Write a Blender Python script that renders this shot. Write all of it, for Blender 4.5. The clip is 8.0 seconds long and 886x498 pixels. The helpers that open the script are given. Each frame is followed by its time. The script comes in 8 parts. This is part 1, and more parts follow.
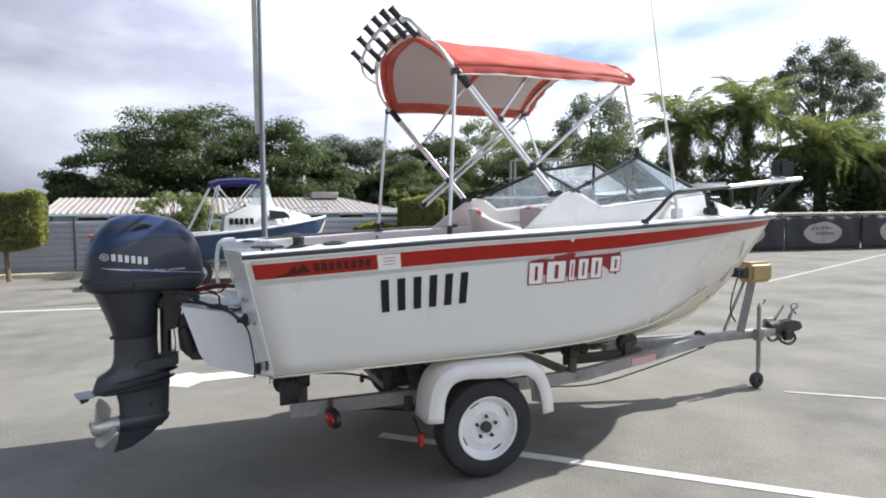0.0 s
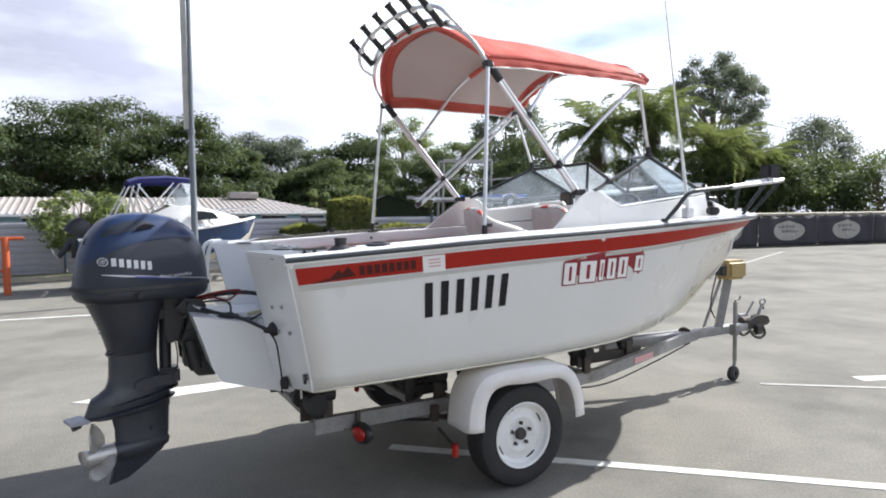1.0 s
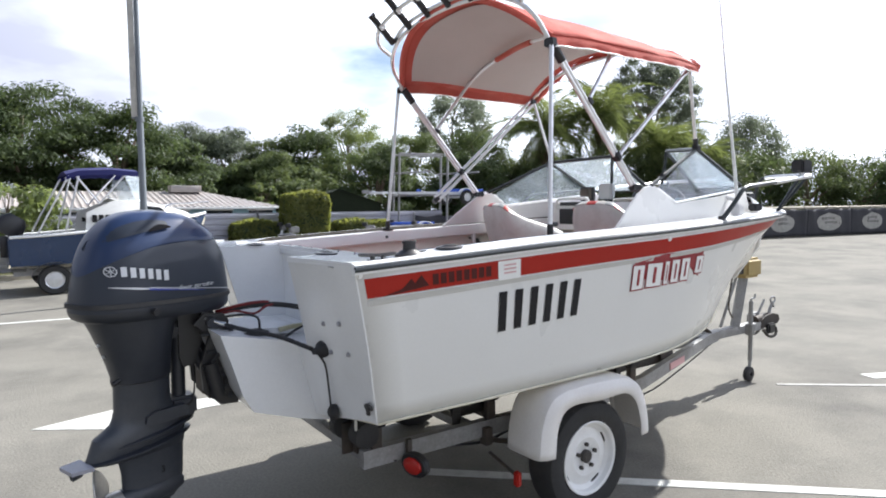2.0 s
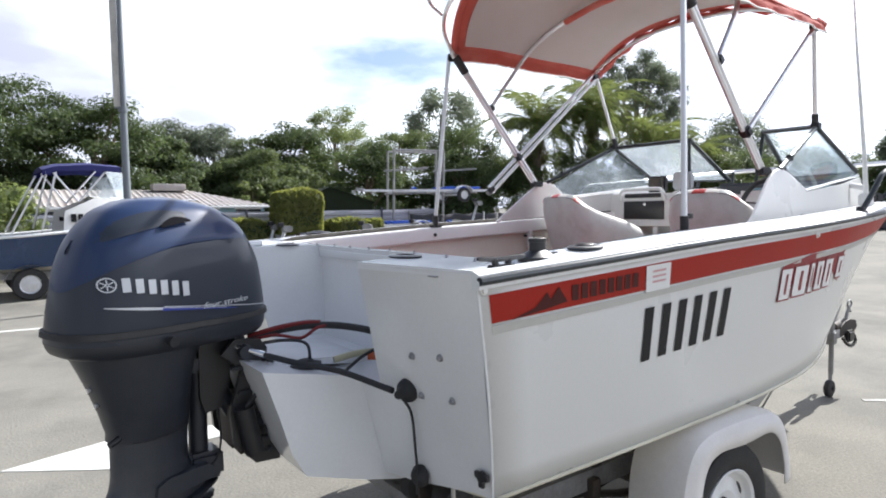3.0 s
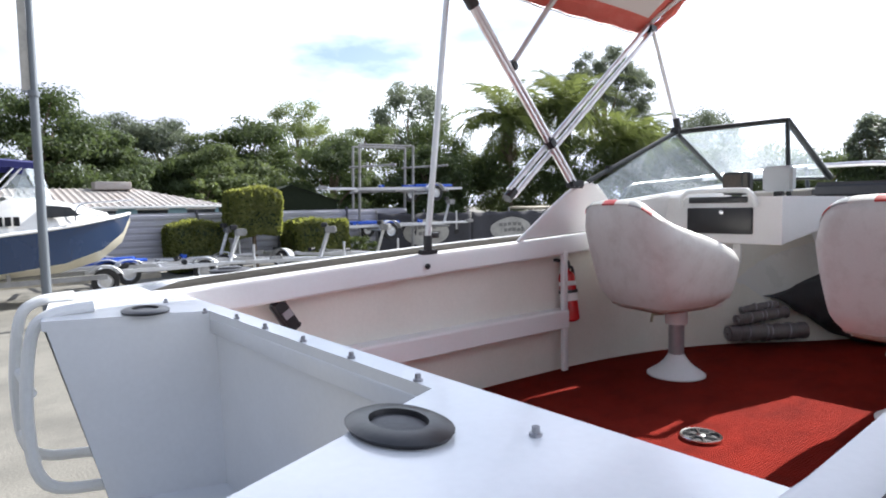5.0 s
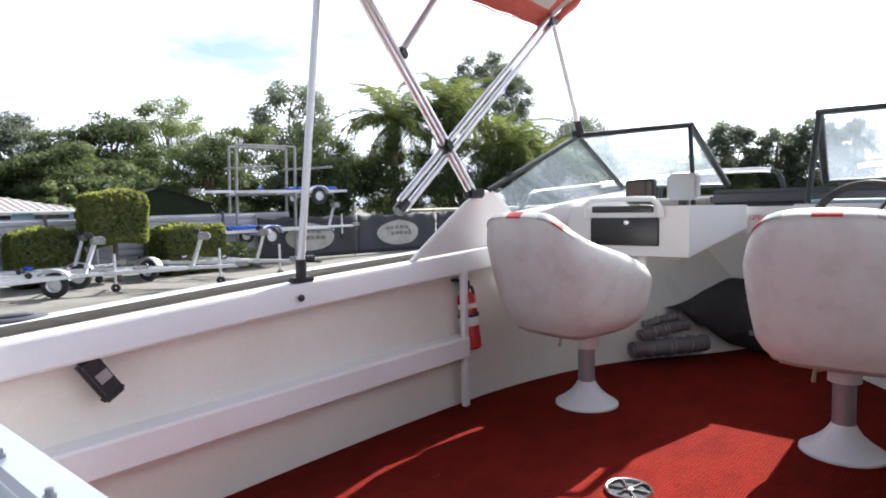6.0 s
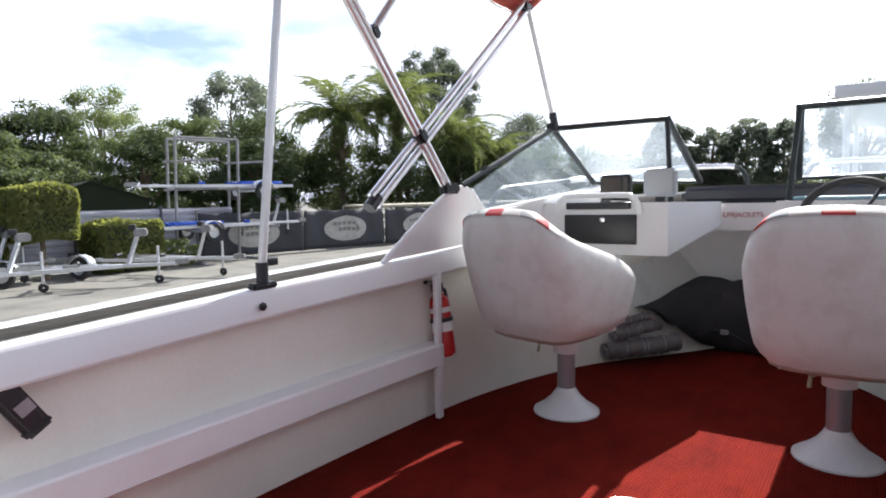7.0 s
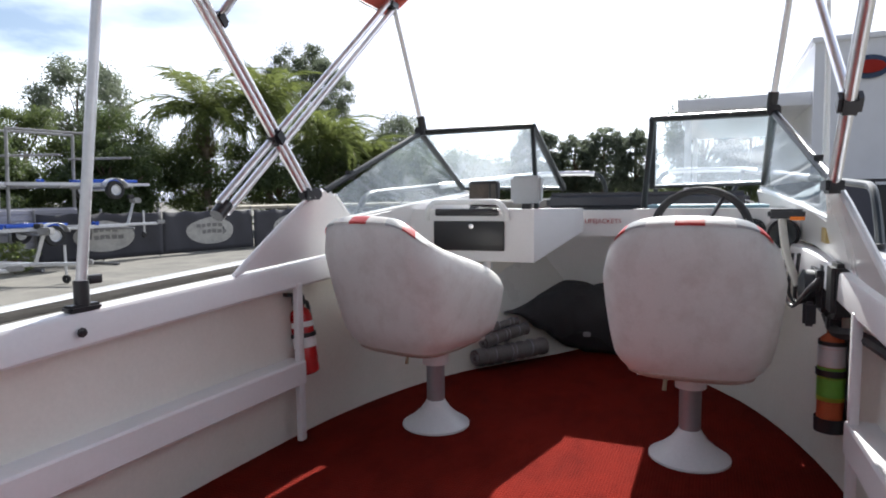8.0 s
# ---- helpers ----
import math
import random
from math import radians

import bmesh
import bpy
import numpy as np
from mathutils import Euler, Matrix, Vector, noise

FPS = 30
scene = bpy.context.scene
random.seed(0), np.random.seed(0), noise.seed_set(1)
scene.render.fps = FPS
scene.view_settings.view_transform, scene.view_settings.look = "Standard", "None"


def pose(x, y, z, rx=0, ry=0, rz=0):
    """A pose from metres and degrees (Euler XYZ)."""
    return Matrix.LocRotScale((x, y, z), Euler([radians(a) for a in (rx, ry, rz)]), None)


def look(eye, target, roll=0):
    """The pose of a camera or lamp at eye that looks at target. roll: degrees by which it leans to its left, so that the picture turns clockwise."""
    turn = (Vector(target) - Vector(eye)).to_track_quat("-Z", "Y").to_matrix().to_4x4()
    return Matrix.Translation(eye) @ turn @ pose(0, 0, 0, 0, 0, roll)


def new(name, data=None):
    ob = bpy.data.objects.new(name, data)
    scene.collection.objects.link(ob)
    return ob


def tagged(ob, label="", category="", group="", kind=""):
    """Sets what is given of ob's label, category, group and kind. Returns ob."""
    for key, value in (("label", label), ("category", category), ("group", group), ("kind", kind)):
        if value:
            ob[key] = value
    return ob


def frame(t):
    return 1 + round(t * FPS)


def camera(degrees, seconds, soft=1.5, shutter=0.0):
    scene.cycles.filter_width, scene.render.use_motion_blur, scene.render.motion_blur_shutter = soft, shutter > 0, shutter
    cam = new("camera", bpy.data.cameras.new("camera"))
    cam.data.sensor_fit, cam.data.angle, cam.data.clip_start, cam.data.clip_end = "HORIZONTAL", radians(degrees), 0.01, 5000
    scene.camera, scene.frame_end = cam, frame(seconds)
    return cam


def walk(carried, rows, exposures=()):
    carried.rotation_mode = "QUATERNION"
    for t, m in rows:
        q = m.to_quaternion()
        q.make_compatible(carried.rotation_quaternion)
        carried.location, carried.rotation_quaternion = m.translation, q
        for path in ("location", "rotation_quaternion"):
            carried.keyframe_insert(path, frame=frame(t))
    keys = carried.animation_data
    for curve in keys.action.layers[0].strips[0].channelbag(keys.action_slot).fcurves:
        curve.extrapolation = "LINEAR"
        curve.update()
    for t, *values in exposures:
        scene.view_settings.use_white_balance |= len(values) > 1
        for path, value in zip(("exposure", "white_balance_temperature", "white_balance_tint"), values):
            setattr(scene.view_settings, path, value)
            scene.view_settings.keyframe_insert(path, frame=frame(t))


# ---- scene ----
# the camera and its walk
cam = camera(71.3, 8.0, soft=1.9)
PATH = [
    (0, (-0.164, -4.458, 1.679), (0.543, -2.59, 1.569), -0.7),
    (0.5, (-0.482, -4.228, 1.677), (0.385, -2.429, 1.567), -0.7),
    (1, (-0.773, -3.962, 1.673), (0.2, -2.218, 1.564), -0.7),
    (2.3, (-1.111, -2.944, 1.703), (0.05, -1.32, 1.574), -0.8),
    (2.5, (-1.113, -2.751, 1.686), (0.052, -1.131, 1.561), -0.9),
    (3, (-1.029, -2.297, 1.659), (0.154, -0.69, 1.527), -0.9),
    (3.5, (-0.863, -1.903, 1.659), (0.324, -0.3, 1.522), -1.0),
    (4, (-0.687, -1.604, 1.656), (0.501, 0.0, 1.521), -1.2),
    (4.2, (-0.615, -1.478, 1.669), (0.577, 0.122, 1.538), -1.1),
    (5.3, (-0.123, -0.945, 1.752), (1.183, 0.563, 1.604), -1.4),
    (5.5, (-0.052, -0.892, 1.764), (1.287, 0.587, 1.617), -1.6),
    (6, (0.044, -0.736, 1.776), (1.571, 0.549, 1.63), -1.4),
    (6.5, (0.108, -0.598, 1.78), (1.739, 0.55, 1.63), -1.3),
    (7, (0.135, -0.533, 1.779), (1.766, 0.613, 1.615), -1.2),
    (7.5, (0.215, -0.502, 1.794), (1.877, 0.598, 1.629), -1.3),
    (8, (0.254, -0.506, 1.797), (2.081, 0.29, 1.631), -0.7),
]
walk(cam, [(t, look(eye, target, roll)) for t, eye, target, roll in PATH],
     exposures=[(0.0, 0.74, 6250, 10), (2.5, 0.86, 6250, 10), (3.5, 0.82, 6250, 10), (4.0, 0.76, 6250, 10), (5.5, 1.18, 6250, 10), (6.0, 1.20, 6250, 10), (7.0, 1.00, 6250, 10), (8.0, 0.76, 6250, 10)])

# ---- world and sun ----
SUN_TO = Vector((1.19, 0.14, 1.0)).normalized()
world = bpy.data.worlds.new("sky")
scene.world = world
world.use_nodes = True
wn, wl = world.node_tree.nodes, world.node_tree.links
wn.clear()
w_out = wn.new("ShaderNodeOutputWorld")
w_sky = wn.new("ShaderNodeTexSky")
w_sky.sky_type, w_sky.sun_disc = "NISHITA", False
w_sky.sun_elevation = math.asin(SUN_TO.z)
w_sky.sun_rotation = math.atan2(SUN_TO.x, SUN_TO.y)
w_sky.air_density, w_sky.dust_density = 1.0, 1.6
w_bg = wn.new("ShaderNodeBackground")
w_bg.inputs[1].default_value = 0.085
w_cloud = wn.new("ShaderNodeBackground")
w_mix = wn.new("ShaderNodeMixShader")
w_geo = wn.new("ShaderNodeTexCoord")
w_map = wn.new("ShaderNodeMapping")
w_map.inputs["Scale"].default_value = (1.5, 1.5, 4.2)
w_map.inputs["Location"].default_value = (0.35, 0.12, 0.3)
w_n1 = wn.new("ShaderNodeTexNoise")
w_n1.inputs["Scale"].default_value, w_n1.inputs["Detail"].default_value = 1.25, 8.0
w_n1.inputs["Roughness"].default_value = 0.5
w_r1 = wn.new("ShaderNodeValToRGB")
w_r1.color_ramp.elements[0].position, w_r1.color_ramp.elements[1].position = 0.26, 0.43
w_n2 = wn.new("ShaderNodeTexNoise")
w_n2.inputs["Scale"].default_value, w_n2.inputs["Detail"].default_value = 1.7, 6.0
w_r2 = wn.new("ShaderNodeValToRGB")
w_r2.color_ramp.elements[0].position, w_r2.color_ramp.elements[1].position = 0.38, 0.60
w_r2.color_ramp.elements[0].color = (0.41, 0.425, 0.52, 1)
w_r2.color_ramp.elements[1].color = (0.77, 0.81, 0.88, 1)
wl.new(w_geo.outputs["Generated"], w_map.inputs["Vector"])
wl.new(w_map.outputs[0], w_n1.inputs["Vector"])
wl.new(w_map.outputs[0], w_n2.inputs["Vector"])
wl.new(w_n1.outputs["Fac"], w_r1.inputs[0])
wl.new(w_n2.outputs["Fac"], w_r2.inputs[0])
wl.new(w_sky.outputs[0], w_bg.inputs[0])
wl.new(w_r2.outputs[0], w_cloud.inputs[0])
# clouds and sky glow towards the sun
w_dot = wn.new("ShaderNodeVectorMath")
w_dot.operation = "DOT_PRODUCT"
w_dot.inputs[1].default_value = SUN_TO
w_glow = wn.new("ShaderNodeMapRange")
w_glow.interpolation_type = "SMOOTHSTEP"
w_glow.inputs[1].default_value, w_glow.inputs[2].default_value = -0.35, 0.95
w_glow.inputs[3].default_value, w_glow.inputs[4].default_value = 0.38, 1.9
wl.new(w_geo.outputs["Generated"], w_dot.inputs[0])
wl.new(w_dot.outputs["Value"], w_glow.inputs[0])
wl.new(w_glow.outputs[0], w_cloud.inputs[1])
# clouds lie low round the horizon, the sky overhead is clearer
w_sep, w_low, w_cov = wn.new("ShaderNodeSeparateXYZ"), wn.new("ShaderNodeMapRange"), wn.new("ShaderNodeMath")
w_low.interpolation_type = "SMOOTHSTEP"
w_low.inputs[1].default_value, w_low.inputs[2].default_value = 0.45, 0.80
w_low.inputs[3].default_value, w_low.inputs[4].default_value = 1.0, 0.12
w_cov.operation = "MULTIPLY"
wl.new(w_geo.outputs["Generated"], w_sep.inputs[0])
wl.new(w_sep.outputs["Z"], w_low.inputs[0])
wl.new(w_low.outputs[0], w_cov.inputs[0])
wl.new(w_r1.outputs[0], w_cov.inputs[1])
wl.new(w_cov.outputs[0], w_mix.inputs[0])
wl.new(w_bg.outputs[0], w_mix.inputs[1])
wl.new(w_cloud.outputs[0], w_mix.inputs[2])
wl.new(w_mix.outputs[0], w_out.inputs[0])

sun = new("sun", bpy.data.lights.new("sun", "SUN"))
sun.data.energy, sun.data.angle, sun.data.color = 5.0, radians(0.55), (1.0, 0.965, 0.91)
sun.matrix_world = look(SUN_TO * 60, (0, 0, 0))


# ---- materials ----
def material(name, rgb, rough=0.5, metal=0.0, var=0.10, scale=6.0, fine=90.0, bump=0.05, coat=0.0,
             dirt=None, dirt_amount=0.35, dirt_scale=2.5, spec=0.5, stretch=(1, 1, 1), island=0.0, per_object=0.0):
    """A procedural surface: two scales of tone, stains and a fine relief."""
    m = bpy.data.materials.new(name)
    m.use_nodes = True
    n, l = m.node_tree.nodes, m.node_tree.links
    b = n["Principled BSDF"]
    tc = n.new("ShaderNodeTexCoord")
    mp = n.new("ShaderNodeMapping")
    mp.inputs["Scale"].default_value = stretch
    l.new(tc.outputs["Object"], mp.inputs[0])
    big, small = n.new("ShaderNodeTexNoise"), n.new("ShaderNodeTexNoise")
    big.inputs["Scale"].default_value, big.inputs["Detail"].default_value = scale, 5
    small.inputs["Scale"].default_value, small.inputs["Detail"].default_value = fine, 3
    l.new(mp.outputs[0], big.inputs["Vector"])
    l.new(mp.outputs[0], small.inputs["Vector"])
    add = n.new("ShaderNodeMath")
    add.operation = "ADD"
    l.new(big.outputs["Fac"], add.inputs[0])
    l.new(small.outputs["Fac"], add.inputs[1])
    half = n.new("ShaderNodeMapRange")
    half.inputs[1].default_value, half.inputs[2].default_value = 0.6, 1.4
    half.inputs[3].default_value, half.inputs[4].default_value = 1 - var, 1 + var
    l.new(add.outputs[0], half.inputs[0])
    tone = half.outputs[0]
    for amount, node, out in ((island, "ShaderNodeNewGeometry", "Random Per Island"), (per_object, "ShaderNodeObjectInfo", "Random")):
        if amount:
            src = n.new(node)
            rr = n.new("ShaderNodeMapRange")
            rr.inputs[3].default_value, rr.inputs[4].default_value = 1 - amount, 1 + amount
            l.new(src.outputs[out], rr.inputs[0])
            mu = n.new("ShaderNodeMath")
            mu.operation = "MULTIPLY"
            l.new(tone, mu.inputs[0])
            l.new(rr.outputs[0], mu.inputs[1])
            tone = mu.outputs[0]
    col = n.new("ShaderNodeVectorMath")
    col.operation = "SCALE"
    col.inputs[0].default_value = rgb
    l.new(tone, col.inputs["Scale"])
    colour = col.outputs[0]
    if dirt:
        dn = n.new("ShaderNodeTexNoise")
        dn.inputs["Scale"].default_value, dn.inputs["Detail"].default_value = dirt_scale, 7
        dn.inputs["Roughness"].default_value = 0.65
        l.new(mp.outputs[0], dn.inputs["Vector"])
        dr = n.new("ShaderNodeMapRange")
        dr.inputs[1].default_value, dr.inputs[2].default_value = 0.46, 0.72
        dr.inputs[4].default_value = dirt_amount
        l.new(dn.outputs["Fac"], dr.inputs[0])
        mx = n.new("ShaderNodeMix")
        mx.data_type = "RGBA"
        mx.inputs["B"].default_value = (*dirt, 1)
        l.new(dr.outputs[0], mx.inputs["Factor"])
        l.new(colour, mx.inputs["A"])
        colour = mx.outputs["Result"]
    l.new(colour, b.inputs["Base Color"])
    rg = n.new("ShaderNodeMapRange")
    rg.inputs[3].default_value, rg.inputs[4].default_value = max(0.02, rough - 0.08), min(1, rough + 0.10)
    l.new(big.outputs["Fac"], rg.inputs[0])
    l.new(rg.outputs[0], b.inputs["Roughness"])
    b.inputs["Metallic"].default_value = metal
    b.inputs["Specular IOR Level"].default_value = spec
    b.inputs["Coat Weight"].default_value = coat
    b.inputs["Coat Roughness"].default_value = 0.08
    if bump:
        bp = n.new("ShaderNodeBump")
        bp.inputs["Strength"].default_value, bp.inputs["Distance"].default_value = bump, 0.01
        l.new(add.outputs[0], bp.inputs["Height"])
        l.new(bp.outputs[0], b.inputs["Normal"])
    return m


def woven(m, step, depth, tone):
    """Adds rows of loops to a carpet: relief and darker gaps between the loops."""
    n, l = m.node_tree.nodes, m.node_tree.links
    b = n["Principled BSDF"]
    tc, bp, height = n.new("ShaderNodeTexCoord"), n.new("ShaderNodeBump"), n.new("ShaderNodeMath")
    height.operation = "MULTIPLY"
    for k, (way, size) in enumerate((("X", step), ("Y", step * 0.7))):
        wv = n.new("ShaderNodeTexWave")
        wv.bands_direction = way
        wv.inputs["Scale"].default_value = 0.314 / size
        wv.inputs["Distortion"].default_value, wv.inputs["Detail"].default_value, wv.inputs["Detail Scale"].default_value = 1.6, 2.0, 6.0
        l.new(tc.outputs["Object"], wv.inputs["Vector"])
        l.new(wv.outputs["Fac"], height.inputs[k])
    bp.inputs["Strength"].default_value, bp.inputs["Distance"].default_value = depth, 0.008
    l.new(height.outputs[0], bp.inputs["Height"])
    if b.inputs["Normal"].links:
        l.new(b.inputs["Normal"].links[0].from_socket, bp.inputs["Normal"])
    l.new(bp.outputs[0], b.inputs["Normal"])
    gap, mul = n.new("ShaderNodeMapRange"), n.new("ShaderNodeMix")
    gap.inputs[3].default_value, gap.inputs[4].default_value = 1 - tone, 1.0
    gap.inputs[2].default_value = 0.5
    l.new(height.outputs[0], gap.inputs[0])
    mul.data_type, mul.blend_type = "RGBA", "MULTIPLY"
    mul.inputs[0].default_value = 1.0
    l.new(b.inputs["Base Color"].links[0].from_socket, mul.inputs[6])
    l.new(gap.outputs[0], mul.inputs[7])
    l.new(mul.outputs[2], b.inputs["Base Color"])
    return m


def leaf_material(name, rgb, through_rgb, island=0.45):
    """Leaves: diffuse and gloss with light passing through."""
    m = material(name, rgb, 0.5, var=0.25, scale=0.9, fine=6, bump=0, island=island, spec=0.3)
    n, l = m.node_tree.nodes, m.node_tree.links
    tr = n.new("ShaderNodeBsdfTranslucent")
    tr.inputs[0].default_value = (*through_rgb, 1)
    mx = n.new("ShaderNodeMixShader")
    mx.inputs[0].default_value = 0.54
    l.new(n["Principled BSDF"].outputs[0], mx.inputs[1])
    l.new(tr.outputs[0], mx.inputs[2])
    l.new(mx.outputs[0], n["Material Output"].inputs[0])
    return m


def glass_material(name, haze=0.12, tint=(0.93, 0.96, 0.95)):
    """A thin clear sheet: see-through, with a mirror gloss and a little haze from scratches."""
    m = bpy.data.materials.new(name)
    m.use_nodes = True
    n, l = m.node_tree.nodes, m.node_tree.links
    n.remove(n["Principled BSDF"])
    clear, gloss, dust = n.new("ShaderNodeBsdfTransparent"), n.new("ShaderNodeBsdfGlossy"), n.new("ShaderNodeBsdfTranslucent")
    clear.inputs[0].default_value = (*tint, 1)
    gloss.inputs["Roughness"].default_value = 0.03
    dust.inputs[0].default_value = (0.74, 0.82, 0.90, 1)
    m1, m2 = n.new("ShaderNodeMixShader"), n.new("ShaderNodeMixShader")
    lw, po, fr = n.new("ShaderNodeLayerWeight"), n.new("ShaderNodeMath"), n.new("ShaderNodeMapRange")
    po.operation = "POWER"
    po.inputs[1].default_value = 3.0
    fr.inputs[3].default_value, fr.inputs[4].default_value = 0.03, 0.5
    l.new(lw.outputs["Facing"], po.inputs[0])
    l.new(po.outputs[0], fr.inputs[0])
    tc, nz, mr = n.new("ShaderNodeTexCoord"), n.new("ShaderNodeTexNoise"), n.new("ShaderNodeMapRange")
    nz.inputs["Scale"].default_value, nz.inputs["Detail"].default_value = 2.5, 3
    mr.inputs[1].default_value, mr.inputs[2].default_value = 0.3, 0.7
    mr.inputs[3].default_value, mr.inputs[4].default_value = haze * 0.6, haze * 1.4
    l.new(tc.outputs["Object"], nz.inputs["Vector"])
    l.new(nz.outputs["Fac"], mr.inputs[0])
    l.new(fr.outputs[0], m1.inputs[0])
    l.new(clear.outputs[0], m1.inputs[1])
    l.new(gloss.outputs[0], m1.inputs[2])
    l.new(mr.outputs[0], m2.inputs[0])
    l.new(m1.outputs[0], m2.inputs[1])
    l.new(dust.outputs[0], m2.inputs[2])
    l.new(m2.outputs[0], n["Material Output"].inputs[0])
    return m


M = {}
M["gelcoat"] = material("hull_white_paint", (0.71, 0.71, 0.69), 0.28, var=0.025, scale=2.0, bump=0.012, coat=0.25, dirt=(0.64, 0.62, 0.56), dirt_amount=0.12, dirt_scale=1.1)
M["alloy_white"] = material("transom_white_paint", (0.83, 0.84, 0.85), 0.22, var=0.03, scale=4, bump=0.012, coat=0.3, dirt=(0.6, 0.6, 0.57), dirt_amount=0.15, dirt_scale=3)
M["liner"] = material("liner_cream_paint", (0.77, 0.765, 0.77), 0.45, var=0.03, scale=3, bump=0.03, dirt=(0.62, 0.57, 0.5), dirt_amount=0.18)
M["bottom"] = material("hull_bottom_cream", (0.70, 0.66, 0.53), 0.4, var=0.06, scale=2, bump=0.03, dirt=(0.42, 0.36, 0.24), dirt_amount=0.5)
M["red_stripe"] = material("red_vinyl_stripe", (0.34, 0.018, 0.010), 0.4, var=0.07, scale=3, bump=0.01, dirt=(0.42, 0.045, 0.03), dirt_amount=0.3, spec=0.2)
M["grey_stripe"] = material("grey_vinyl_stripe", (0.50, 0.49, 0.45), 0.4, var=0.06, bump=0.01)
M["black_vinyl"] = material("black_vinyl", (0.016, 0.016, 0.018), 0.5, var=0.2, bump=0.02, spec=0.2)
M["black_rubber"] = material("black_rubber", (0.022, 0.022, 0.024), 0.65, var=0.25, fine=60, bump=0.12, dirt=(0.12, 0.11, 0.09), dirt_amount=0.3)
M["black_plastic"] = material("black_plastic", (0.02, 0.02, 0.022), 0.35, var=0.15, bump=0.03)
M["black_frame"] = material("black_alloy_frame", (0.025, 0.03, 0.03), 0.35, metal=0.3, var=0.15, bump=0.02)
M["teal_rail"] = material("rub_rail_dark", (0.020, 0.027, 0.033), 0.4, var=0.2, bump=0.05)
M["white_rail"] = material("rub_rail_white", (0.82, 0.83, 0.82), 0.3, var=0.05, bump=0.02)
M["alu"] = material("polished_alloy_tube", (0.78, 0.78, 0.79), 0.34, metal=0.95, var=0.06, bump=0.02)
M["steel"] = material("stainless_steel", (0.72, 0.72, 0.72), 0.16, metal=1.0, var=0.06, bump=0.01)
M["galv"] = material("galvanised_steel", (0.30, 0.30, 0.30), 0.55, metal=0.35, var=0.22, scale=14, fine=60, bump=0.06, dirt=(0.10, 0.085, 0.065), dirt_amount=0.5)
M["galv_new"] = material("bright_galvanised_steel", (0.62, 0.63, 0.65), 0.38, metal=0.7, var=0.15, scale=14, bump=0.05)
M["rust_steel"] = material("grimy_axle_steel", (0.06, 0.055, 0.05), 0.7, metal=0.2, var=0.3, bump=0.2, dirt=(0.16, 0.09, 0.05), dirt_amount=0.4)
M["guard"] = material("mudguard_white_paint", (0.76, 0.74, 0.72), 0.35, var=0.05, bump=0.03, coat=0.1, dirt=(0.45, 0.36, 0.3), dirt_amount=0.22)
M["rim"] = material("rim_white_paint", (0.80, 0.80, 0.79), 0.35, var=0.05, bump=0.03, dirt=(0.5, 0.46, 0.4), dirt_amount=0.25, dirt_scale=8)
M["tyre"] = material("tyre_rubber", (0.022, 0.022, 0.023), 0.75, var=0.25, bump=0.15, dirt=(0.09, 0.08, 0.07), dirt_amount=0.3)
M["red_lens"] = material("red_lens", (0.45, 0.02, 0.015), 0.15, var=0.1, bump=0.02)
M["amber_lens"] = material("orange_lens", (0.75, 0.20, 0.03), 0.15, var=0.1, bump=0.02)
M["yellow"] = material("winch_yellow_paint", (0.40, 0.30, 0.12), 0.5, var=0.15, bump=0.06, dirt=(0.28, 0.2, 0.1), dirt_amount=0.5, dirt_scale=7)
M["canvas_red"] = material("red_canvas", (0.55, 0.118, 0.092), 0.85, var=0.10, scale=4, fine=420, bump=0.12, dirt=(0.68, 0.30, 0.25), dirt_amount=0.55, spec=0.15)
M["canvas_beige"] = material("beige_canvas_lining", (0.58, 0.515, 0.49), 0.9, var=0.05, scale=3, fine=420, bump=0.10, spec=0.1, dirt=(0.5, 0.43, 0.39), dirt_amount=0.25)
M["carpet"] = material("red_marine_carpet", (0.262, 0.024, 0.015), 0.9, var=0.24, scale=5, fine=230, bump=0.5, spec=0.04, dirt=(0.11, 0.010, 0.008), dirt_amount=0.5, dirt_scale=6, stretch=(1, 1.6, 1))
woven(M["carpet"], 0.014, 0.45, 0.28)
M["seat_vinyl"] = material("cream_seat_vinyl", (0.69, 0.685, 0.655), 0.5, var=0.04, scale=5, fine=160, bump=0.06, dirt=(0.40, 0.34, 0.29), dirt_amount=0.34, dirt_scale=13)
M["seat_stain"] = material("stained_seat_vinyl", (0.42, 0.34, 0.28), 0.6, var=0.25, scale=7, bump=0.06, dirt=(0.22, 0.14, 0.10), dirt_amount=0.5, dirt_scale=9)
M["lining"] = material("warm_lining_paint", (0.76, 0.735, 0.67), 0.5, var=0.05, scale=2.5, bump=0.03, dirt=(0.58, 0.53, 0.45), dirt_amount=0.25, dirt_scale=3)
M["seat_red"] = material("red_seat_vinyl", (0.50, 0.035, 0.03), 0.42, var=0.08, bump=0.05)
M["seat_grey"] = material("grey_seat_vinyl", (0.42, 0.44, 0.45), 0.45, var=0.06, bump=0.05)
M["pedestal"] = material("grey_alloy_pedestal", (0.36, 0.36, 0.38), 0.4, metal=0.6, var=0.08, bump=0.03)
M["dark_pad"] = material("charcoal_vinyl_pad", (0.045, 0.047, 0.055), 0.5, var=0.15, bump=0.08)
M["dark_canvas"] = material("dark_canvas_cover", (0.035, 0.036, 0.04), 0.8, var=0.3, fine=200, bump=0.2)
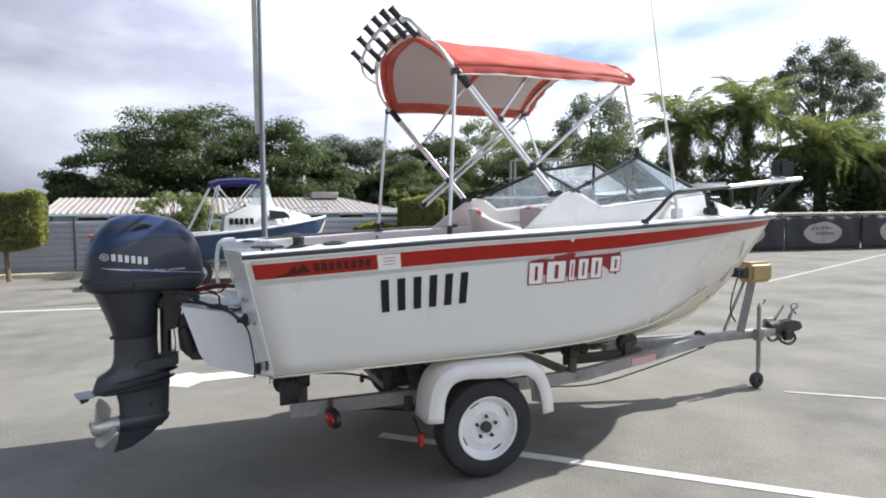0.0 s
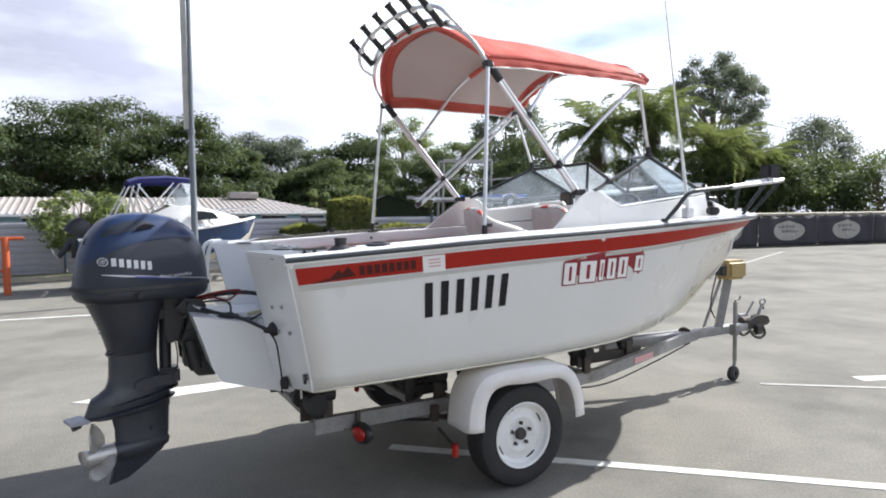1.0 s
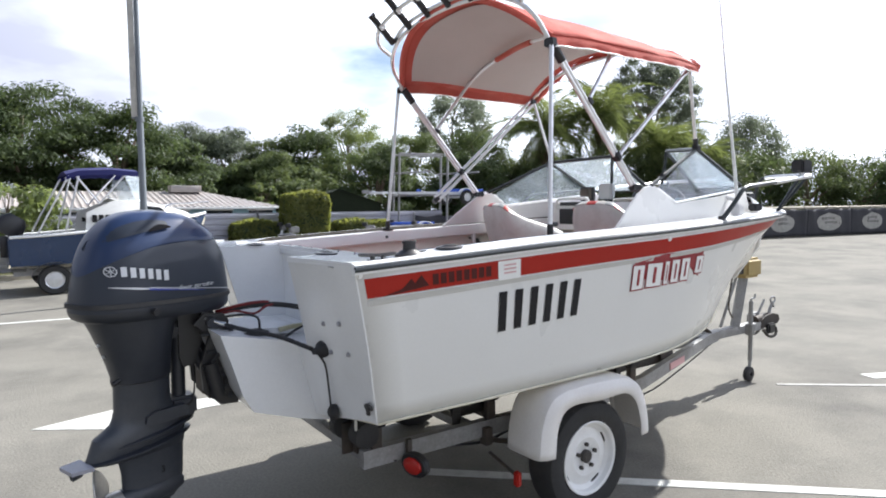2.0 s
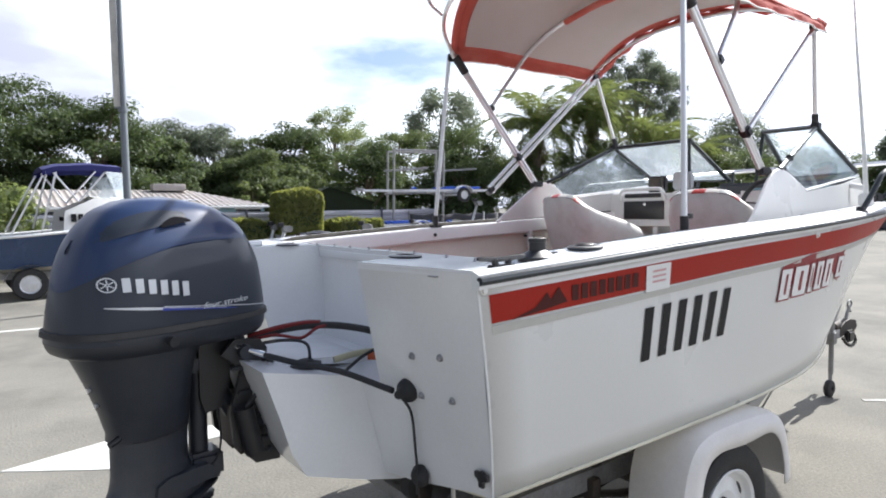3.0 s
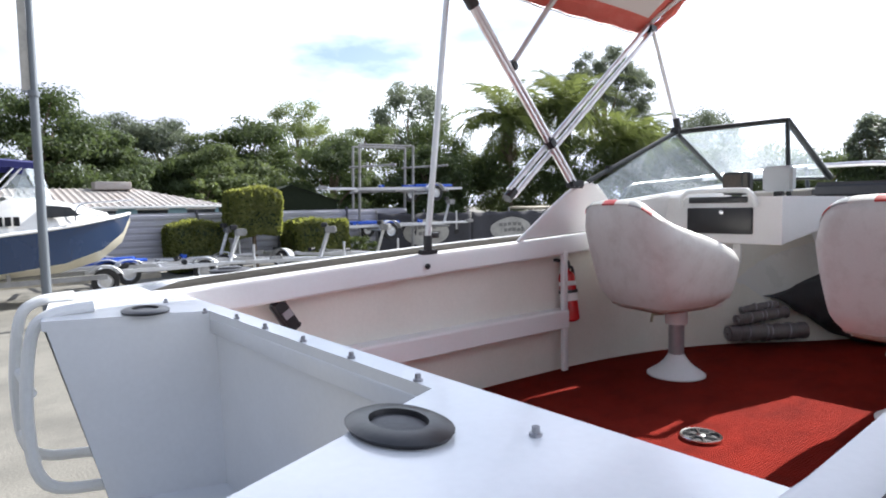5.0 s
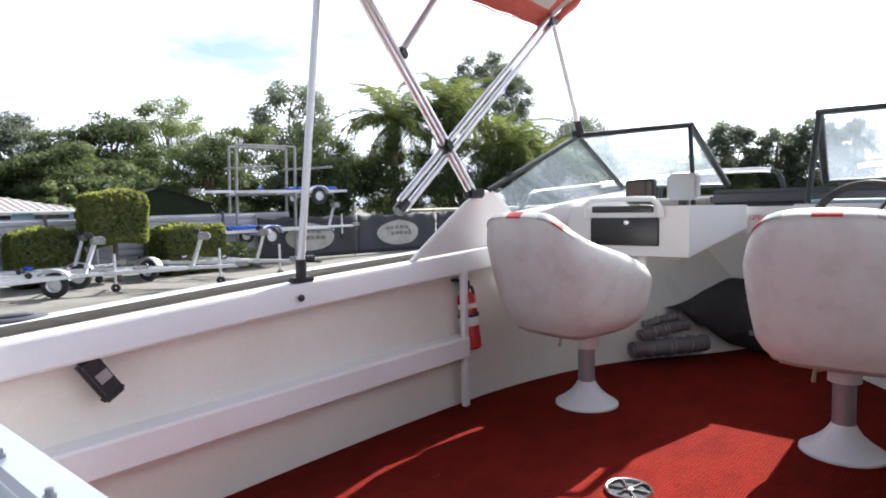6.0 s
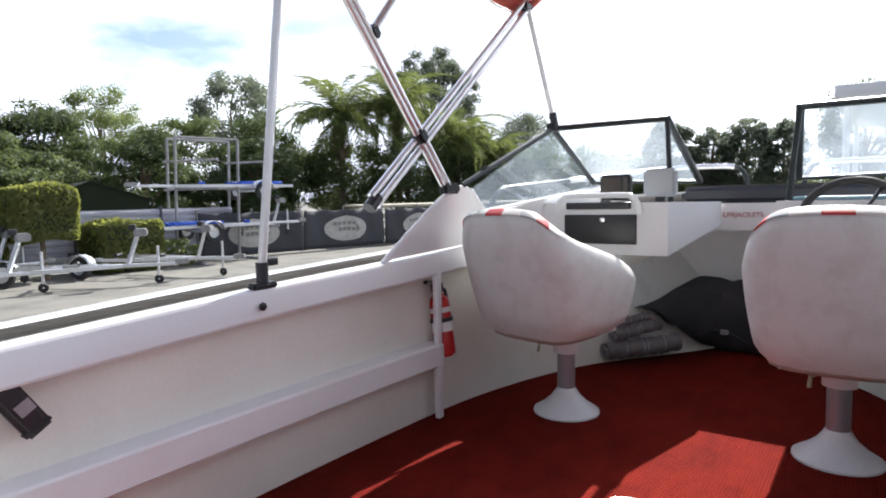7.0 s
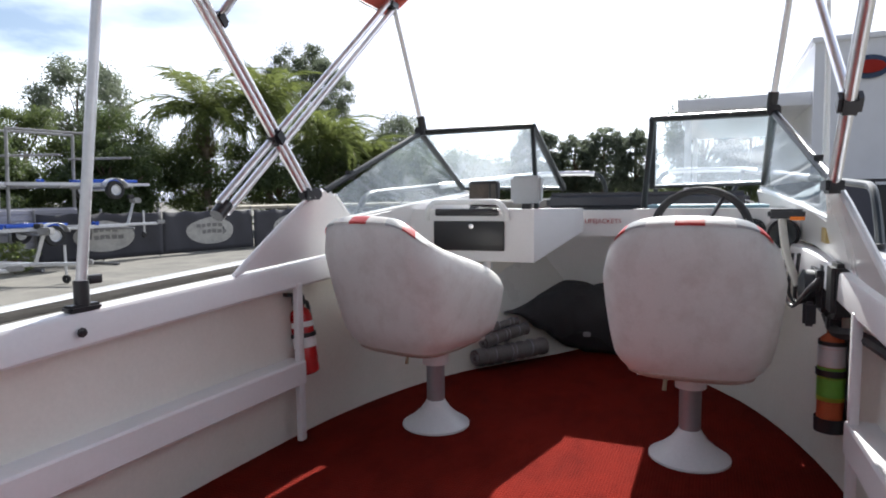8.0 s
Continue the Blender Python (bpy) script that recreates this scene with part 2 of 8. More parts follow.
M["grey_clear"] = material("rolled_grey_plastic", (0.17, 0.155, 0.155), 0.35, var=0.2, bump=0.1)
M["fire_red"] = material("red_extinguisher_paint", (0.50, 0.018, 0.02), 0.25, var=0.06, bump=0.01, coat=0.3)
M["sign_white"] = material("white_print", (0.80, 0.80, 0.78), 0.5, var=0.04, bump=0)
M["name_red"] = material("dark_red_lettering", (0.26, 0.012, 0.02), 0.4, var=0.1, bump=0.01)
M["faint_red"] = material("faint_pink_print", (0.62, 0.36, 0.36), 0.5, var=0.05, bump=0)
M["mark_dark"] = material("dark_faded_lettering", (0.075, 0.016, 0.014), 0.5, var=0.25, bump=0.02, spec=0.2)
M["scoop_black"] = material("scoop_black", (0.010, 0.010, 0.012), 0.9, var=0.1, bump=0, spec=0.05)
M["text_red"] = material("red_lettering", (0.42, 0.05, 0.06), 0.5, var=0.05, bump=0)
# dark olive carries the shade and grime of the gunwale's inner step
M["olive"] = material("dark_step_olive", (0.085, 0.078, 0.066), 0.8, var=0.3, scale=10, bump=0.3, stretch=(0.3, 3, 3))
M["cowl"] = material("slate_metallic_paint", (0.031, 0.037, 0.050), 0.36, var=0.05, scale=2, fine=300, bump=0.004, coat=0.35, spec=0.2)
M["cowl_dark"] = material("slate_leg_paint", (0.024, 0.028, 0.038), 0.45, metal=0.1, var=0.08, bump=0.02, coat=0.15, dirt=(0.1, 0.1, 0.1), dirt_amount=0.25)
M["cowl_leg"] = material("slate_lower_leg_paint", (0.040, 0.045, 0.056), 0.42, metal=0.1, var=0.10, scale=5, bump=0.02, coat=0.15, dirt=(0.11, 0.11, 0.11), dirt_amount=0.35, dirt_scale=6)
M["grey_pale"] = material("pale_grey_anode", (0.34, 0.34, 0.38), 0.5, var=0.12, bump=0.03)
M["cowl_grey"] = material("grey_pan_paint", (0.024, 0.027, 0.034), 0.4, metal=0.1, var=0.06, bump=0.02)
M["silver"] = material("silver_print", (0.62, 0.63, 0.64), 0.35, metal=0.3, var=0.04, bump=0)
M["blue_line"] = material("blue_print", (0.03, 0.05, 0.32), 0.4, var=0.04, bump=0)
M["prop"] = material("bare_alloy", (0.55, 0.53, 0.50), 0.4, metal=0.7, var=0.15, bump=0.05)
M["hose"] = material("yellowed_clear_hose", (0.45, 0.42, 0.27), 0.35, var=0.1, bump=0.02)
M["cable_red"] = material("red_cable", (0.17, 0.012, 0.012), 0.5, var=0.1, bump=0.02)
M["glass"] = glass_material("windscreen_perspex", 0.095, (0.91, 0.94, 0.94))
M["clear"] = glass_material("clear_plastic", 0.3)
M["asphalt"] = material("old_asphalt", (0.210, 0.200, 0.174), 0.85, var=0.24, scale=1.1, fine=55, bump=0.5, spec=0.12, dirt=(0.080, 0.078, 0.075), dirt_amount=0.65, dirt_scale=0.6)
M["road_paint"] = material("worn_road_paint", (0.62, 0.62, 0.58), 0.75, var=0.12, scale=6, bump=0.25, dirt=(0.3, 0.29, 0.27), dirt_amount=0.55, dirt_scale=9)
M["faint_paint"] = material("faded_road_paint", (0.36, 0.355, 0.33), 0.8, var=0.15, scale=6, bump=0.3, dirt=(0.2, 0.195, 0.18), dirt_amount=0.8, dirt_scale=7)
M["kerb"] = material("kerb_concrete", (0.40, 0.36, 0.28), 0.85, var=0.15, bump=0.3, dirt=(0.22, 0.2, 0.16), dirt_amount=0.4)
M["fence"] = material("grey_steel_sheet", (0.40, 0.40, 0.45), 0.5, metal=0.1, var=0.06, scale=1.2, bump=0.03, dirt=(0.26, 0.25, 0.27), dirt_amount=0.35, per_object=0.05)
M["roof"] = material("weathered_roof_sheet", (0.38, 0.35, 0.33), 0.6, metal=0.1, var=0.12, scale=1.5, bump=0.05, dirt=(0.25, 0.16, 0.11), dirt_amount=0.4, per_object=0.08)
M["shed_blue"] = material("pale_blue_wall_paint", (0.22, 0.36, 0.42), 0.6, var=0.1, bump=0.05)
M["dark_window"] = material("dark_window_glass", (0.02, 0.025, 0.03), 0.08, var=0.1, bump=0)
M["navy"] = material("navy_hull_paint", (0.010, 0.034, 0.095), 0.25, var=0.08, scale=2, bump=0.02, coat=0.4)
M["navy_canvas"] = material("navy_canvas", (0.014, 0.016, 0.10), 0.85, var=0.12, fine=300, bump=0.1)
M["trailer_blue"] = material("blue_trailer_plastic", (0.02, 0.09, 0.50), 0.45, var=0.1, bump=0.03)
M["banner"] = material("charcoal_mesh_banner", (0.050, 0.050, 0.058), 0.85, var=0.25, scale=2, fine=150, bump=0.2)
M["banner_oval"] = material("banner_pale_print", (0.42, 0.41, 0.38), 0.8, var=0.15, bump=0.05, dirt=(0.2, 0.2, 0.19), dirt_amount=0.5, dirt_scale=4)
M["banner_bar"] = material("banner_grey_print", (0.20, 0.195, 0.19), 0.85, var=0.2, bump=0.1)
M["orange"] = material("orange_post_paint", (0.50, 0.10, 0.03), 0.5, var=0.12, bump=0.04)
M["pole"] = material("galvanised_light_pole", (0.16, 0.18, 0.20), 0.55, metal=0.2, var=0.12, scale=3, bump=0.03)
M["bark"] = material("tree_bark", (0.16, 0.12, 0.085), 0.9, var=0.35, scale=5, fine=30, bump=0.8, stretch=(1, 1, 0.3))
M["palm_bark"] = material("palm_trunk", (0.24, 0.19, 0.14), 0.9, var=0.3, scale=4, bump=0.6, stretch=(1, 1, 4))
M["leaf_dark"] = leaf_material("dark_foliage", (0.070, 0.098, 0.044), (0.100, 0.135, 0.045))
M["leaf_mid"] = leaf_material("green_foliage", (0.106, 0.140, 0.066), (0.16, 0.20, 0.068))
M["leaf_gum"] = leaf_material("gum_foliage", (0.110, 0.132, 0.098), (0.22, 0.255, 0.17))
M["leaf_light"] = leaf_material("light_foliage", (0.135, 0.170, 0.074), (0.23, 0.28, 0.085))
M["leaf_hedge"] = leaf_material("hedge_foliage", (0.150, 0.165, 0.060), (0.32, 0.34, 0.07))
M["frond"] = leaf_material("palm_frond", (0.135, 0.165, 0.070), (0.21, 0.25, 0.075))
M["dead_frond"] = leaf_material("dried_palm_frond", (0.22, 0.175, 0.115), (0.20, 0.15, 0.09))
M["building"] = material("pale_building_paint", (0.84, 0.85, 0.88), 0.6, var=0.03, scale=0.6, bump=0.03, dirt=(0.55, 0.56, 0.58), dirt_amount=0.2, dirt_scale=0.5)
M["building_dark"] = material("dark_grey_wall_panel", (0.10, 0.10, 0.12), 0.6, var=0.1, bump=0.03)
M["shelter_dark"] = material("dark_shelter_green", (0.020, 0.026, 0.016), 0.9, var=0.2, bump=0.1, spec=0.1)
M["grass"] = material("dry_verge", (0.13, 0.13, 0.055), 0.95, var=0.3, scale=1.5, fine=25, bump=0.5)


# ---- helpers for shapes ----
def part(name, bm, mat, parent=None, label="", angle=35, **tags):
    """One mesh object of its own, under a thing or a part."""
    bmesh.ops.recalc_face_normals(bm, faces=bm.faces)
    me = bpy.data.meshes.new(name)
    bm.to_mesh(me)
    bm.free()
    me.polygons.foreach_set("use_smooth", [True] * len(me.polygons))
    me.set_sharp_from_angle(angle=radians(angle))
    me.materials.append(M[mat])
    ob = new(name, me)
    if parent is not None:
        ob.parent = parent
    return tagged(ob, label, **tags)


def thing(name, label, category, group="", at=(0, 0, 0), turn=0):
    ob = new(name)
    ob.empty_display_size = 0.2
    ob.matrix_basis = pose(*at, 0, 0, turn)
    return tagged(ob, label, category, group)


def box(bm, lo, hi, bevel=0.0, seg=2, m=None):
    g = bmesh.ops.create_cube(bm, size=1.0)
    vs = g["verts"]
    for v in vs:
        v.co = Vector([lo[i] + (v.co[i] + 0.5) * (hi[i] - lo[i]) for i in range(3)])
    if bevel:
        es = list({e for v in vs for e in v.link_edges})
        r = bmesh.ops.bevel(bm, geom=es, offset=bevel, segments=seg, affect="EDGES", profile=0.5)
        vs = list({v for f in r["faces"] for v in f.verts} | {v for v in vs if v.is_valid})
    if m is not None:
        bmesh.ops.transform(bm, matrix=m, verts=[v for v in vs if v.is_valid])
    return bm


def glide(pts, k=6):
    """A smooth line through the points (Catmull-Rom)."""
    p = [Vector(q) for q in pts]
    p = [p[0] * 2 - p[1]] + p + [p[-1] * 2 - p[-2]]
    out = []
    for i in range(1, len(p) - 2):
        for j in range(k):
            t = j / k
            a, b, c, d = p[i - 1:i + 3]
            out.append(0.5 * (2 * b + (c - a) * t + (2 * a - 5 * b + 4 * c - d) * t * t + (3 * b - a - 3 * c + d) * t ** 3))
    out.append(p[-2])
    return out


def loft(bm, rings, closed=True, cap=True):
    vs = [[bm.verts.new(q) for q in r] for r in rings]
    n = len(vs[0])
    for a, b in zip(vs, vs[1:]):
        for i in range(n if closed else n - 1):
            j = (i + 1) % n
            try:
                bm.faces.new((a[i], a[j], b[j], b[i]))
            except ValueError:
                pass
    if cap and closed:
        for r in (vs[0], vs[-1]):
            try:
                bm.faces.new(r)
            except ValueError:
                pass
    return vs


def tube(bm, pts, r, n=10, flat=1.0):
    """A round bar along the points; r may be one number or one for each point."""
    pts = [Vector(q) for q in pts]
    rs = [r] * len(pts) if isinstance(r, (int, float)) else list(r)
    up, rings = None, []
    for i, q in enumerate(pts):
        d = (pts[min(i + 1, len(pts) - 1)] - pts[max(i - 1, 0)]).normalized()
        if up is None:
            up = d.cross(Vector((0, 0, 1) if abs(d.z) < 0.9 else (1, 0, 0))).normalized()
        up = (up - d * up.dot(d)).normalized()
        side = d.cross(up)
        rings.append([q + (up * math.cos(a) + side * math.sin(a) * flat) * rs[i] for a in (2 * math.pi * k / n for k in range(n))])
    loft(bm, rings)
    return bm


def rod(a, b, r, n=12):
    return tube(bmesh.new(), [a, b], r, n)


def lathe(bm, profile, m=None, n=24, close=False):
    """Turns (radius, height) pairs about z, then moves the result by m."""
    rings = [[(max(r, 1e-4) * math.cos(2 * math.pi * k / n), max(r, 1e-4) * math.sin(2 * math.pi * k / n), h) for k in range(n)] for r, h in profile]
    if close:
        rings.append(rings[0])
    vs = loft(bm, rings, cap=not close)
    if m is not None:
        bmesh.ops.transform(bm, matrix=m, verts=[v for r in vs for v in r])
    return bm


def prism(bm, outline, lo, hi, axis=1):
    """An outline in the two other axes, pushed from lo to hi along the axis."""
    def put(a, b, c):
        return (c, a, b) if axis == 0 else (a, c, b) if axis == 1 else (a, b, c)
    loft(bm, [[put(a, b, lo) for a, b in outline], [put(a, b, hi) for a, b in outline]])
    return bm


def rounded(bm, offset, seg=2):
    bmesh.ops.bevel(bm, geom=[e for e in bm.edges if e.is_manifold and e.calc_face_angle(0) > 0.5], offset=offset, segments=seg, affect="EDGES")
    return bm


def curve(xs, ys):
    """A smooth function through the given values."""
    xs, ys = np.array(xs, float), np.array(ys, float)
    d = np.gradient(ys, xs)

    def f(x):
        x = float(np.clip(x, xs[0], xs[-1]))
        i = int(np.clip(np.searchsorted(xs, x) - 1, 0, len(xs) - 2))
        h = xs[i + 1] - xs[i]
        t = (x - xs[i]) / h
        return float((1 + 2 * t) * (1 - t) ** 2 * ys[i] + t * (1 - t) ** 2 * h * d[i] + t * t * (3 - 2 * t) * ys[i + 1] + t * t * (t - 1) * h * d[i + 1])
    return f


def sheet(bm, grid):
    """A surface from a grid of points."""
    loft(bm, grid, closed=False, cap=False)
    return bm


def thicken(ob, depth, offset=-1.0, crisp=False):
    mod = ob.modifiers.new("thickness", "SOLIDIFY")
    mod.thickness, mod.offset = depth, offset
    if crisp:
        ob.modifiers.new("crisp_edges", "EDGE_SPLIT").split_angle = radians(45)
    return ob


def lettering(name, text, size, mat, parent, m, label="", depth=0.002, shear=0.0):
    cu = bpy.data.curves.new(name, "FONT")
    cu.body, cu.size, cu.extrude, cu.shear = text, size, depth, shear
    cu.align_x, cu.align_y = "CENTER", "CENTER"
    tmp = bpy.data.objects.new("tmp", cu)
    scene.collection.objects.link(tmp)
    me = bpy.data.meshes.new_from_object(tmp.evaluated_get(bpy.context.evaluated_depsgraph_get()))
    bpy.data.objects.remove(tmp)
    me.materials.clear()
    me.materials.append(M[mat])
    ob = new(name, me)
    ob.parent = parent
    ob.matrix_basis = m
    return tagged(ob, label)


# ---- ground ----
bm = bmesh.new()
sheet(bm, [[(x, y, 0) for y in (-900, -60, -20, 0, 20, 60, 900)] for x in (-900, -60, -20, 0, 20, 60, 900)])
part("ground", bm, "asphalt", None, "worn grey asphalt of an open car park", kind="structure")


def marking(outline, label, mat="road_paint"):
    bm = bmesh.new()
    prism(bm, outline, 0.0, 0.005, axis=2)
    part("road_marking", bm, mat, None, label, category="road marking", kind="structure")


def line_mark(a, b, w=0.09, mat="road_paint"):
    a, b = Vector(a), Vector(b)
    s = (b - a).normalized() * (w / 2)
    s = Vector((-s.y, s.x))
    marking([tuple(a + s), tuple(b + s), tuple(b - s), tuple(a - s)], "worn white painted parking bay line", mat)


line_mark((1.02, 0.07), (6.3, -4.85))
line_mark((4.78, -0.29), (8.6, -3.40), 0.06, "faint_paint")
line_mark((-4.6, 9.05), (0.2, 8.25), 0.11)
line_mark((12.0, 6.4), (24.0, 11.5), 0.12, "faint_paint")
line_mark((5.75, -0.68), (6.35, -0.95), 0.16)
marking([(-1.05, 2.55), (-0.40, 2.72), (-0.30, 2.60), (1.6, 2.50), (1.6, 2.30), (-0.28, 2.28), (-0.42, 2.10)], "worn white painted direction arrow")

# ---- the boat ----
sheer = curve([0, 0.5, 1.2, 2, 2.64, 3.6, 4.88], [1.47, 1.495, 1.53, 1.56, 1.59, 1.625, 1.65])
beam = curve([0, 1, 2, 2.6, 3.2, 3.8, 4.3, 4.6, 4.8, 4.88], [1.05, 1.055, 1.045, 1.02, 0.94, 0.78, 0.53, 0.31, 0.12, 0.02])
chine_y = curve([0, 1, 1.9, 2.3, 2.62, 3.01, 3.34, 3.75, 4.05, 4.35, 4.6, 4.88], [0.93, 0.94, 0.915, 0.885, 0.82, 0.69, 0.53, 0.31, 0.18, 0.07, 0.03, 0.010])
chine_z = curve([0, 1, 1.9, 2.3, 2.62, 3.01, 3.34, 3.75, 4.05, 4.35, 4.6, 4.75, 4.88], [0.78, 0.785, 0.790, 0.805, 0.826, 0.862, 0.915, 0.985, 1.05, 1.15, 1.33, 1.49, 1.63])
keel_z = curve([0, 1, 2, 2.7, 3.0, 3.31, 3.65, 4, 4.25, 4.51, 4.74, 4.88], [0.62, 0.60, 0.585, 0.580, 0.585, 0.608, 0.670, 0.790, 0.955, 1.19, 1.44, 1.62])


def rake(x, y, z):
    """The transom leans: its foot lies ahead of its top."""
    k = max(0.0, 1 - x / 1.3)
    return x + k * ((1.47 - z) * 0.25 - 0.08 * max(0.0, min(1.0, (1.05 - abs(y)) / 0.5)))


def side_at(x, u, out=0.0, hand=-1):
    """A point of the topsides: u runs from the sheer (0) to the chine (1)."""
    flare = 0.05 * math.sin(math.pi * u) * max(0.0, min(1.0, (x - 2.6) / 1.4))
    y = beam(x) * (1 - u) + chine_y(x) * u + 0.012 * math.sin(math.pi * u) - flare * 0.5 + out
    z = sheer(x) * (1 - u) + chine_z(x) * u
    return Vector((rake(x, y, z), hand * y, z))


boat = thing("motor_boat", "white half-cabin runabout with red stripe on a trailer", "boat")
STN = [4.88 * (i / 44) ** 0.9 for i in range(45)]
for hand in (-1, 1):
    bm = bmesh.new()
    sheet(bm, [[side_at(x, j / 8, 0, hand) for j in range(9)] for x in STN])
    thicken(part("topside", bm, "gelcoat", boat, "glossy white painted hull side"), 0.010, -1.0 if hand > 0 else -1.0)
    bm = bmesh.new()
    rows = []
    for x in STN:
        c, k = side_at(x, 1, 0, hand), Vector((rake(x, 0, keel_z(x)), 0, keel_z(x)))
        r = [c.lerp(k, j / 6) for j in range(7)]
        r[0] = c + Vector((0, hand * 0.012, 0.0))
        rows.append(r)
    sheet(bm, rows)
    thicken(part("hull_bottom", bm, "bottom", boat, "stained cream hull bottom"), 0.010)

# keel strip along the middle of the bottom and up the stem
part("keel_strip", tube(bmesh.new(), [(x + 0.004, 0, keel_z(x) - 0.004) for x in STN[2:]], 0.016, 8), "bottom", boat)

# transom with a well for the motor
def tr(y, z):
    return (rake(0, y, z), y, z)


bm = bmesh.new()
for h in (-1, 1):
    top = [(1.045, 1.465), (0.80, 1.478), (0.55, 1.485)]
    rows = []
    for i in range(7):
        z = 1.485 + (1.07 - 1.485) * i / 6
        yo = 1.05 + (0.93 - 1.05) * (1.47 - z) / 0.69
        yi = 0.55 - 0.05 * i / 6
        rows.append([tr(h * (yo + (yi - yo) * j / 6), min(z, 1.486)) for j in range(7)])
    sheet(bm, rows)
rows = []
for j in range(25):
    y = -1.0 + 2.0 * j / 24
    zb = 0.78 - (0.16 * (1 - abs(y) / 0.93) if abs(y) < 0.93 else 0)
    r = []
    for i in range(7):
        z = 1.07 + (zb - 1.07) * i / 6
        w = 1.05 - 0.12 * (1.47 - z) / 0.69
        yy = y * min(w, 0.998 if i == 0 else w)
        r.append(tr(yy, z))
    rows.append(r)
sheet(bm, rows)
bmesh.ops.remove_doubles(bm, verts=bm.verts, dist=0.004)
part("transom", bm, "alloy_white", boat, "white painted transom with bolts and grommets")

for h in (-1, 1):
    part("corner_trim", tube(bmesh.new(), [side_at(0.0, j / 8, -0.004, h) for j in range(9)], 0.0045, 8), "alloy_white", boat)

# engine well: floor, walls and bulkhead behind the cockpit
bm = bmesh.new()
lo_z = 1.066
for h in (-1, 1):
    sheet(bm, [[(-0.08, h * 0.55, 1.485), (0.25, h * 0.42, 1.485)], [(0.021, h * 0.50, lo_z), (0.26, h * 0.42, lo_z)]])
sheet(bm, [[(0.25, -0.42, 1.485), (0.25, 0.42, 1.485)], [(0.26, -0.42, lo_z), (0.26, 0.42, lo_z)]])
sheet(bm, [[(0.015, -0.50, lo_z), (0.015, 0.50, lo_z)], [(0.27, -0.42, lo_z), (0.27, 0.42, lo_z)]])
part("motor_well", bm, "alloy_white", boat, "white painted motor well")

# stern deck: one plate round the well
bm = bmesh.new()
for quad in ([(0.0, -1.045), (-0.085, -0.55), (0.238, -0.425), (0.282, -0.425), (0.282, -1.045)],
             [(0.238, -0.425), (0.238, 0.425), (0.282, 0.425), (0.282, -0.425)],
             [(-0.085, 0.55), (0.0, 1.045), (0.282, 1.045), (0.282, 0.425), (0.238, 0.425)]):
    prism(bm, quad, 1.470, 1.492, axis=2)
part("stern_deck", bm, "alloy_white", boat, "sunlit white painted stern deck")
bm = bmesh.new()
box(bm, (0.268, -0.90, 0.90), (0.282, 0.90, 1.474))
part("cockpit_bulkhead", bm, "liner", boat)
# folded lip of the bulkhead with its row of bolts
part("bulkhead_lip", box(bmesh.new(), (0.236, -0.42, 1.440), (0.246, 0.42, 1.474), 0.003), "alloy_white", boat)


def bolt(parent, at, axis, r=0.011, mat="steel"):
    m = Matrix.Translation(at) @ Vector(axis).to_track_quat("Z", "Y").to_matrix().to_4x4()
    part("bolt", lathe(bmesh.new(), [(r, 0), (r, 0.004), (r * 0.65, 0.005), (r * 0.6, 0.011), (0.001, 0.012)], m, 8), mat, parent)


for x, y in ((0.20, 0.64), (0.22, 0.40), (0.245, 0.27), (0.245, 0.12), (0.245, -0.045), (0.245, -0.21), (0.245, -0.385), (0.213, -0.628), (0.183, -0.817)):
    bolt(boat, (x, y, 1.4915), (0, 0, 1), 0.0068, "pedestal")
for y, z in ((-0.715, 1.203), (-0.839, 1.218), (-0.715, 1.072), (-0.85, 1.083)):
    q = tr(y, z)
    bolt(boat, (q[0] - 0.001, q[1], q[2]), (-1, 0, -0.25), 0.0125, "pedestal")
for h in (-1, 1):
    m = Matrix.Translation((0.12, h * 0.515, 1.492)) @ Matrix.Diagonal((0.9, 1.25, 1, 1))
    cup = part("rod_holder_flange", lathe(bmesh.new(), [(0.030, 0.0), (0.055, 0.001), (0.058, 0.006), (0.05, 0.010), (0.032, 0.011), (0.03, 0.002)], m, 24, close=True), "black_plastic", boat, "oval black plastic rod holder flange")
    part("cap", lathe(bmesh.new(), [(0.03, 0.001), (0.03, 0.005), (0.02, 0.007), (0.001, 0.007)], m, 20), "dark_pad", cup)
for h in (-1, 1):
    m = Matrix.Translation((0.50, h * 0.985, 1.525)) @ Matrix.Diagonal((1.35, 0.9, 1, 1))
    cup = part("rod_holder_flange", lathe(bmesh.new(), [(0.025, -0.012), (0.05, -0.001), (0.052, 0.005), (0.045, 0.009), (0.028, 0.009), (0.025, -0.012)], m, 24, close=True), "dark_pad", boat, "oval rod holder flange with a black cap")
    part("cap", lathe(bmesh.new(), [(0.0275, 0.0), (0.029, 0.012), (0.022, 0.016), (0.001, 0.016)], m, 20), "black_plastic", cup)
# drain bung with wing key, and grommets for the cables
q = tr(-0.92, 0.86)
bm = lathe(bmesh.new(), [(0.018, 0), (0.018, 0.012), (0.001, 0.014)], Matrix.Translation((q[0] - 0.012, q[1], q[2])) @ pose(0, 0, 0, 0, -90, 0), 12)
box(bm, (q[0] - 0.024, q[1] - 0.030, q[2] - 0.008), (q[0] - 0.010, q[1] + 0.030, q[2] + 0.012), 0.004)
box(bm, (q[0] - 0.024, q[1] - 0.010, q[2] - 0.034), (q[0] - 0.010, q[1] + 0.012, q[2] + 0.006), 0.004)
part("drain_bung", bm, "black_plastic", boat)
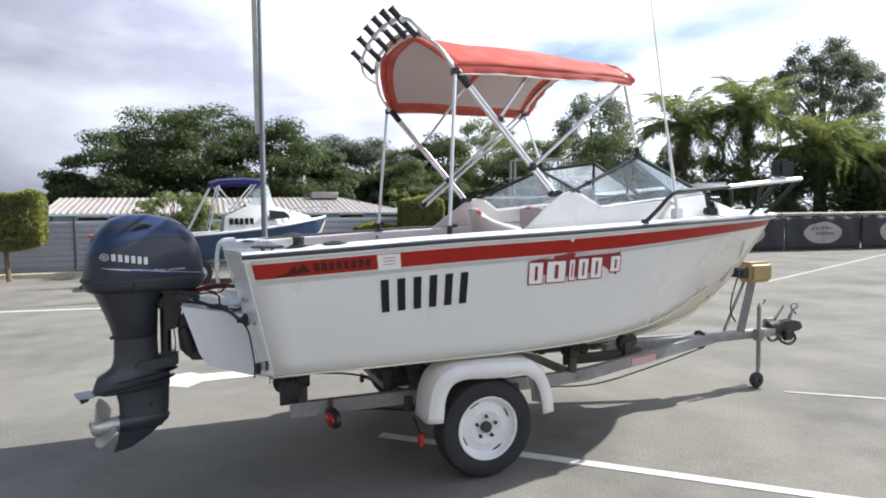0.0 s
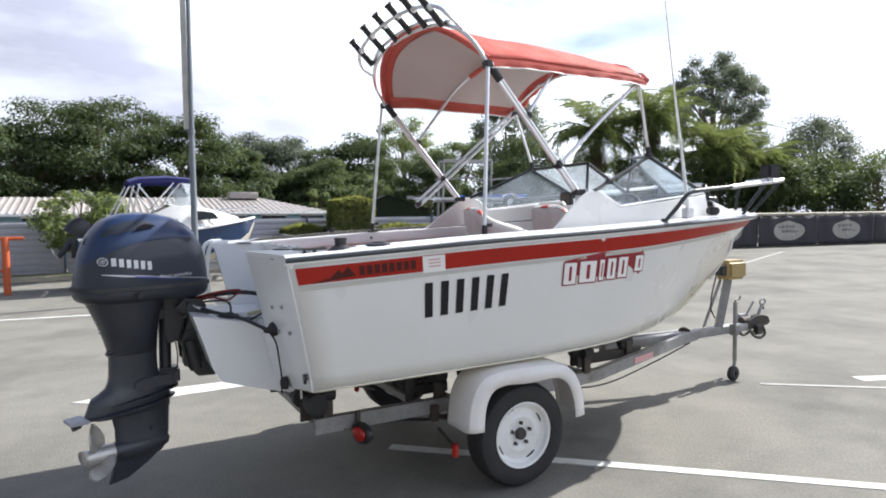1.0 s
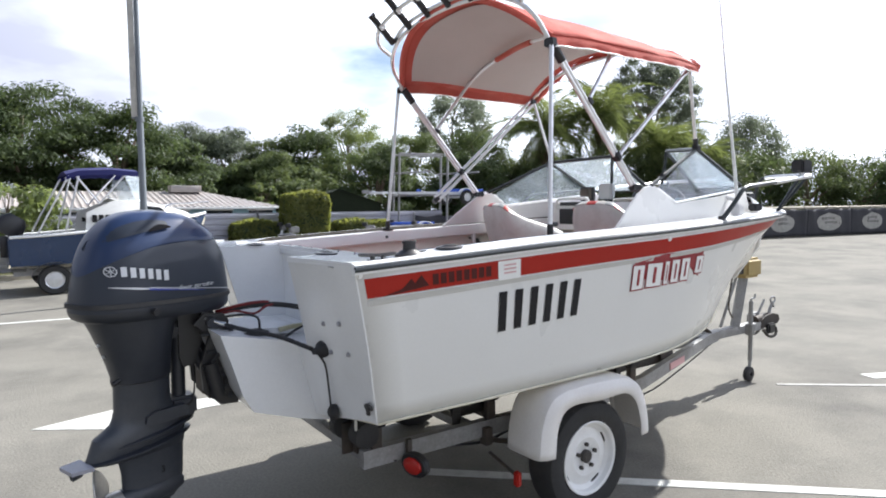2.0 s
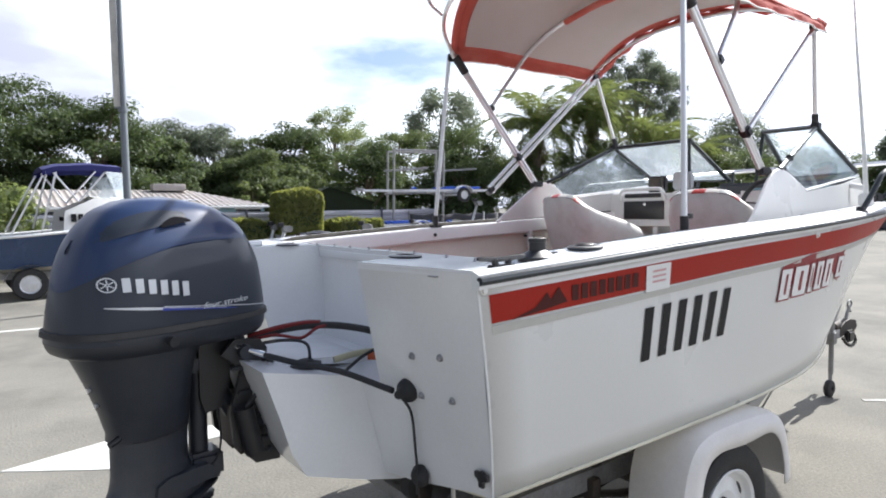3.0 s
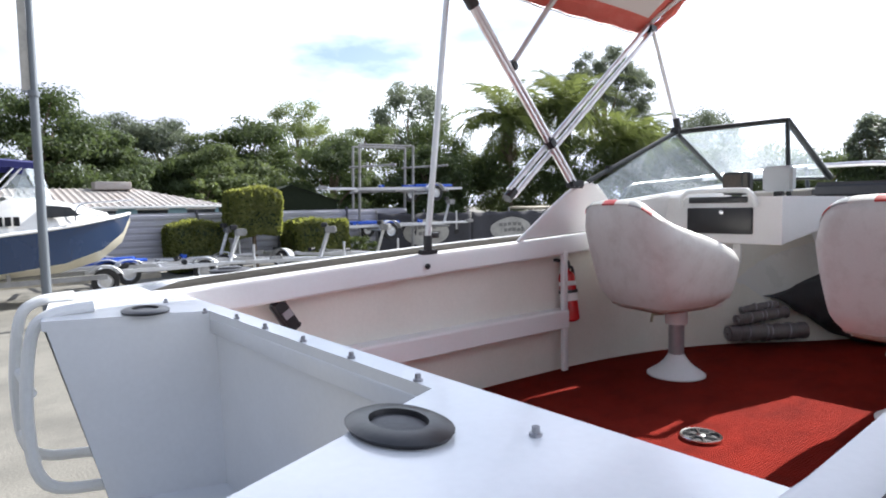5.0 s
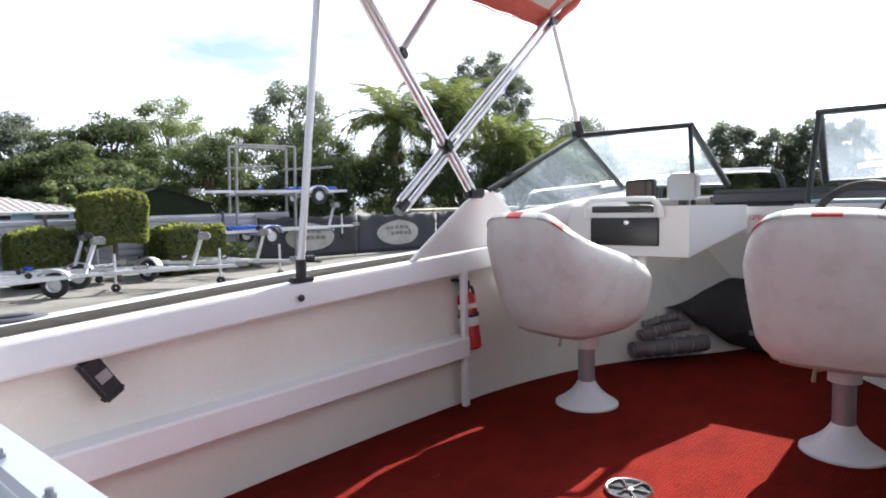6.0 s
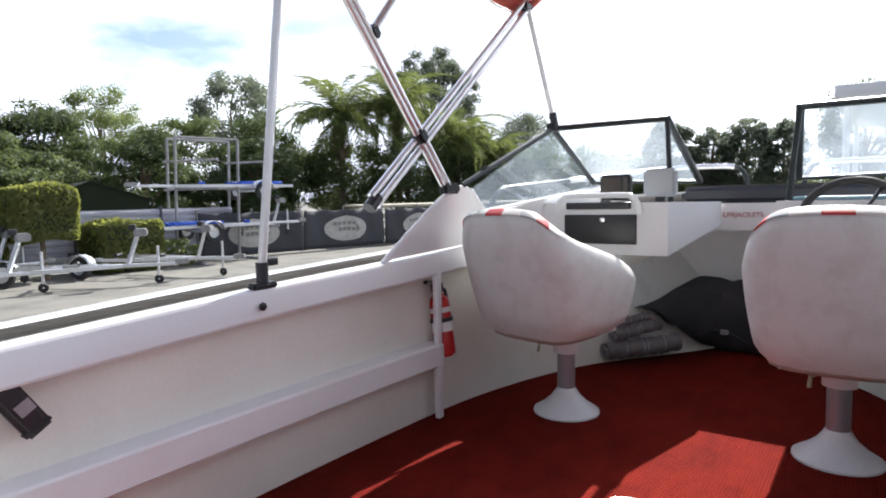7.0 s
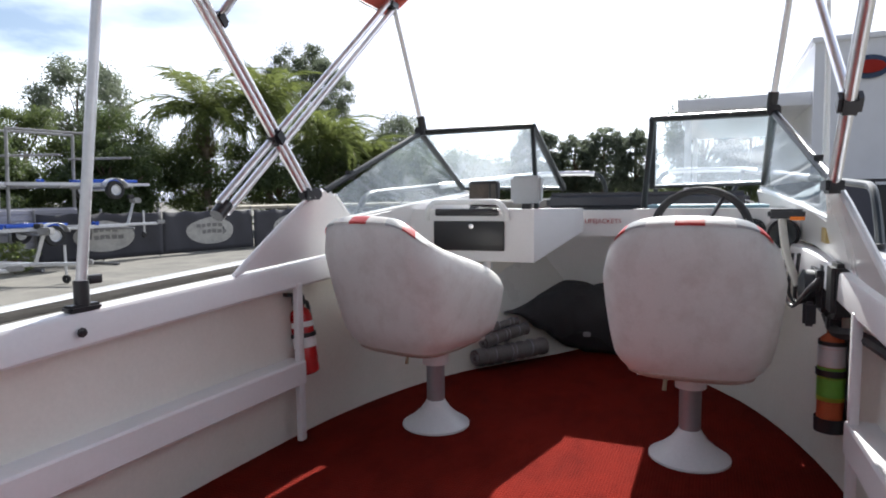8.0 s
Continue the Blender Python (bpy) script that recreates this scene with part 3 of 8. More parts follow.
q = tr(-0.655, 1.077)
part("cable_boot", lathe(bmesh.new(), [(0.040, 0.0), (0.038, 0.010), (0.028, 0.022), (0.018, 0.034), (0.014, 0.06)], Matrix.Translation((q[0] - 0.004, q[1], q[2])) @ pose(0, 0, 0, 0, -90, 0) @ pose(0, 0, 0, 25, 0, 0), 16), "black_rubber", boat, "black rubber cable boot")
q = tr(-0.63, 0.80)
part("grommet", lathe(bmesh.new(), [(0.036, 0), (0.036, 0.02), (0.022, 0.035), (0.001, 0.035)], Matrix.Translation((q[0], q[1], q[2] - 0.03)) @ pose(0, 0, 0, 0, -90, 0), 14), "black_rubber", boat)
part("depth_probe", box(bmesh.new(), (0.14, -0.745, 0.70), (0.15, -0.73, 0.80), 0.003), "grey_stripe", boat)

# boarding ladder folded up against the transom
for y in (0.62, 0.88):
    part("ladder_rail", tube(bmesh.new(), glide([(0.06, y, 1.06), (-0.085, y, 1.10), (-0.115, y, 1.25), (-0.10, y, 1.44), (-0.06, y, 1.495), (0.03, y, 1.505)], 6), 0.014, 10), "white_rail", boat, "white tubular boarding ladder rail")
for z in (1.16, 1.32):
    part("ladder_rung", rod((-0.105, 0.62, z), (-0.105, 0.88, z), 0.012, 8), "white_rail", boat)

# pod that carries the motor
bm = prism(bmesh.new(), [(-0.338, 1.136), (-0.285, 0.975), (-0.243, 0.835), (-0.195, 0.752), (0.04, 0.675), (0.18, 0.64), (0.30, 0.63), (0.24, 1.04), (0.03, 1.062)], -0.36, 0.36)
part("motor_pod", rounded(bm, 0.018), "alloy_white", boat, "white painted alloy motor pod")
part("pod_cap", rounded(prism(bmesh.new(), [(-0.24, 1.112), (-0.12, 1.116), (0.12, 1.10), (0.22, 1.05)], -0.20, 0.2), 0.01), "alloy_white", boat)
m = Matrix.Translation((-0.135, -0.235, 1.100)) @ pose(0, 0, 0, 0, 0, 25) @ Matrix.Diagonal((1.0, 0.62, 1, 1))
part("cable_gland", lathe(bmesh.new(), [(0.075, -0.01), (0.072, 0.006), (0.045, 0.014), (0.032, 0.024), (0.001, 0.024)], m, 24), "black_rubber", boat, "oval black rubber cable gland")
q = tr(-0.66, 1.462)
part("maker_plate", box(bmesh.new(), (q[0] - 0.003 + 0.030, -0.906, 1.466), (q[0] + 0.043, -0.870, 1.4688)), "pedestal", boat, "small dark printed strip")

# rub rails: white backing and dark insert
for h in (-1, 1):
    xs = [0.0 + 4.86 * i / 50 for i in range(51)]
    bm = bmesh.new()
    loft(bm, [[(rake(x, 1, sheer(x)), h * (beam(x) - 0.012), sheer(x) - 0.030), (rake(x, 1, sheer(x)), h * (beam(x) + 0.016), sheer(x) - 0.026),
               (rake(x, 1, sheer(x)), h * (beam(x) + 0.018), sheer(x) + 0.012), (rake(x, 1, sheer(x)), h * (beam(x) - 0.012), sheer(x) + 0.022)] for x in xs])
    rail = part("rub_rail", bm, "white_rail", boat, "white rub rail with dark insert")
    part("insert", tube(bmesh.new(), [(rake(x, 1, sheer(x)), h * (beam(x) + 0.018), sheer(x) - 0.004) for x in xs], 0.012, 8), "teal_rail", rail, "dark green rubber insert")


def band(name, mat, x0, x1, top, foot, hand, out=0.003, n=40, label="", parent=None):
    """A strip on the topsides, top and foot metres below the sheer (functions of x)."""
    bm = bmesh.new()
    grid = []
    for i in range(n + 1):
        x = x0 + (x1 - x0) * i / n
        h = sheer(x) - chine_z(x)
        grid.append([side_at(x, (top(x) + (foot(x) - top(x)) * j / 3) / h, out, hand) for j in range(4)])
    sheet(bm, grid)
    return part(name, bm, mat, parent or boat, label)


for h in (-1, 1):
    taper = lambda x: max(0.0, (x - 2.5) / 2.3)
    band("red_stripe", "red_stripe", 0.03, 4.80, lambda x: 0.047 - 0.012 * taper(x), lambda x: 0.128 + 0.006 * min(1, x) - 0.055 * taper(x), h, 0.003, 60, "faded red vinyl stripe")
    band("grey_stripe", "grey_stripe", 0.03, 3.6, lambda x: 0.136 + 0.006 * min(1, x) - 0.055 * taper(x), lambda x: 0.160 + 0.004 * min(1, x) - 0.065 * taper(x), h, 0.003, 50)

# registration as plain bars, name as plain shapes, maker's mark as shapes
def patch(name, mat, outline, hand=-1, out=0.004, parent=None, label=""):
    """A flat shape lying on the topsides; the outline is in x and metres above the water line."""
    bm = bmesh.new()
    vs = []
    for x, z in outline:
        u = (sheer(x) - z) / (sheer(x) - chine_z(x))
        vs.append(bm.verts.new(side_at(x, u, out, hand)))
    bm.faces.new(vs)
    bmesh.ops.triangulate(bm, faces=bm.faces)
    return part(name, bm, mat, parent or boat, label)


reg = part("registration_panel", bmesh.new(), "black_vinyl", boat, "registration shown as plain black bars")
for k in range(6):
    x0 = 0.722 + k * 0.103
    zt, zb = 1.312 + 0.0045 * k, 1.118 + 0.0045 * k
    patch("bar", "black_vinyl", [(x0, zb), (x0 + 0.050, zb + 0.002), (x0 + 0.058, zt), (x0 + 0.008, zt - 0.002)], parent=reg)
name = part("boat_name", bmesh.new(), "name_red", boat, "boat name shown as plain red and white shapes")
patch("flash", "name_red", [(1.72, 1.385), (2.02, 1.425), (2.42, 1.420), (2.40, 1.262), (2.28, 1.33), (2.1, 1.26), (1.72, 1.30)], parent=name, out=0.0035)
for k, (x0, w) in enumerate(((1.705, 0.115), (1.835, 0.155), (2.005, 0.055), (2.075, 0.09), (2.175, 0.10), (2.335, 0.095))):
    zt, zb = 1.378 + 0.004 * k, 1.228 + 0.004 * k
    if k == 5:
        zb += 0.03
    patch("bar", "name_red", [(x0, zb), (x0 + w, zb), (x0 + w, zt), (x0, zt)], parent=name, out=0.005)
    patch("bar", "sign_white", [(x0 + 0.008, zb + 0.008), (x0 + w - 0.008, zb + 0.008), (x0 + w - 0.008, zt - 0.008), (x0 + 0.008, zt - 0.008)], parent=name, out=0.0065)
    patch("bar", "name_red", [(x0 + w * 0.42, zb + 0.03), (x0 + w * 0.6, zb + 0.03), (x0 + w * 0.6, zt - 0.03), (x0 + w * 0.42, zt - 0.03)], parent=name, out=0.008)
mark = part("maker_mark", bmesh.new(), "black_vinyl", boat, "dark maker's mark shown as plain shapes")
patch("peak", "mark_dark", [(0.10, 1.345), (0.20, 1.372), (0.25, 1.412), (0.264, 1.390), (0.30, 1.424), (0.335, 1.376), (0.24, 1.362)], parent=mark, out=0.005)
for k in range(8):
    x0 = 0.355 + k * 0.042
    patch("bar", "mark_dark", [(x0, 1.376 + 0.002 * k), (x0 + 0.031, 1.376 + 0.002 * k), (x0 + 0.033, 1.424 + 0.002 * k), (x0 + 0.002, 1.424 + 0.002 * k)], parent=mark, out=0.005)
st = patch("sticker", "sign_white", [(0.722, 1.366), (0.86, 1.372), (0.86, 1.462), (0.722, 1.456)], out=0.006, label="small white sticker")
for k in range(3):
    patch("bar", "faint_red", [(0.755, 1.396 + 0.018 * k), (0.83, 1.400 + 0.018 * k), (0.83, 1.407 + 0.018 * k), (0.755, 1.403 + 0.018 * k)], parent=st, out=0.008)
for x, z in ((2.02, 1.51), (0.012, 1.44)):
    u = (sheer(x) - z) / (sheer(x) - chine_z(x))
    bolt(boat, side_at(x, u, 0.003), (0, -1, 0), 0.014, "sign_white")

def floor_half(x):
    """Half the width inside the hull at the floor's height."""
    c, k, s = chine_z(x), keel_z(x), sheer(x)
    if c > 0.905:
        return max(0.01, chine_y(x) * (0.90 - k) / (c - k) - 0.016)
    return chine_y(x) + (beam(x) - chine_y(x)) * (0.905 - c) / (s - c) - 0.016


# gunwales: outer deck, inner step coloured dark for its shade and dirt, coaming
def gz(x, z):
    """Gunwale heights: flush with the stern deck at the stern, then proud of the sheer."""
    k = min(1.0, max(0.0, (x - 0.235) / 0.10))
    k = k * k * (3 - 2 * k)
    low = 1.493 if z > -0.02 else sheer(x) + z
    return low + (sheer(x) + z - low) * k


XG = [0.235 + (3.42 - 0.235) * i / 40 for i in range(41)]
for h in (-1, 1):
    bm = bmesh.new()
    sheet(bm, [[(x, h * (beam(x) - o), gz(x, z)) for o, z in ((0.0, 0.014), (0.02, 0.022), (0.05, 0.027), (0.10, 0.030), (0.128, 0.031), (0.134, 0.030))] for x in XG])
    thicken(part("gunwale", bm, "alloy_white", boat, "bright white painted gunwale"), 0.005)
    bm = bmesh.new()
    sheet(bm, [[(x, h * (beam(x) - o), gz(x, z)) for o, z in ((0.1335, 0.031), (0.136, 0.028), (0.139, 0.008), (0.158, 0.004))] for x in XG])
    part("step_face", bm, "olive", boat, "gunwale's inner step, dark in colour for its shade and grime")
    bm = bmesh.new()
    loft(bm, [[(x, h * (beam(x) - o), gz(x, z)) for o, z in ((0.120, -0.004), (0.150, 0.005), (0.156, 0.0085), (0.196, 0.0085), (0.204, 0.006), (0.208, -0.002), (0.210, -0.070), (0.205, -0.077), (0.120, -0.079))] for x in XG])
    part("coaming", bm, "liner", boat, "white cockpit coaming")
    # inner lining down to the floor
    bm = bmesh.new()
    XL = [0.24 + (4.1 - 0.24) * i / 40 for i in range(41)]
    sheet(bm, [[(x, h * max(0.03, beam(x) - 0.125), sheer(x) - 0.02), (x, h * max(0.03, (beam(x) - 0.13) * 0.7 + (chine_y(x) - 0.06) * 0.3), 1.25), (x, h * max(0.02, min(0.94, floor_half(x))), 0.90)] for x in XL])
    part("lining", bm, "lining", boat, "cream painted inner hull side")
    # side shelf rail with its upright
    bm = bmesh.new()
    loft(bm, [[(x, h * (beam(x) - o), z) for o, z in ((0.195, 1.134), (0.215, 1.134), (0.218, 1.138), (0.218, 1.213), (0.214, 1.220), (0.195, 1.222), (0.12, 1.221), (0.12, 1.208), (0.195, 1.208))] for x in [0.25 + 1.81 * i / 12 for i in range(13)]])
    part("shelf_rail", bm, "liner", boat, "long white side shelf rail", angle=25)
    part("shelf_upright", box(bmesh.new(), (2.030, h * 0.842 - 0.011, 0.925), (2.062, h * 0.842 + 0.011, 1.50), 0.004), "liner", boat)
    bolt(boat, (1.22, h * 0.838, 1.493), (0, -h, 0), 0.012, "black_plastic")

# floor
bm = bmesh.new()
sheet(bm, [[(x, -y, 0.912), (x, 0, 0.912), (x, y, 0.912)] for x, y in ((max(0.24, x), min(0.943, floor_half(x) + 0.004)) for x in [0.24 + 0.17 * i for i in range(24)])])
thicken(part("cockpit_floor", bm, "carpet", boat, "worn red marine carpet floor"), 0.02)
m = Matrix.Translation((1.742, -0.003, 0.914))
sp = part("deck_plate_ring", lathe(bmesh.new(), [(0.069, 0), (0.070, 0.009), (0.066, 0.012), (0.061, 0.011), (0.060, 0.0)], m, 32, close=True), "steel", boat, "chrome deck plate ring")
part("deck_plate", lathe(bmesh.new(), [(0.0605, 0.002), (0.02, 0.003), (0.001, 0.003)], m, 24), "dark_canvas", sp)
for k in range(6):
    part("spoke", box(bmesh.new(), (-0.0025, 0.012, 0.004), (0.0025, 0.062, 0.010), m=m @ pose(0, 0, 0, 0, 0, 12 + 60 * k)), "steel", sp)
part("hub_cap", lathe(bmesh.new(), [(0.017, 0.003), (0.017, 0.009), (0.012, 0.012), (0.001, 0.013)], m, 16), "steel", sp)

# foredeck and cabin top
cabin_edge = curve([2.9, 3.38, 3.6, 3.83, 4.05, 4.3, 4.87], [1.83, 1.815, 1.752, 1.695, 1.675, 1.68, 1.69])


def cabin_foot(x):
    return max(0.003, min(0.858, beam(x) - 0.14))


bm = bmesh.new()
rows = []
for x in [3.53 + (4.87 - 3.53) * i / 34 for i in range(35)]:
    b, s, c, f = beam(x), sheer(x), cabin_edge(x), cabin_foot(x)
    k = max(0.0, min(1.0, (c - s - 0.036) / 0.15))
    inn = max(0.002, f - 0.06 * k)
    c = max(c, s + 0.036)
    pts = [(b, s + 0.012), (f + 0.03 * f, s + 0.026), (f, s + 0.032), (inn + 0.012 * k * inn, c - 0.016 * k), (inn * 0.97, c - 0.003), (inn * 0.85, c + 0.004), (inn * 0.4, c + 0.014), (0, c + 0.016)]
    rows.append([(x, -y, z) for y, z in pts] + [(x, y, z) for y, z in reversed(pts[:-1])])
sheet(bm, rows)
thicken(part("foredeck", bm, "gelcoat", boat, "white moulded foredeck and cabin top"), 0.006)
for h in (-1, 1):
    # cockpit side panels that carry the windscreen
    def lean(x, z):
        return h * (cabin_foot(x) - 0.065 * max(0.0, z - 1.585) / 0.26)
    foot = [(1.75, 1.560), (1.80, 1.594), (1.87, 1.650), (1.95, 1.712), (2.03, 1.770), (2.10, 1.808), (2.15, 1.820), (2.20, 1.818), (2.225, 1.805)]
    crest = foot + [(2.30, 1.758), (2.375, 1.712)] + [(2.375 + 1.035 * i / 10, 1.712 + 0.1 * i / 10) for i in range(1, 11)]
    rows = []
    for x, z in crest:
        zb = min(sheer(x) + 0.02, z - 0.004)
        rows.append([(x, lean(x, zb + (z - zb) * j / 4), zb + (z - zb) * j / 4) for j in range(5)])
    bm = bmesh.new()
    sheet(bm, rows)
    thicken(part("side_panel", bm, "gelcoat" if h < 0 else "liner", boat, "white moulded panel below the windscreen"), 0.018, 0, True)
    part("panel_edge", tube(bmesh.new(), [(x, lean(x, z), z) for x, z in crest[:11]], 0.0095, 8), "gelcoat" if h < 0 else "liner", boat)

def loft_box(a, b):
    bm = bmesh.new()
    loft(bm, [a, b])
    return bm


# under the dash: console boxes, glove door, lettered shelf front
bm = bmesh.new()
loft(bm, [[(2.90, 0.825, 1.505), (2.90, 0.209, 1.505), (2.90, 0.209, 1.742), (2.90, 0.815, 1.742)], [(3.40, 0.69, 1.62), (3.40, 0.09, 1.62), (3.40, 0.09, 1.735), (3.40, 0.67, 1.735)]])
part("dash_port", rounded(bm, 0.010), "liner", boat, "white moulded dash with a glove box")
d = part("glove_door", box(bmesh.new(), (2.888, 0.345, 1.553), (2.903, 0.69, 1.688), 0.006), "black_plastic", boat, "black glove box door")
part("lock", lathe(bmesh.new(), [(0.012, 0), (0.012, 0.006), (0.001, 0.008)], Matrix.Translation((2.889, 0.50, 1.665)) @ pose(0, 0, 0, 0, -90, 0), 14), "steel", d)
part("grab_handle", tube(bmesh.new(), glide([(2.89, 0.72, 1.69), (2.88, 0.715, 1.735), (2.88, 0.69, 1.765), (2.885, 0.65, 1.775), (2.885, 0.40, 1.775), (2.88, 0.36, 1.765), (2.88, 0.335, 1.735), (2.89, 0.33, 1.69)], 4), 0.013, 10), "white_rail", boat, "white tubular grab handle")
part("recess", box(bmesh.new(), (2.884, 0.37, 1.712), (2.902, 0.68, 1.745), 0.006), "black_plastic", boat)
part("dash_centre", rounded(prism(bmesh.new(), [(0.195, 1.594), (-0.25, 1.594), (-0.25, 1.724), (0.195, 1.724)], 3.43, 3.56, axis=0), 0.008), "liner", boat)
lettering("lifejackets_sign", "LIFEJACKETS", 0.0325, "text_red", boat, Matrix.Translation((3.4275, -0.003, 1.668)) @ Matrix(((0, 0, -1, 0), (-1, 0, 0, 0), (0, 1, 0, 0), (0, 0, 0, 1))), "red lettering on the shelf front", 0.001)
part("dash_starboard", rounded(loft_box([(2.92, -0.205, 1.60), (2.92, -0.26, 1.50), (2.92, -0.82, 1.50), (2.92, -0.81, 1.74), (2.92, -0.205, 1.74)], [(3.32, -0.205, 1.62), (3.32, -0.26, 1.60), (3.32, -0.71, 1.60), (3.32, -0.70, 1.735), (3.32, -0.205, 1.735)]), 0.010), "liner", boat, "white moulded helm console")
part("dash_pad", rounded(box(bmesh.new(), (3.51, -0.67, 1.722), (3.65, 0.31, 1.814)), 0.025, 3), "dark_pad", boat, "charcoal padded vinyl dash top")
part("dash_mat", box(bmesh.new(), (2.95, -0.71, 1.742), (3.18, -0.26, 1.756), 0.004), "shed_blue", boat)
part("cabin_wall", prism(bmesh.new(), [(-0.26, 1.06), (0.26, 1.06), (0.46, 1.34), (0.52, 1.62), (-0.52, 1.62), (-0.46, 1.34)], 4.07, 4.09, axis=0), "liner", boat)
part("shelf_bracket", box(bmesh.new(), (2.93, 0.42, 1.40), (2.95, 0.46, 1.50), 0.004), "white_rail", boat)

# gauges and controls at the helm
for y, z, r in ((-0.655, 1.66, 0.042), (-0.757, 1.645, 0.056)):
    m = Matrix.Translation((2.92, y, z)) @ pose(0, 0, 0, 0, -90, 0)
    g = part("gauge", lathe(bmesh.new(), [(r, 0), (r, 0.018), (r * 0.86, 0.022), (r * 0.84, 0.012), (0.001, 0.012)], m, 28), "black_plastic", boat, "round black gauge")
    part("lens", lathe(bmesh.new(), [(r * 0.8, 0.014), (0.001, 0.015)], m, 20), "dark_window", g)
part("warning_label", box(bmesh.new(), (2.42, -0.838, 1.645), (2.50, -0.822, 1.70), m=None), "yellow", boat)

wheel_m = Matrix.Translation((2.755, -0.468, 1.668)) @ pose(0, 0, 0, 0, -62, 0)
sw = thing("steering_wheel", "black steering wheel with a chrome centre at the helm", "steering wheel")
part("rim", tube(bmesh.new(), [wheel_m @ Vector((0.165 * math.cos(a), 0.165 * math.sin(a), 0)) for a in (2 * math.pi * k / 40 for k in range(41))], 0.015, 10), "black_rubber", sw)
for k in range(3):
    a = math.radians(90 + 120 * k)
    part("spoke", tube(bmesh.new(), [wheel_m @ Vector((0.03 * math.cos(a), 0.03 * math.sin(a), -0.03)), wheel_m @ Vector((0.16 * math.cos(a), 0.16 * math.sin(a), 0))], 0.013, 8, 0.5), "black_plastic", sw)
part("hub", lathe(bmesh.new(), [(0.05, -0.05), (0.055, 0.0), (0.045, 0.02), (0.001, 0.025)], wheel_m, 20), "steel", sw, "chrome wheel centre")
part("column", tube(bmesh.new(), [wheel_m @ Vector((0, 0, -0.02)), wheel_m @ Vector((0, 0, -0.22))], 0.03, 12), "black_plastic", sw)

ctrl = thing("throttle_control", "black throttle box with a grey lever beside the helm seat", "throttle")
part("housing", rounded(box(bmesh.new(), (2.42, -0.875, 1.43), (2.58, -0.805, 1.575)), 0.015), "black_plastic", ctrl)
part("junction_box", rounded(box(bmesh.new(), (2.24, -0.895, 1.45), (2.34, -0.815, 1.60)), 0.012), "black_plastic", ctrl)
part("cover", lathe(bmesh.new(), [(0.055, 0), (0.055, 0.03), (0.03, 0.04), (0.001, 0.04)], Matrix.Translation((2.5, -0.805, 1.50)) @ pose(0, 0, 0, -90, 0, 0), 18), "cowl_dark", ctrl)
part("lever", tube(bmesh.new(), glide([(2.52, -0.765, 1.50), (2.57, -0.735, 1.60), (2.62, -0.722, 1.715)], 4), 0.014, 10, 0.7), "grey_stripe", ctrl, "grey lever")
part("grip", rounded(box(bmesh.new(), (2.60, -0.79, 1.712), (2.64, -0.68, 1.745)), 0.008), "cowl_grey", ctrl)
part("trim_switch", box(bmesh.new(), (2.594, -0.787, 1.708), (2.602, -0.745, 1.720)), "amber_lens", ctrl)
part("cable", tube(bmesh.new(), glide([(2.46, -0.84, 1.42), (2.3, -0.84, 1.40), (2.1, -0.86, 1.43), (1.8, -0.88, 1.44)], 5), 0.016, 8), "black_rubber", ctrl)

for k in range(3):
    y = -0.735 - 0.018 * k
    part("wire", tube(bmesh.new(), glide([(2.57, y, 1.60), (2.53, y + 0.012, 1.50 - 0.02 * k), (2.47, y - 0.01, 1.44 + 0.012 * k), (2.43, y - 0.045, 1.50), (2.44, -0.815, 1.54)], 6), 0.0055, 6), ("grey_clear", "black_rubber", "black_rubber")[k], ctrl)
part("key_float", rounded(box(bmesh.new(), (2.375, -0.80, 1.395), (2.40, -0.765, 1.47)), 0.008), "dark_pad", ctrl, "dark blue key float")
# ---- windscreen ----
ws = thing("windscreen", "black-framed clear perspex windscreen, open in the middle", "windscreen")


def pane(corners, parent):
    c = [Vector(q) for q in corners]
    nrm = (c[1] - c[0]).cross(c[2] - c[0]).normalized() * 0.0025
    bm = bmesh.new()
    loft(bm, [[q - nrm for q in c], [q + nrm for q in c]])
    ob = part("pane", bm, "glass", parent)
    ob.visible_shadow = False
    return ob


for h in (-1, 1):
    T, P = (2.794, h * 0.702, 2.088), (3.08, h * 0.265, 2.122)
    S = [(2.17, h * 0.80, 1.826), (2.235, h * 0.798, 1.812), (2.385, h * 0.828, 1.722), (3.39, h * 0.706, 1.822)]
    FB, FI = (3.33, h * 0.715, 1.845), (3.55, h * 0.224, 1.838)
    pane([S[1], S[2], S[3], FB, T], ws)
    pane([T, FB, FI, P], ws)
    for a, b, r in ((S[0], T, 0.013), (T, P, 0.014), (T, FB, 0.015), (P, FI, 0.017), (FB, FI, 0.010), (P, (3.04, h * 0.235, 1.74), 0.012)):
        part("frame_bar", rod(a, b, r, 8), "black_frame", ws)
    part("lower_trim", tube(bmesh.new(), [S[1], S[2], S[3], FB], 0.008, 6), "white_rail", ws)
    part("corner_block", rounded(box(bmesh.new(), (2.77, h * 0.702 - 0.022, 2.075), (2.82, h * 0.702 + 0.022, 2.112)), 0.005), "black_plastic", ws)
    part("clip", box(bmesh.new(), (2.30, h * 0.780 - 0.012, 1.872), (2.33, h * 0.780 + 0.012, 1.905)), "black_plastic", ws)

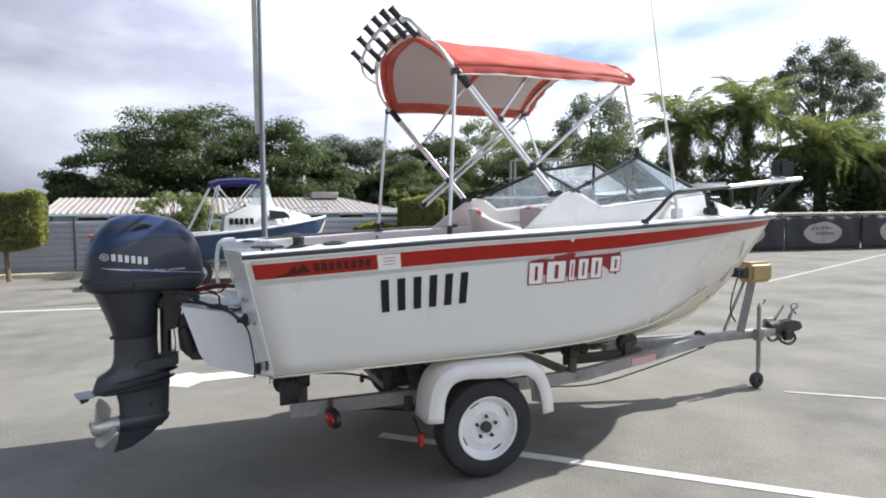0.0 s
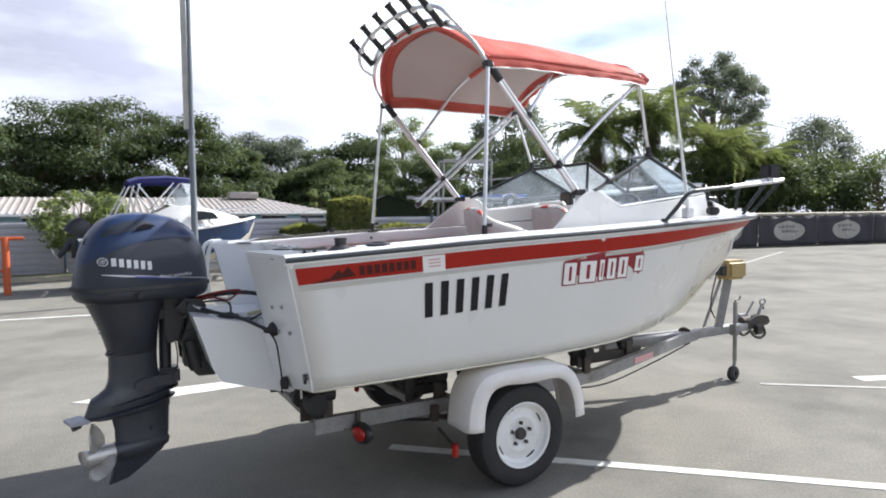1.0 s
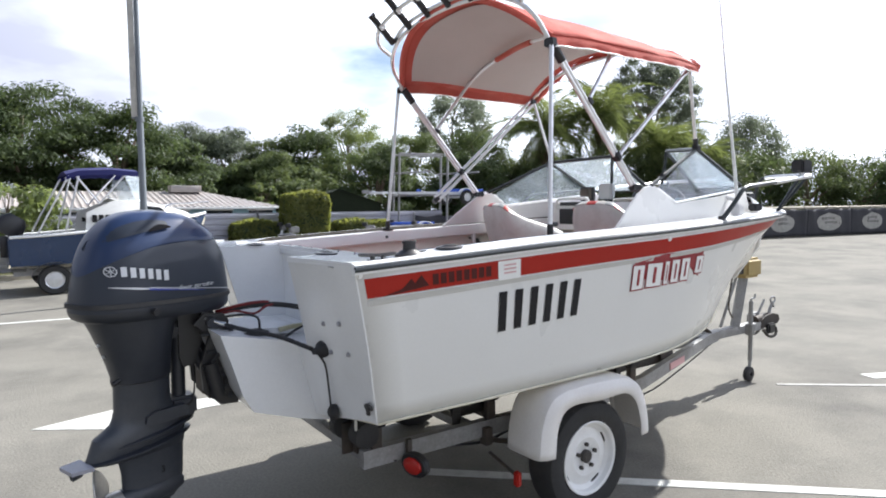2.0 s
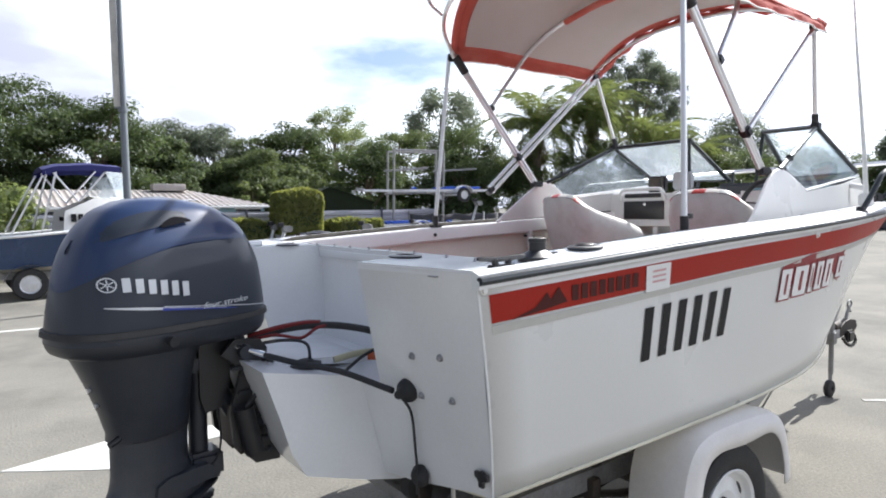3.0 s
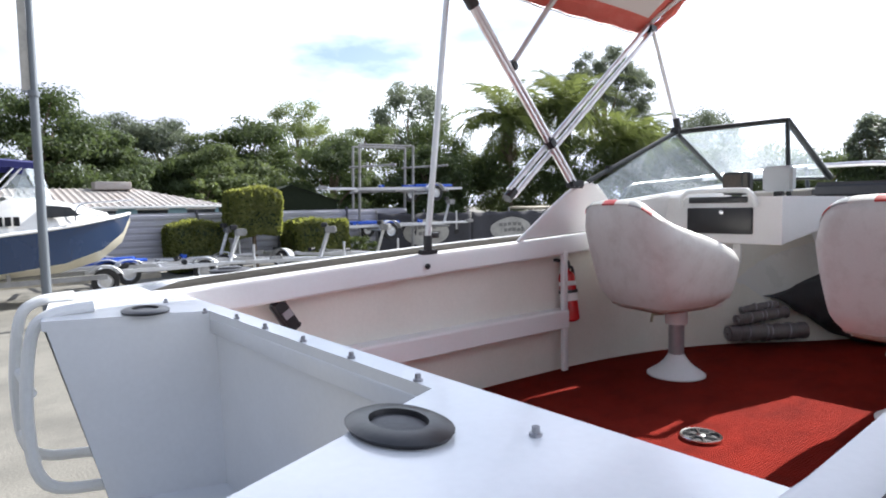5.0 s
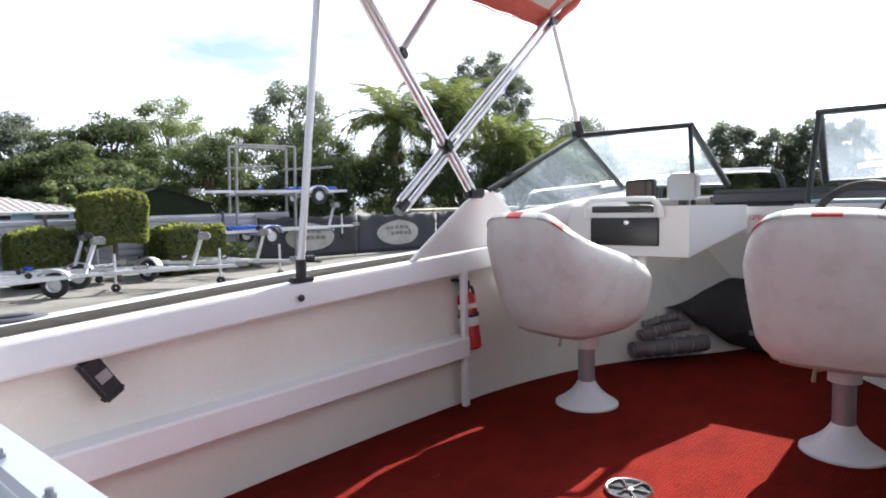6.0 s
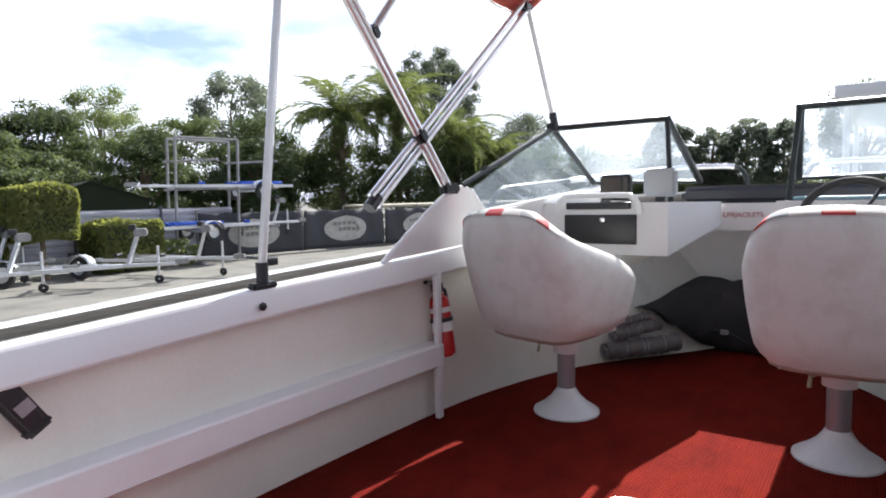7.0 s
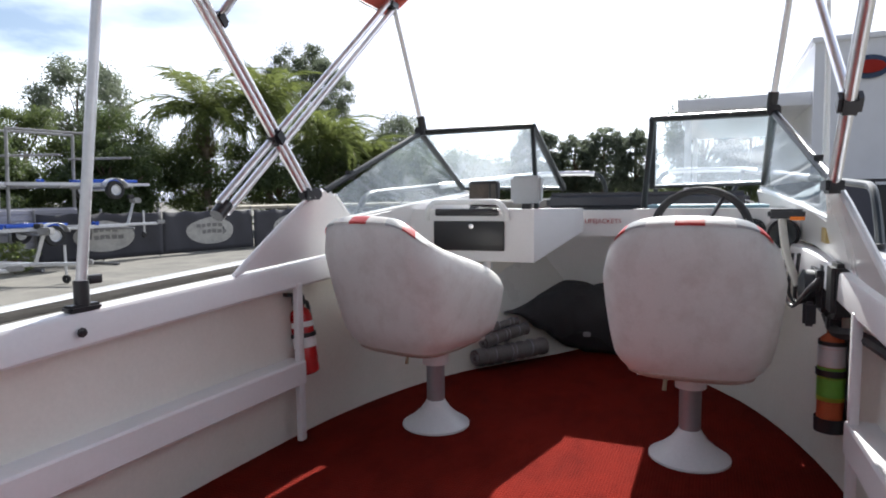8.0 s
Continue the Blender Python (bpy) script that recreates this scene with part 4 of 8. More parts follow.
# ---- bow rail ----
br = thing("bow_rail", "polished tubular bow rail with pulpit ahead of the stem", "rail")
for h in (-1, 1):
    part("rail_leg", tube(bmesh.new(), glide([(2.62, h * 1.005, 1.612), (2.72, h * 1.015, 1.70), (2.81, h * 1.02, 1.785), (2.87, h * 1.02, 1.815), (2.97, h * 1.01, 1.828), (3.5, h * 0.90, 1.866)], 5), 0.0145, 10), "black_frame", br)
    part("rail", tube(bmesh.new(), glide([(3.45, h * 0.91, 1.862), (3.7, h * 0.857, 1.882), (4.1, h * 0.772, 1.914), (4.40, h * 0.705, 1.938), (4.475, h * 0.66, 1.945), (4.52, h * 0.56, 1.95), (4.58, h * 0.32, 1.952), (4.59, h * 0.24, 1.945)], 5), 0.018, 10), "alu", br)
    part("rail_end", tube(bmesh.new(), glide([(4.59, h * 0.25, 1.947), (4.59, h * 0.20, 1.925), (4.58, h * 0.165, 1.85), (4.57, h * 0.15, 1.68)], 5), 0.015, 10), "black_frame", br)
    part("strut", rod((4.44, h * 0.675, 1.935), (4.20, h * 0.555, 1.650), 0.013), "black_frame", br)
    part("strut", rod((4.08, h * 0.775, 1.908), (3.86, h * 0.72, 1.645), 0.013), "black_frame", br)
    part("foot", lathe(bmesh.new(), [(0.035, 0), (0.035, 0.006), (0.02, 0.015), (0.018, 0.03)], Matrix.Translation((2.62, h * 0.998, 1.602)), 14), "black_plastic", br)
part("bow_light", rounded(box(bmesh.new(), (4.10, -0.80, 1.955), (4.25, -0.70, 2.06)), 0.012), "black_plastic", br, "black navigation light block")
part("mount", rod((4.17, -0.755, 1.92), (4.17, -0.755, 1.96), 0.02), "steel", br)
part("cleat", tube(bmesh.new(), [(4.5, -0.07, 1.715), (4.5, -0.03, 1.73), (4.5, 0.03, 1.73), (4.5, 0.07, 1.715)], 0.012, 8), "steel", boat, "steel bow cleat")

an = thing("whip_aerial", "thin white whip aerial on the side deck", "aerial")
part("whip", tube(bmesh.new(), [(2.985, -0.895, 1.70), (2.95, -0.89, 1.95), (2.87, -0.87, 2.5), (2.77, -0.85, 3.25)], [0.014, 0.012, 0.007, 0.003], 8), "white_rail", an)
part("base", rounded(box(bmesh.new(), (2.95, -0.925, 1.63), (3.02, -0.865, 1.705)), 0.008), "liner", an)
part("bracket", rod((2.985, -0.89, 1.735), (3.02, -0.80, 1.755), 0.016), "liner", an)
part("side_vent", rounded(box(bmesh.new(), (3.33, -0.835, 1.655), (3.43, -0.775, 1.71)), 0.01), "black_plastic", boat, "black side deck vent")

# stern cleat and rod-holder socket on the starboard gunwale
cl = part("cleat", tube(bmesh.new(), glide([(0.045, -0.997, 1.518), (0.08, -0.998, 1.5155), (0.13, -1.0, 1.514), (0.18, -1.002, 1.5155), (0.215, -1.003, 1.518)], 3), [0.005] + [0.0075] * 11 + [0.005], 8), "black_plastic", boat, "black horn cleat")
part("base", rounded(box(bmesh.new(), (0.085, -1.014, 1.488), (0.175, -0.986, 1.499)), 0.004), "black_plastic", cl)
for x in (0.108, 0.152):
    part("leg", rod((x, -1.0, 1.494), (x + (x - 0.13) * 0.25, -1.0, 1.514), 0.010), "black_plastic", cl)
sk = part("rod_socket", lathe(bmesh.new(), [(0.055, -0.012), (0.054, 0.001), (0.046, 0.006), (0.034, 0.016), (0.024, 0.021), (0.0235, 0.045), (0.026, 0.046), (0.026, 0.056), (0.022, 0.058), (0.016, 0.055), (0.001, 0.054)], Matrix.Translation((0.300, -0.972, 1.508)) @ Matrix.Diagonal((1.30, 0.8, 1, 1)), 24), "black_plastic", boat, "black rod holder socket")
part("locking_tab", rounded(box(bmesh.new(), (0.352, -0.984, 1.508), (0.385, -0.960, 1.520)), 0.004), "black_plastic", sk)


# ---- bimini top ----
bt = thing("bimini_top", "faded red canvas bimini with beige lining on alloy bows", "canopy")


def canopy_at(s, v, lift=0.0):
    """s runs from the rear bow (0) to the front (1), v across from starboard (-1) to port (1)."""
    a = abs(v)
    x0 = 1.15 + 0.19 * a ** 3
    x = x0 + (2.67 - x0) * s
    zc = 2.93 - 0.01 * s - 0.06 * s * s
    ze = 2.615 + 0.02 * math.sin(math.pi * s)
    sag = 0.010 * math.sin(2 * math.pi * s) ** 2 * (1 - a) + 0.006 * math.sin(9 * s + 3 * v)
    return Vector((x, 0.775 * v, ze + (zc - ze) * (1 - a ** 2.5) - sag + lift))


def cloth(name, mat, s0, s1, v0, v1, lift, label="", ns=26, nv=36, wave=0.0):
    bm = bmesh.new()
    grid = []
    for i in range(ns + 1):
        s = s0 + (s1 - s0) * i / ns
        row = []
        for j in range(nv + 1):
            v = v0 + (v1 - v0) * j / nv
            q = canopy_at(s, v, lift)
            q.z += wave * noise.noise(Vector((s * 6, v * 5, 1.7)))
            row.append(q)
        grid.append(row)
    sheet(bm, grid)
    return part(name, bm, mat, bt, label, angle=60)


thicken(cloth("canopy", "canvas_red", 0.0, 1.0, -1.0, 1.0, 0.012, "sun-faded red canvas", wave=0.012), 0.004)
cloth("lining", "canvas_beige", 0.062, 0.94, -0.955, 0.955, -0.002, "beige canvas lining")
# hems: rolled front edge and side piping
part("front_hem", tube(bmesh.new(), [canopy_at(1.0, -1 + 2 * j / 30) + Vector((0.02, 0, -0.005 + 0.006 * math.sin(j * 1.7))) for j in range(31)], [0.022 + 0.006 * math.sin(j * 2.3) for j in range(31)], 8), "canvas_red", bt)
part("rear_hem", tube(bmesh.new(), [canopy_at(0.0, -1 + 2 * j / 30) + Vector((0.0, 0, 0.004)) for j in range(31)], 0.019, 8), "canvas_red", bt)
for v in (-1, 1):
    part("side_hem", tube(bmesh.new(), [canopy_at(i / 30, v * 1.017) + Vector((0, v * (0.006 + 0.006 * math.sin(i * 1.3)), -0.037)) for i in range(31)], 0.0045, 6), "sign_white", bt, "white piped edge")
    part("valance", sheet(bmesh.new(), [[canopy_at(i / 30, v * 0.985, 0.012), canopy_at(i / 30, v * 1.012, 0.006) + Vector((0, v * 0.004, -0.015)), canopy_at(i / 30, v * 1.015) + Vector((0, v * (0.004 + 0.006 * math.sin(i * 1.3)), -0.035))] for i in range(31)]), "canvas_red", bt)

# bows
for h in (-1, 1):
    for o in (-0.016, 0.016):
        part("main_leg", rod((2.05 + o, h * 0.778, 1.80), (1.335 + o, h * 0.770, 2.60), 0.0125), "alu", bt)
    part("foot", rounded(box(bmesh.new(), (2.00, h * 0.778 - 0.02, 1.795), (2.10, h * 0.778 + 0.02, 1.835)), 0.008), "black_plastic", bt)
    part("sleeve", rod((1.345, h * 0.770, 2.59), (1.425, h * 0.771, 2.50), 0.026), "black_plastic", bt)
    part("clamp", rounded(box(bmesh.new(), (-0.028, -0.024, -0.024), (0.028, 0.024, 0.024), m=Matrix.Translation((1.875, h * 0.778, 1.995)) @ pose(0, 0, 0, 0, 48, 0)), 0.01), "black_plastic", bt)
    start = (1.65, 0.80, 1.775) if h > 0 else (1.90, -0.778, 2.01)
    for o in ((-0.014, 0.014) if h > 0 else (0.0,)):
        part("front_leg", rod((start[0] + o, start[1], start[2] - o), (2.625 + o, h * 0.752, 2.605 - o), 0.0125), "alu", bt)
    if h > 0:
        part("end_cap", rod((1.625, 0.80, 1.752), (1.665, 0.80, 1.787), 0.022), "black_plastic", bt)
    part("front_joint", rounded(box(bmesh.new(), (2.60, h * 0.75 - 0.018, 2.585), (2.665, h * 0.75 + 0.018, 2.625)), 0.008), "black_plastic", bt)
    part("front_strut", rod((2.64, h * 0.745, 2.60), (2.792, h * 0.697, 2.125), 0.0115), "alu", bt)
    part("strut_foot", rod((2.785, h * 0.699, 2.16), (2.80, h * 0.694, 2.10), 0.018), "black_plastic", bt)
    part("rear_post", rod((1.243, h * 0.862, 1.60), (1.318, h * 0.798, 2.585), 0.0125), "alu", bt)
    pf = part("post_foot", rounded(box(bmesh.new(), (1.20, h * 0.862 - 0.018, 1.537), (1.285, h * 0.862 + 0.018, 1.556)), 0.006), "black_plastic", bt)
    part("knob", rod((1.243, h * 0.862, 1.55), (1.243, h * 0.862, 1.612), 0.0175), "black_plastic", pf)
    part("wing_nut", box(bmesh.new(), (1.262, h * 0.862 - 0.008, 1.60), (1.295, h * 0.862 + 0.008, 1.622), 0.003), "black_plastic", pf)
    part("post_head", rounded(box(bmesh.new(), (1.30, h * 0.797 - 0.02, 2.56), (1.345, h * 0.775 + 0.02, 2.605)), 0.006), "black_plastic", bt)
    part("hinge", rounded(box(bmesh.new(), (-0.022, -0.019, -0.020), (0.022, 0.019, 0.020), m=Matrix.Translation((1.64, h * 0.774, 2.30)) @ pose(0, 0, 0, 0, 48, 0)), 0.008), "black_plastic", bt)
arch = [(1.33, 0.77, 2.60), (1.24, 0.74, 2.73), (1.185, 0.62, 2.83), (1.155, 0.40, 2.895), (1.148, 0.0, 2.925)]
arch = arch + [(x, -y, z) for x, y, z in reversed(arch[:-1])]
part("rear_bow", tube(bmesh.new(), glide(arch, 6), 0.0135, 10), "alu", bt)
mid = [(1.64, 0.772, 2.31), (1.86, 0.735, 2.60), (1.93, 0.62, 2.735), (1.955, 0.35, 2.830), (1.96, 0.0, 2.862)]
mid = mid + [(x, -y, z) for x, y, z in reversed(mid[:-1])]
part("mid_bow", tube(bmesh.new(), glide(mid, 6), 0.0125, 10), "alu", bt)
part("bow_sleeve", tube(bmesh.new(), glide([(1.953, 0.42, 2.810), (1.957, 0.2, 2.850), (1.957, 0.05, 2.860)], 5), 0.020, 8), "canvas_red", bt, "red canvas bow sleeve")
part("front_bow", tube(bmesh.new(), glide([(2.63, 0.752, 2.605), (2.645, 0.72, 2.665), (2.65, 0.4, 2.795), (2.65, 0.0, 2.825), (2.65, -0.4, 2.795), (2.645, -0.72, 2.665), (2.63, -0.752, 2.605)], 5), 0.012, 8), "alu", bt)

# rod rack behind the canopy
rack = thing("rod_rack", "alloy rod rack with six black rod holders behind the canopy", "rod rack")
up = [(1.20, 0.70, 2.80), (1.11, 0.70, 2.86), (1.06, 0.62, 2.935), (1.035, 0.35, 2.995), (1.03, 0.0, 3.015)]
up = up + [(x, -y, z) for x, y, z in reversed(up[:-1])]
part("upper_bow", tube(bmesh.new(), glide(up, 6), 0.0125, 10), "alu", rack)
low = [(1.165, 0.60, 2.865), (1.135, 0.38, 2.93), (1.128, 0.0, 2.955), (1.135, -0.38, 2.93), (1.165, -0.60, 2.865)]
part("lower_bow", tube(bmesh.new(), glide(low, 6), 0.0125, 10), "alu", rack)
for k in range(6):
    y = -0.56 + k * 0.224
    drop = 0.075 * (abs(y) / 0.56) ** 2.2
    a, b = Vector((1.145, y, 2.925 - drop)), Vector((0.985, y, 3.075 - drop))
    hd = part("rod_holder", rod(a, b, 0.024, 12), "black_plastic", rack, "black plastic rod holder")
    part("flare", tube(bmesh.new(), [b, b + (b - a).normalized() * 0.022], [0.024, 0.031], 12), "black_plastic", hd)
    part("clamp", rounded(box(bmesh.new(), (-0.02, -0.03, -0.02), (0.02, 0.03, 0.02), m=Matrix.Translation(a.lerp(b, 0.62)) @ pose(0, 0, 0, 0, 45, 0)), 0.005), "white_rail", hd)

# ---- outboard motor ----
ob_ = thing("outboard_motor", "dark slate-blue outboard motor steered aside on its pod", "outboard motor")
STEER = pose(-0.45, 0, 0, 0, 0, 20) @ pose(0.45, 0, 0)
ob_.matrix_basis = STEER
C_Z = [1.270, 1.30, 1.40, 1.50, 1.58, 1.64, 1.685, 1.705, 1.713]
c_aft = curve(C_Z, [-0.926, -0.922, -0.906, -0.880, -0.846, -0.800, -0.736, -0.67, -0.60])
c_fwd = curve(C_Z, [-0.208, -0.211, -0.222, -0.242, -0.285, -0.345, -0.43, -0.52, -0.56])
c_wid = curve(C_Z, [0.224, 0.228, 0.226, 0.214, 0.192, 0.158, 0.112, 0.065, 0.02])


def cowl_at(z, a, out=0.0):
    xa, xf, w = c_aft(z), c_fwd(z), c_wid(z)
    c, s = math.cos(a), math.sin(a)
    e = 2 / 3.0
    x = (xa + xf) / 2 + ((xf - xa) / 2 + out) * math.copysign(abs(c) ** e, c)
    y = (w + out) * math.copysign(abs(s) ** e, s)
    # nose and tail are narrower than the middle
    return Vector((x, y * (1 - 0.10 * (c + 1) / 2 - 0.19 * ((1 - c) / 2) ** 2), z))


def cowl_y(x, z, out=0.0):
    """The starboard face of the cowl at x and z."""
    xa, xf, w = c_aft(z), c_fwd(z), c_wid(z)
    t = abs(2 * (x - (xa + xf) / 2) / (xf - xa))
    c = 2 * (x - (xa + xf) / 2) / (xf - xa)
    cc = math.copysign(abs(c) ** 1.5, c)
    return -(w + out) * max(0.0, 1 - t ** 3.0) ** (1 / 3.0) * (1 - 0.10 * (cc + 1) / 2 - 0.19 * ((1 - cc) / 2) ** 2) - out


NA = 48
zs = [1.27 + 0.443 * (1 - (1 - i / 24) ** 1.7) for i in range(25)]
bm = bmesh.new()
loft(bm, [[cowl_at(z, 2 * math.pi * k / NA) for k in range(NA)] for z in zs])
cowl = part("cowl", bm, "cowl", ob_, "dark slate metallic cowl", angle=60)


def crown_edge(a):
    """Lower edge of the blue crown: low at the tail, rising towards the nose."""
    fx = (math.cos(a) + 1) / 2
    return 1.425 + 0.140 * min(1.0, fx * 1.9) ** 0.62


bm = bmesh.new()
rows = []
for i in range(17):
    row = []
    for k in range(NA):
        a = 2 * math.pi * k / NA
        zb = crown_edge(a)
        row.append(cowl_at(zb + (1.708 - zb) * (1 - (1 - i / 16) ** 1.5), a, 0.001 if i == 0 else 0.0045))
    rows.append(row)
loft(bm, rows)
M["cowl_blue"] = material("blue_metallic_paint", (0.020, 0.037, 0.092), 0.34, var=0.05, scale=2, fine=300, bump=0.004, coat=0.35, spec=0.2)
part("cowl_crown", bm, "cowl_blue", cowl, "blue metallic upper cowl", angle=60)
# long grey recess below the ridge of the crown, on both sides
for h in (1, -1):
    bm = bmesh.new()
    grid = []
    for i in range(17):
        u = i / 16
        x = -0.872 + 0.305 * u
        lo = 1.535 + 0.100 * u ** 0.55
        hi = lo + 0.052 * math.sin(math.pi * min(1.0, 0.04 + u * 0.86)) ** 0.7
        grid.append([(x, h * cowl_y(x, lo + (hi - lo) * j / 4, 0.0055 if 0 < j < 4 else 0.004), lo + (hi - lo) * j / 4) for j in range(5)])
    sheet(bm, grid)
    part("crown_recess", bm, "cowl", cowl, "grey recess along the crown", angle=60)
    # raised lip beside the nose of the crown
    part("crease", tube(bmesh.new(), [(x, h * cowl_y(x, z, 0.003), z) for x, z in [(-0.40 + 0.012 * i, 1.650 - 0.0042 * i - 0.00045 * i * i) for i in range(11)]], 0.004, 6), "cowl_blue", cowl)
bm = bmesh.new()


def seal_z(q):
    return 1.300 - 0.006 * (q.x + 0.92) / 0.71


def seal_ring(o, dz):
    out = []
    for k in range(NA):
        q = cowl_at(1.285, 2 * math.pi * k / NA, o)
        out.append(Vector((q.x, q.y, seal_z(q) + dz)))
    return out


loft(bm, [seal_ring(o, dz) for o, dz in ((-0.004, 0.010), (0.007, 0.009), (0.009, -0.009), (-0.004, -0.011))], cap=False)
part("cowl_seal", bm, "black_rubber", ob_, "black rubber cowl seal")
bm = bmesh.new()
rows = []
for f, dz in ((0.99, -0.010), (1.0, -0.016), (0.992, -0.042), (0.965, -0.062), (0.91, -0.075)):
    rows.append([Vector((-0.565 + (q.x + 0.565) * f, q.y * f, q.z + dz)) for q in seal_ring(0.0, 0.0)])
loft(bm, rows)
part("lower_pan", bm, "cowl_grey", ob_, "grey lower pan")
for h in (-1, 1):
    part("pan_screw", rod((-0.68, h * 0.215, 1.262), (-0.68, h * 0.236, 1.262), 0.016, 14), "black_plastic", ob_)


def slab_ring(x0, x1, w, z, n=28, e=2.6):
    out = []
    for k in range(n):
        a = 2 * math.pi * k / n
        c, s = math.cos(a), math.sin(a)
        out.append(Vector(((x0 + x1) / 2 + (x1 - x0) / 2 * math.copysign(abs(c) ** (2 / e), c), w * math.copysign(abs(s) ** (2 / e), s), z)))
    return out


bm = bmesh.new()
loft(bm, [slab_ring(*q, e=2.1) for q in ((-0.872, -0.455, 0.180, 1.225), (-0.845, -0.488, 0.162, 1.165), (-0.818, -0.500, 0.146, 1.10), (-0.790, -0.505, 0.128, 1.02), (-0.772, -0.506, 0.106, 0.95), (-0.775, -0.506, 0.098, 0.928), (-0.760, -0.508, 0.088, 0.922))])
part("apron", bm, "cowl_dark", ob_, "tapered dark slate apron")
for x, z in ((-0.825, 1.115), (-0.805, 1.060)):
    part("apron_screw", rod((x + 0.02, 0, z), (x - 0.006, 0, z - 0.003), 0.008, 8), "galv_new", ob_)
part("drain_nozzle", rod((-0.76, -0.04, 0.948), (-0.795, -0.045, 0.935), 0.011, 8), "black_plastic", ob_)
bm = bmesh.new()
loft(bm, [slab_ring(*q, e=2.3) for q in ((-0.765, -0.507, 0.078, 0.935), (-0.767, -0.507, 0.070, 0.86), (-0.770, -0.505, 0.067, 0.80), (-0.778, -0.490, 0.066, 0.765), (-0.792, -0.455, 0.066, 0.738), (-0.828, -0.443, 0.068, 0.714), (-0.868, -0.440, 0.072, 0.692), (-0.886, -0.438, 0.074, 0.645), (-0.904, -0.438, 0.068, 0.598), (-0.850, -0.440, 0.050, 0.572))])
part("leg", bm, "cowl_leg", ob_, "slate painted motor leg")
# sloping anti-ventilation plate and the splash plate above it
for x0, x1, w, zf, za in ((-0.915, -0.405, 0.108, 0.638, 0.592), (-0.860, -0.382, 0.094, 0.686, 0.640)):
    bm = bmesh.new()
    rows = []
    for f, dz in ((0.94, 0.008), (1.0, 0.004), (1.0, -0.004), (0.94, -0.008)):
        rows.append([Vector(((x0 + x1) / 2 + (q.x - (x0 + x1) / 2) * f, q.y * f, za + (zf - za) * (q.x - x0) / (x1 - x0) + dz)) for q in slab_ring(x0, x1, w, 0, e=1.9)])
    loft(bm, rows)
    part("anti_ventilation_plate", bm, "cowl_dark", ob_)
for h in (-1, 1):
    part("side_intake", rounded(prism(bmesh.new(), [(-0.66, 0.755), (-0.62, 0.772), (-0.47, 0.770), (-0.445, 0.750), (-0.455, 0.715), (-0.63, 0.708), (-0.665, 0.725)], h * 0.050, h * 0.080), 0.008), "cowl_leg", ob_)
bm = bmesh.new()
loft(bm, [slab_ring(*q, e=2.1) for q in ((-0.768, -0.442, 0.046, 0.585), (-0.752, -0.446, 0.040, 0.50), (-0.750, -0.450, 0.046, 0.43), (-0.755, -0.458, 0.048, 0.385), (-0.756, -0.466, 0.040, 0.345), (-0.752, -0.50, 0.016, 0.31))])
part("gearcase_strut", bm, "cowl_leg", ob_)
part("gearcase", tube(bmesh.new(), [(-0.762, 0, 0.380), (-0.73, 0, 0.380), (-0.62, 0, 0.380), (-0.52, 0, 0.380), (-0.465, 0, 0.380), (-0.445, 0, 0.380)], [0.048, 0.054, 0.060, 0.056, 0.036, 0.006], 20), "cowl_leg", ob_)
part("skeg", rounded(prism(bmesh.new(), [(-0.462, 0.355), (-0.58, 0.268), (-0.692, 0.210), (-0.790, 0.200), (-0.765, 0.28), (-0.752, 0.36)], -0.010, 0.010), 0.004), "cowl_dark", ob_, "pointed skeg")
part("tail_plate", rounded(prism(bmesh.new(), [(-0.985, -0.058), (-0.900, -0.075), (-0.895, 0.075), (-0.985, 0.058)], 0.588, 0.604, axis=2), 0.005), "grey_pale", ob_, "pale grey plate end")
part("trim_tab", rounded(prism(bmesh.new(), [(-0.972, 0.590), (-0.905, 0.590), (-0.925, 0.556), (-0.962, 0.548)], -0.012, 0.012), 0.004), "cowl_dark", ob_)
prop = part("propeller", tube(bmesh.new(), [(-0.912, 0, 0.380), (-0.905, 0, 0.380), (-0.79, 0, 0.380), (-0.762, 0, 0.380)], [0.036, 0.044, 0.052, 0.050], 20), "prop", ob_, "bare alloy three-bladed propeller")
for k in range(3):
    bm = bmesh.new()
    grid = []
    for i in range(7):
        r = 0.042 + 0.135 * i / 6
        w = 0.055 + 0.05 * math.sin(math.pi * min(1, i / 5.2)) - (0.055 if i == 6 else 0)
        row = []
        for j in range(7):
            q = (j / 6 - 0.5) * 2
            ang = q * w / (r + 0.03) * 0.8 + 0.35 * i / 6
            row.append(Vector((-0.836 + q * w * 0.55 - 0.02 * i / 6, r * math.sin(ang), r * math.cos(ang))))
        grid.append(row)
    sheet(bm, grid)
    bmesh.ops.transform(bm, matrix=Matrix.Translation((0, 0, 0.380)) @ Matrix.Rotation(radians(10 + 120 * k), 4, "X"), verts=bm.verts)
    thicken(part("blade", bm, "prop", prop), 0.006, 0)

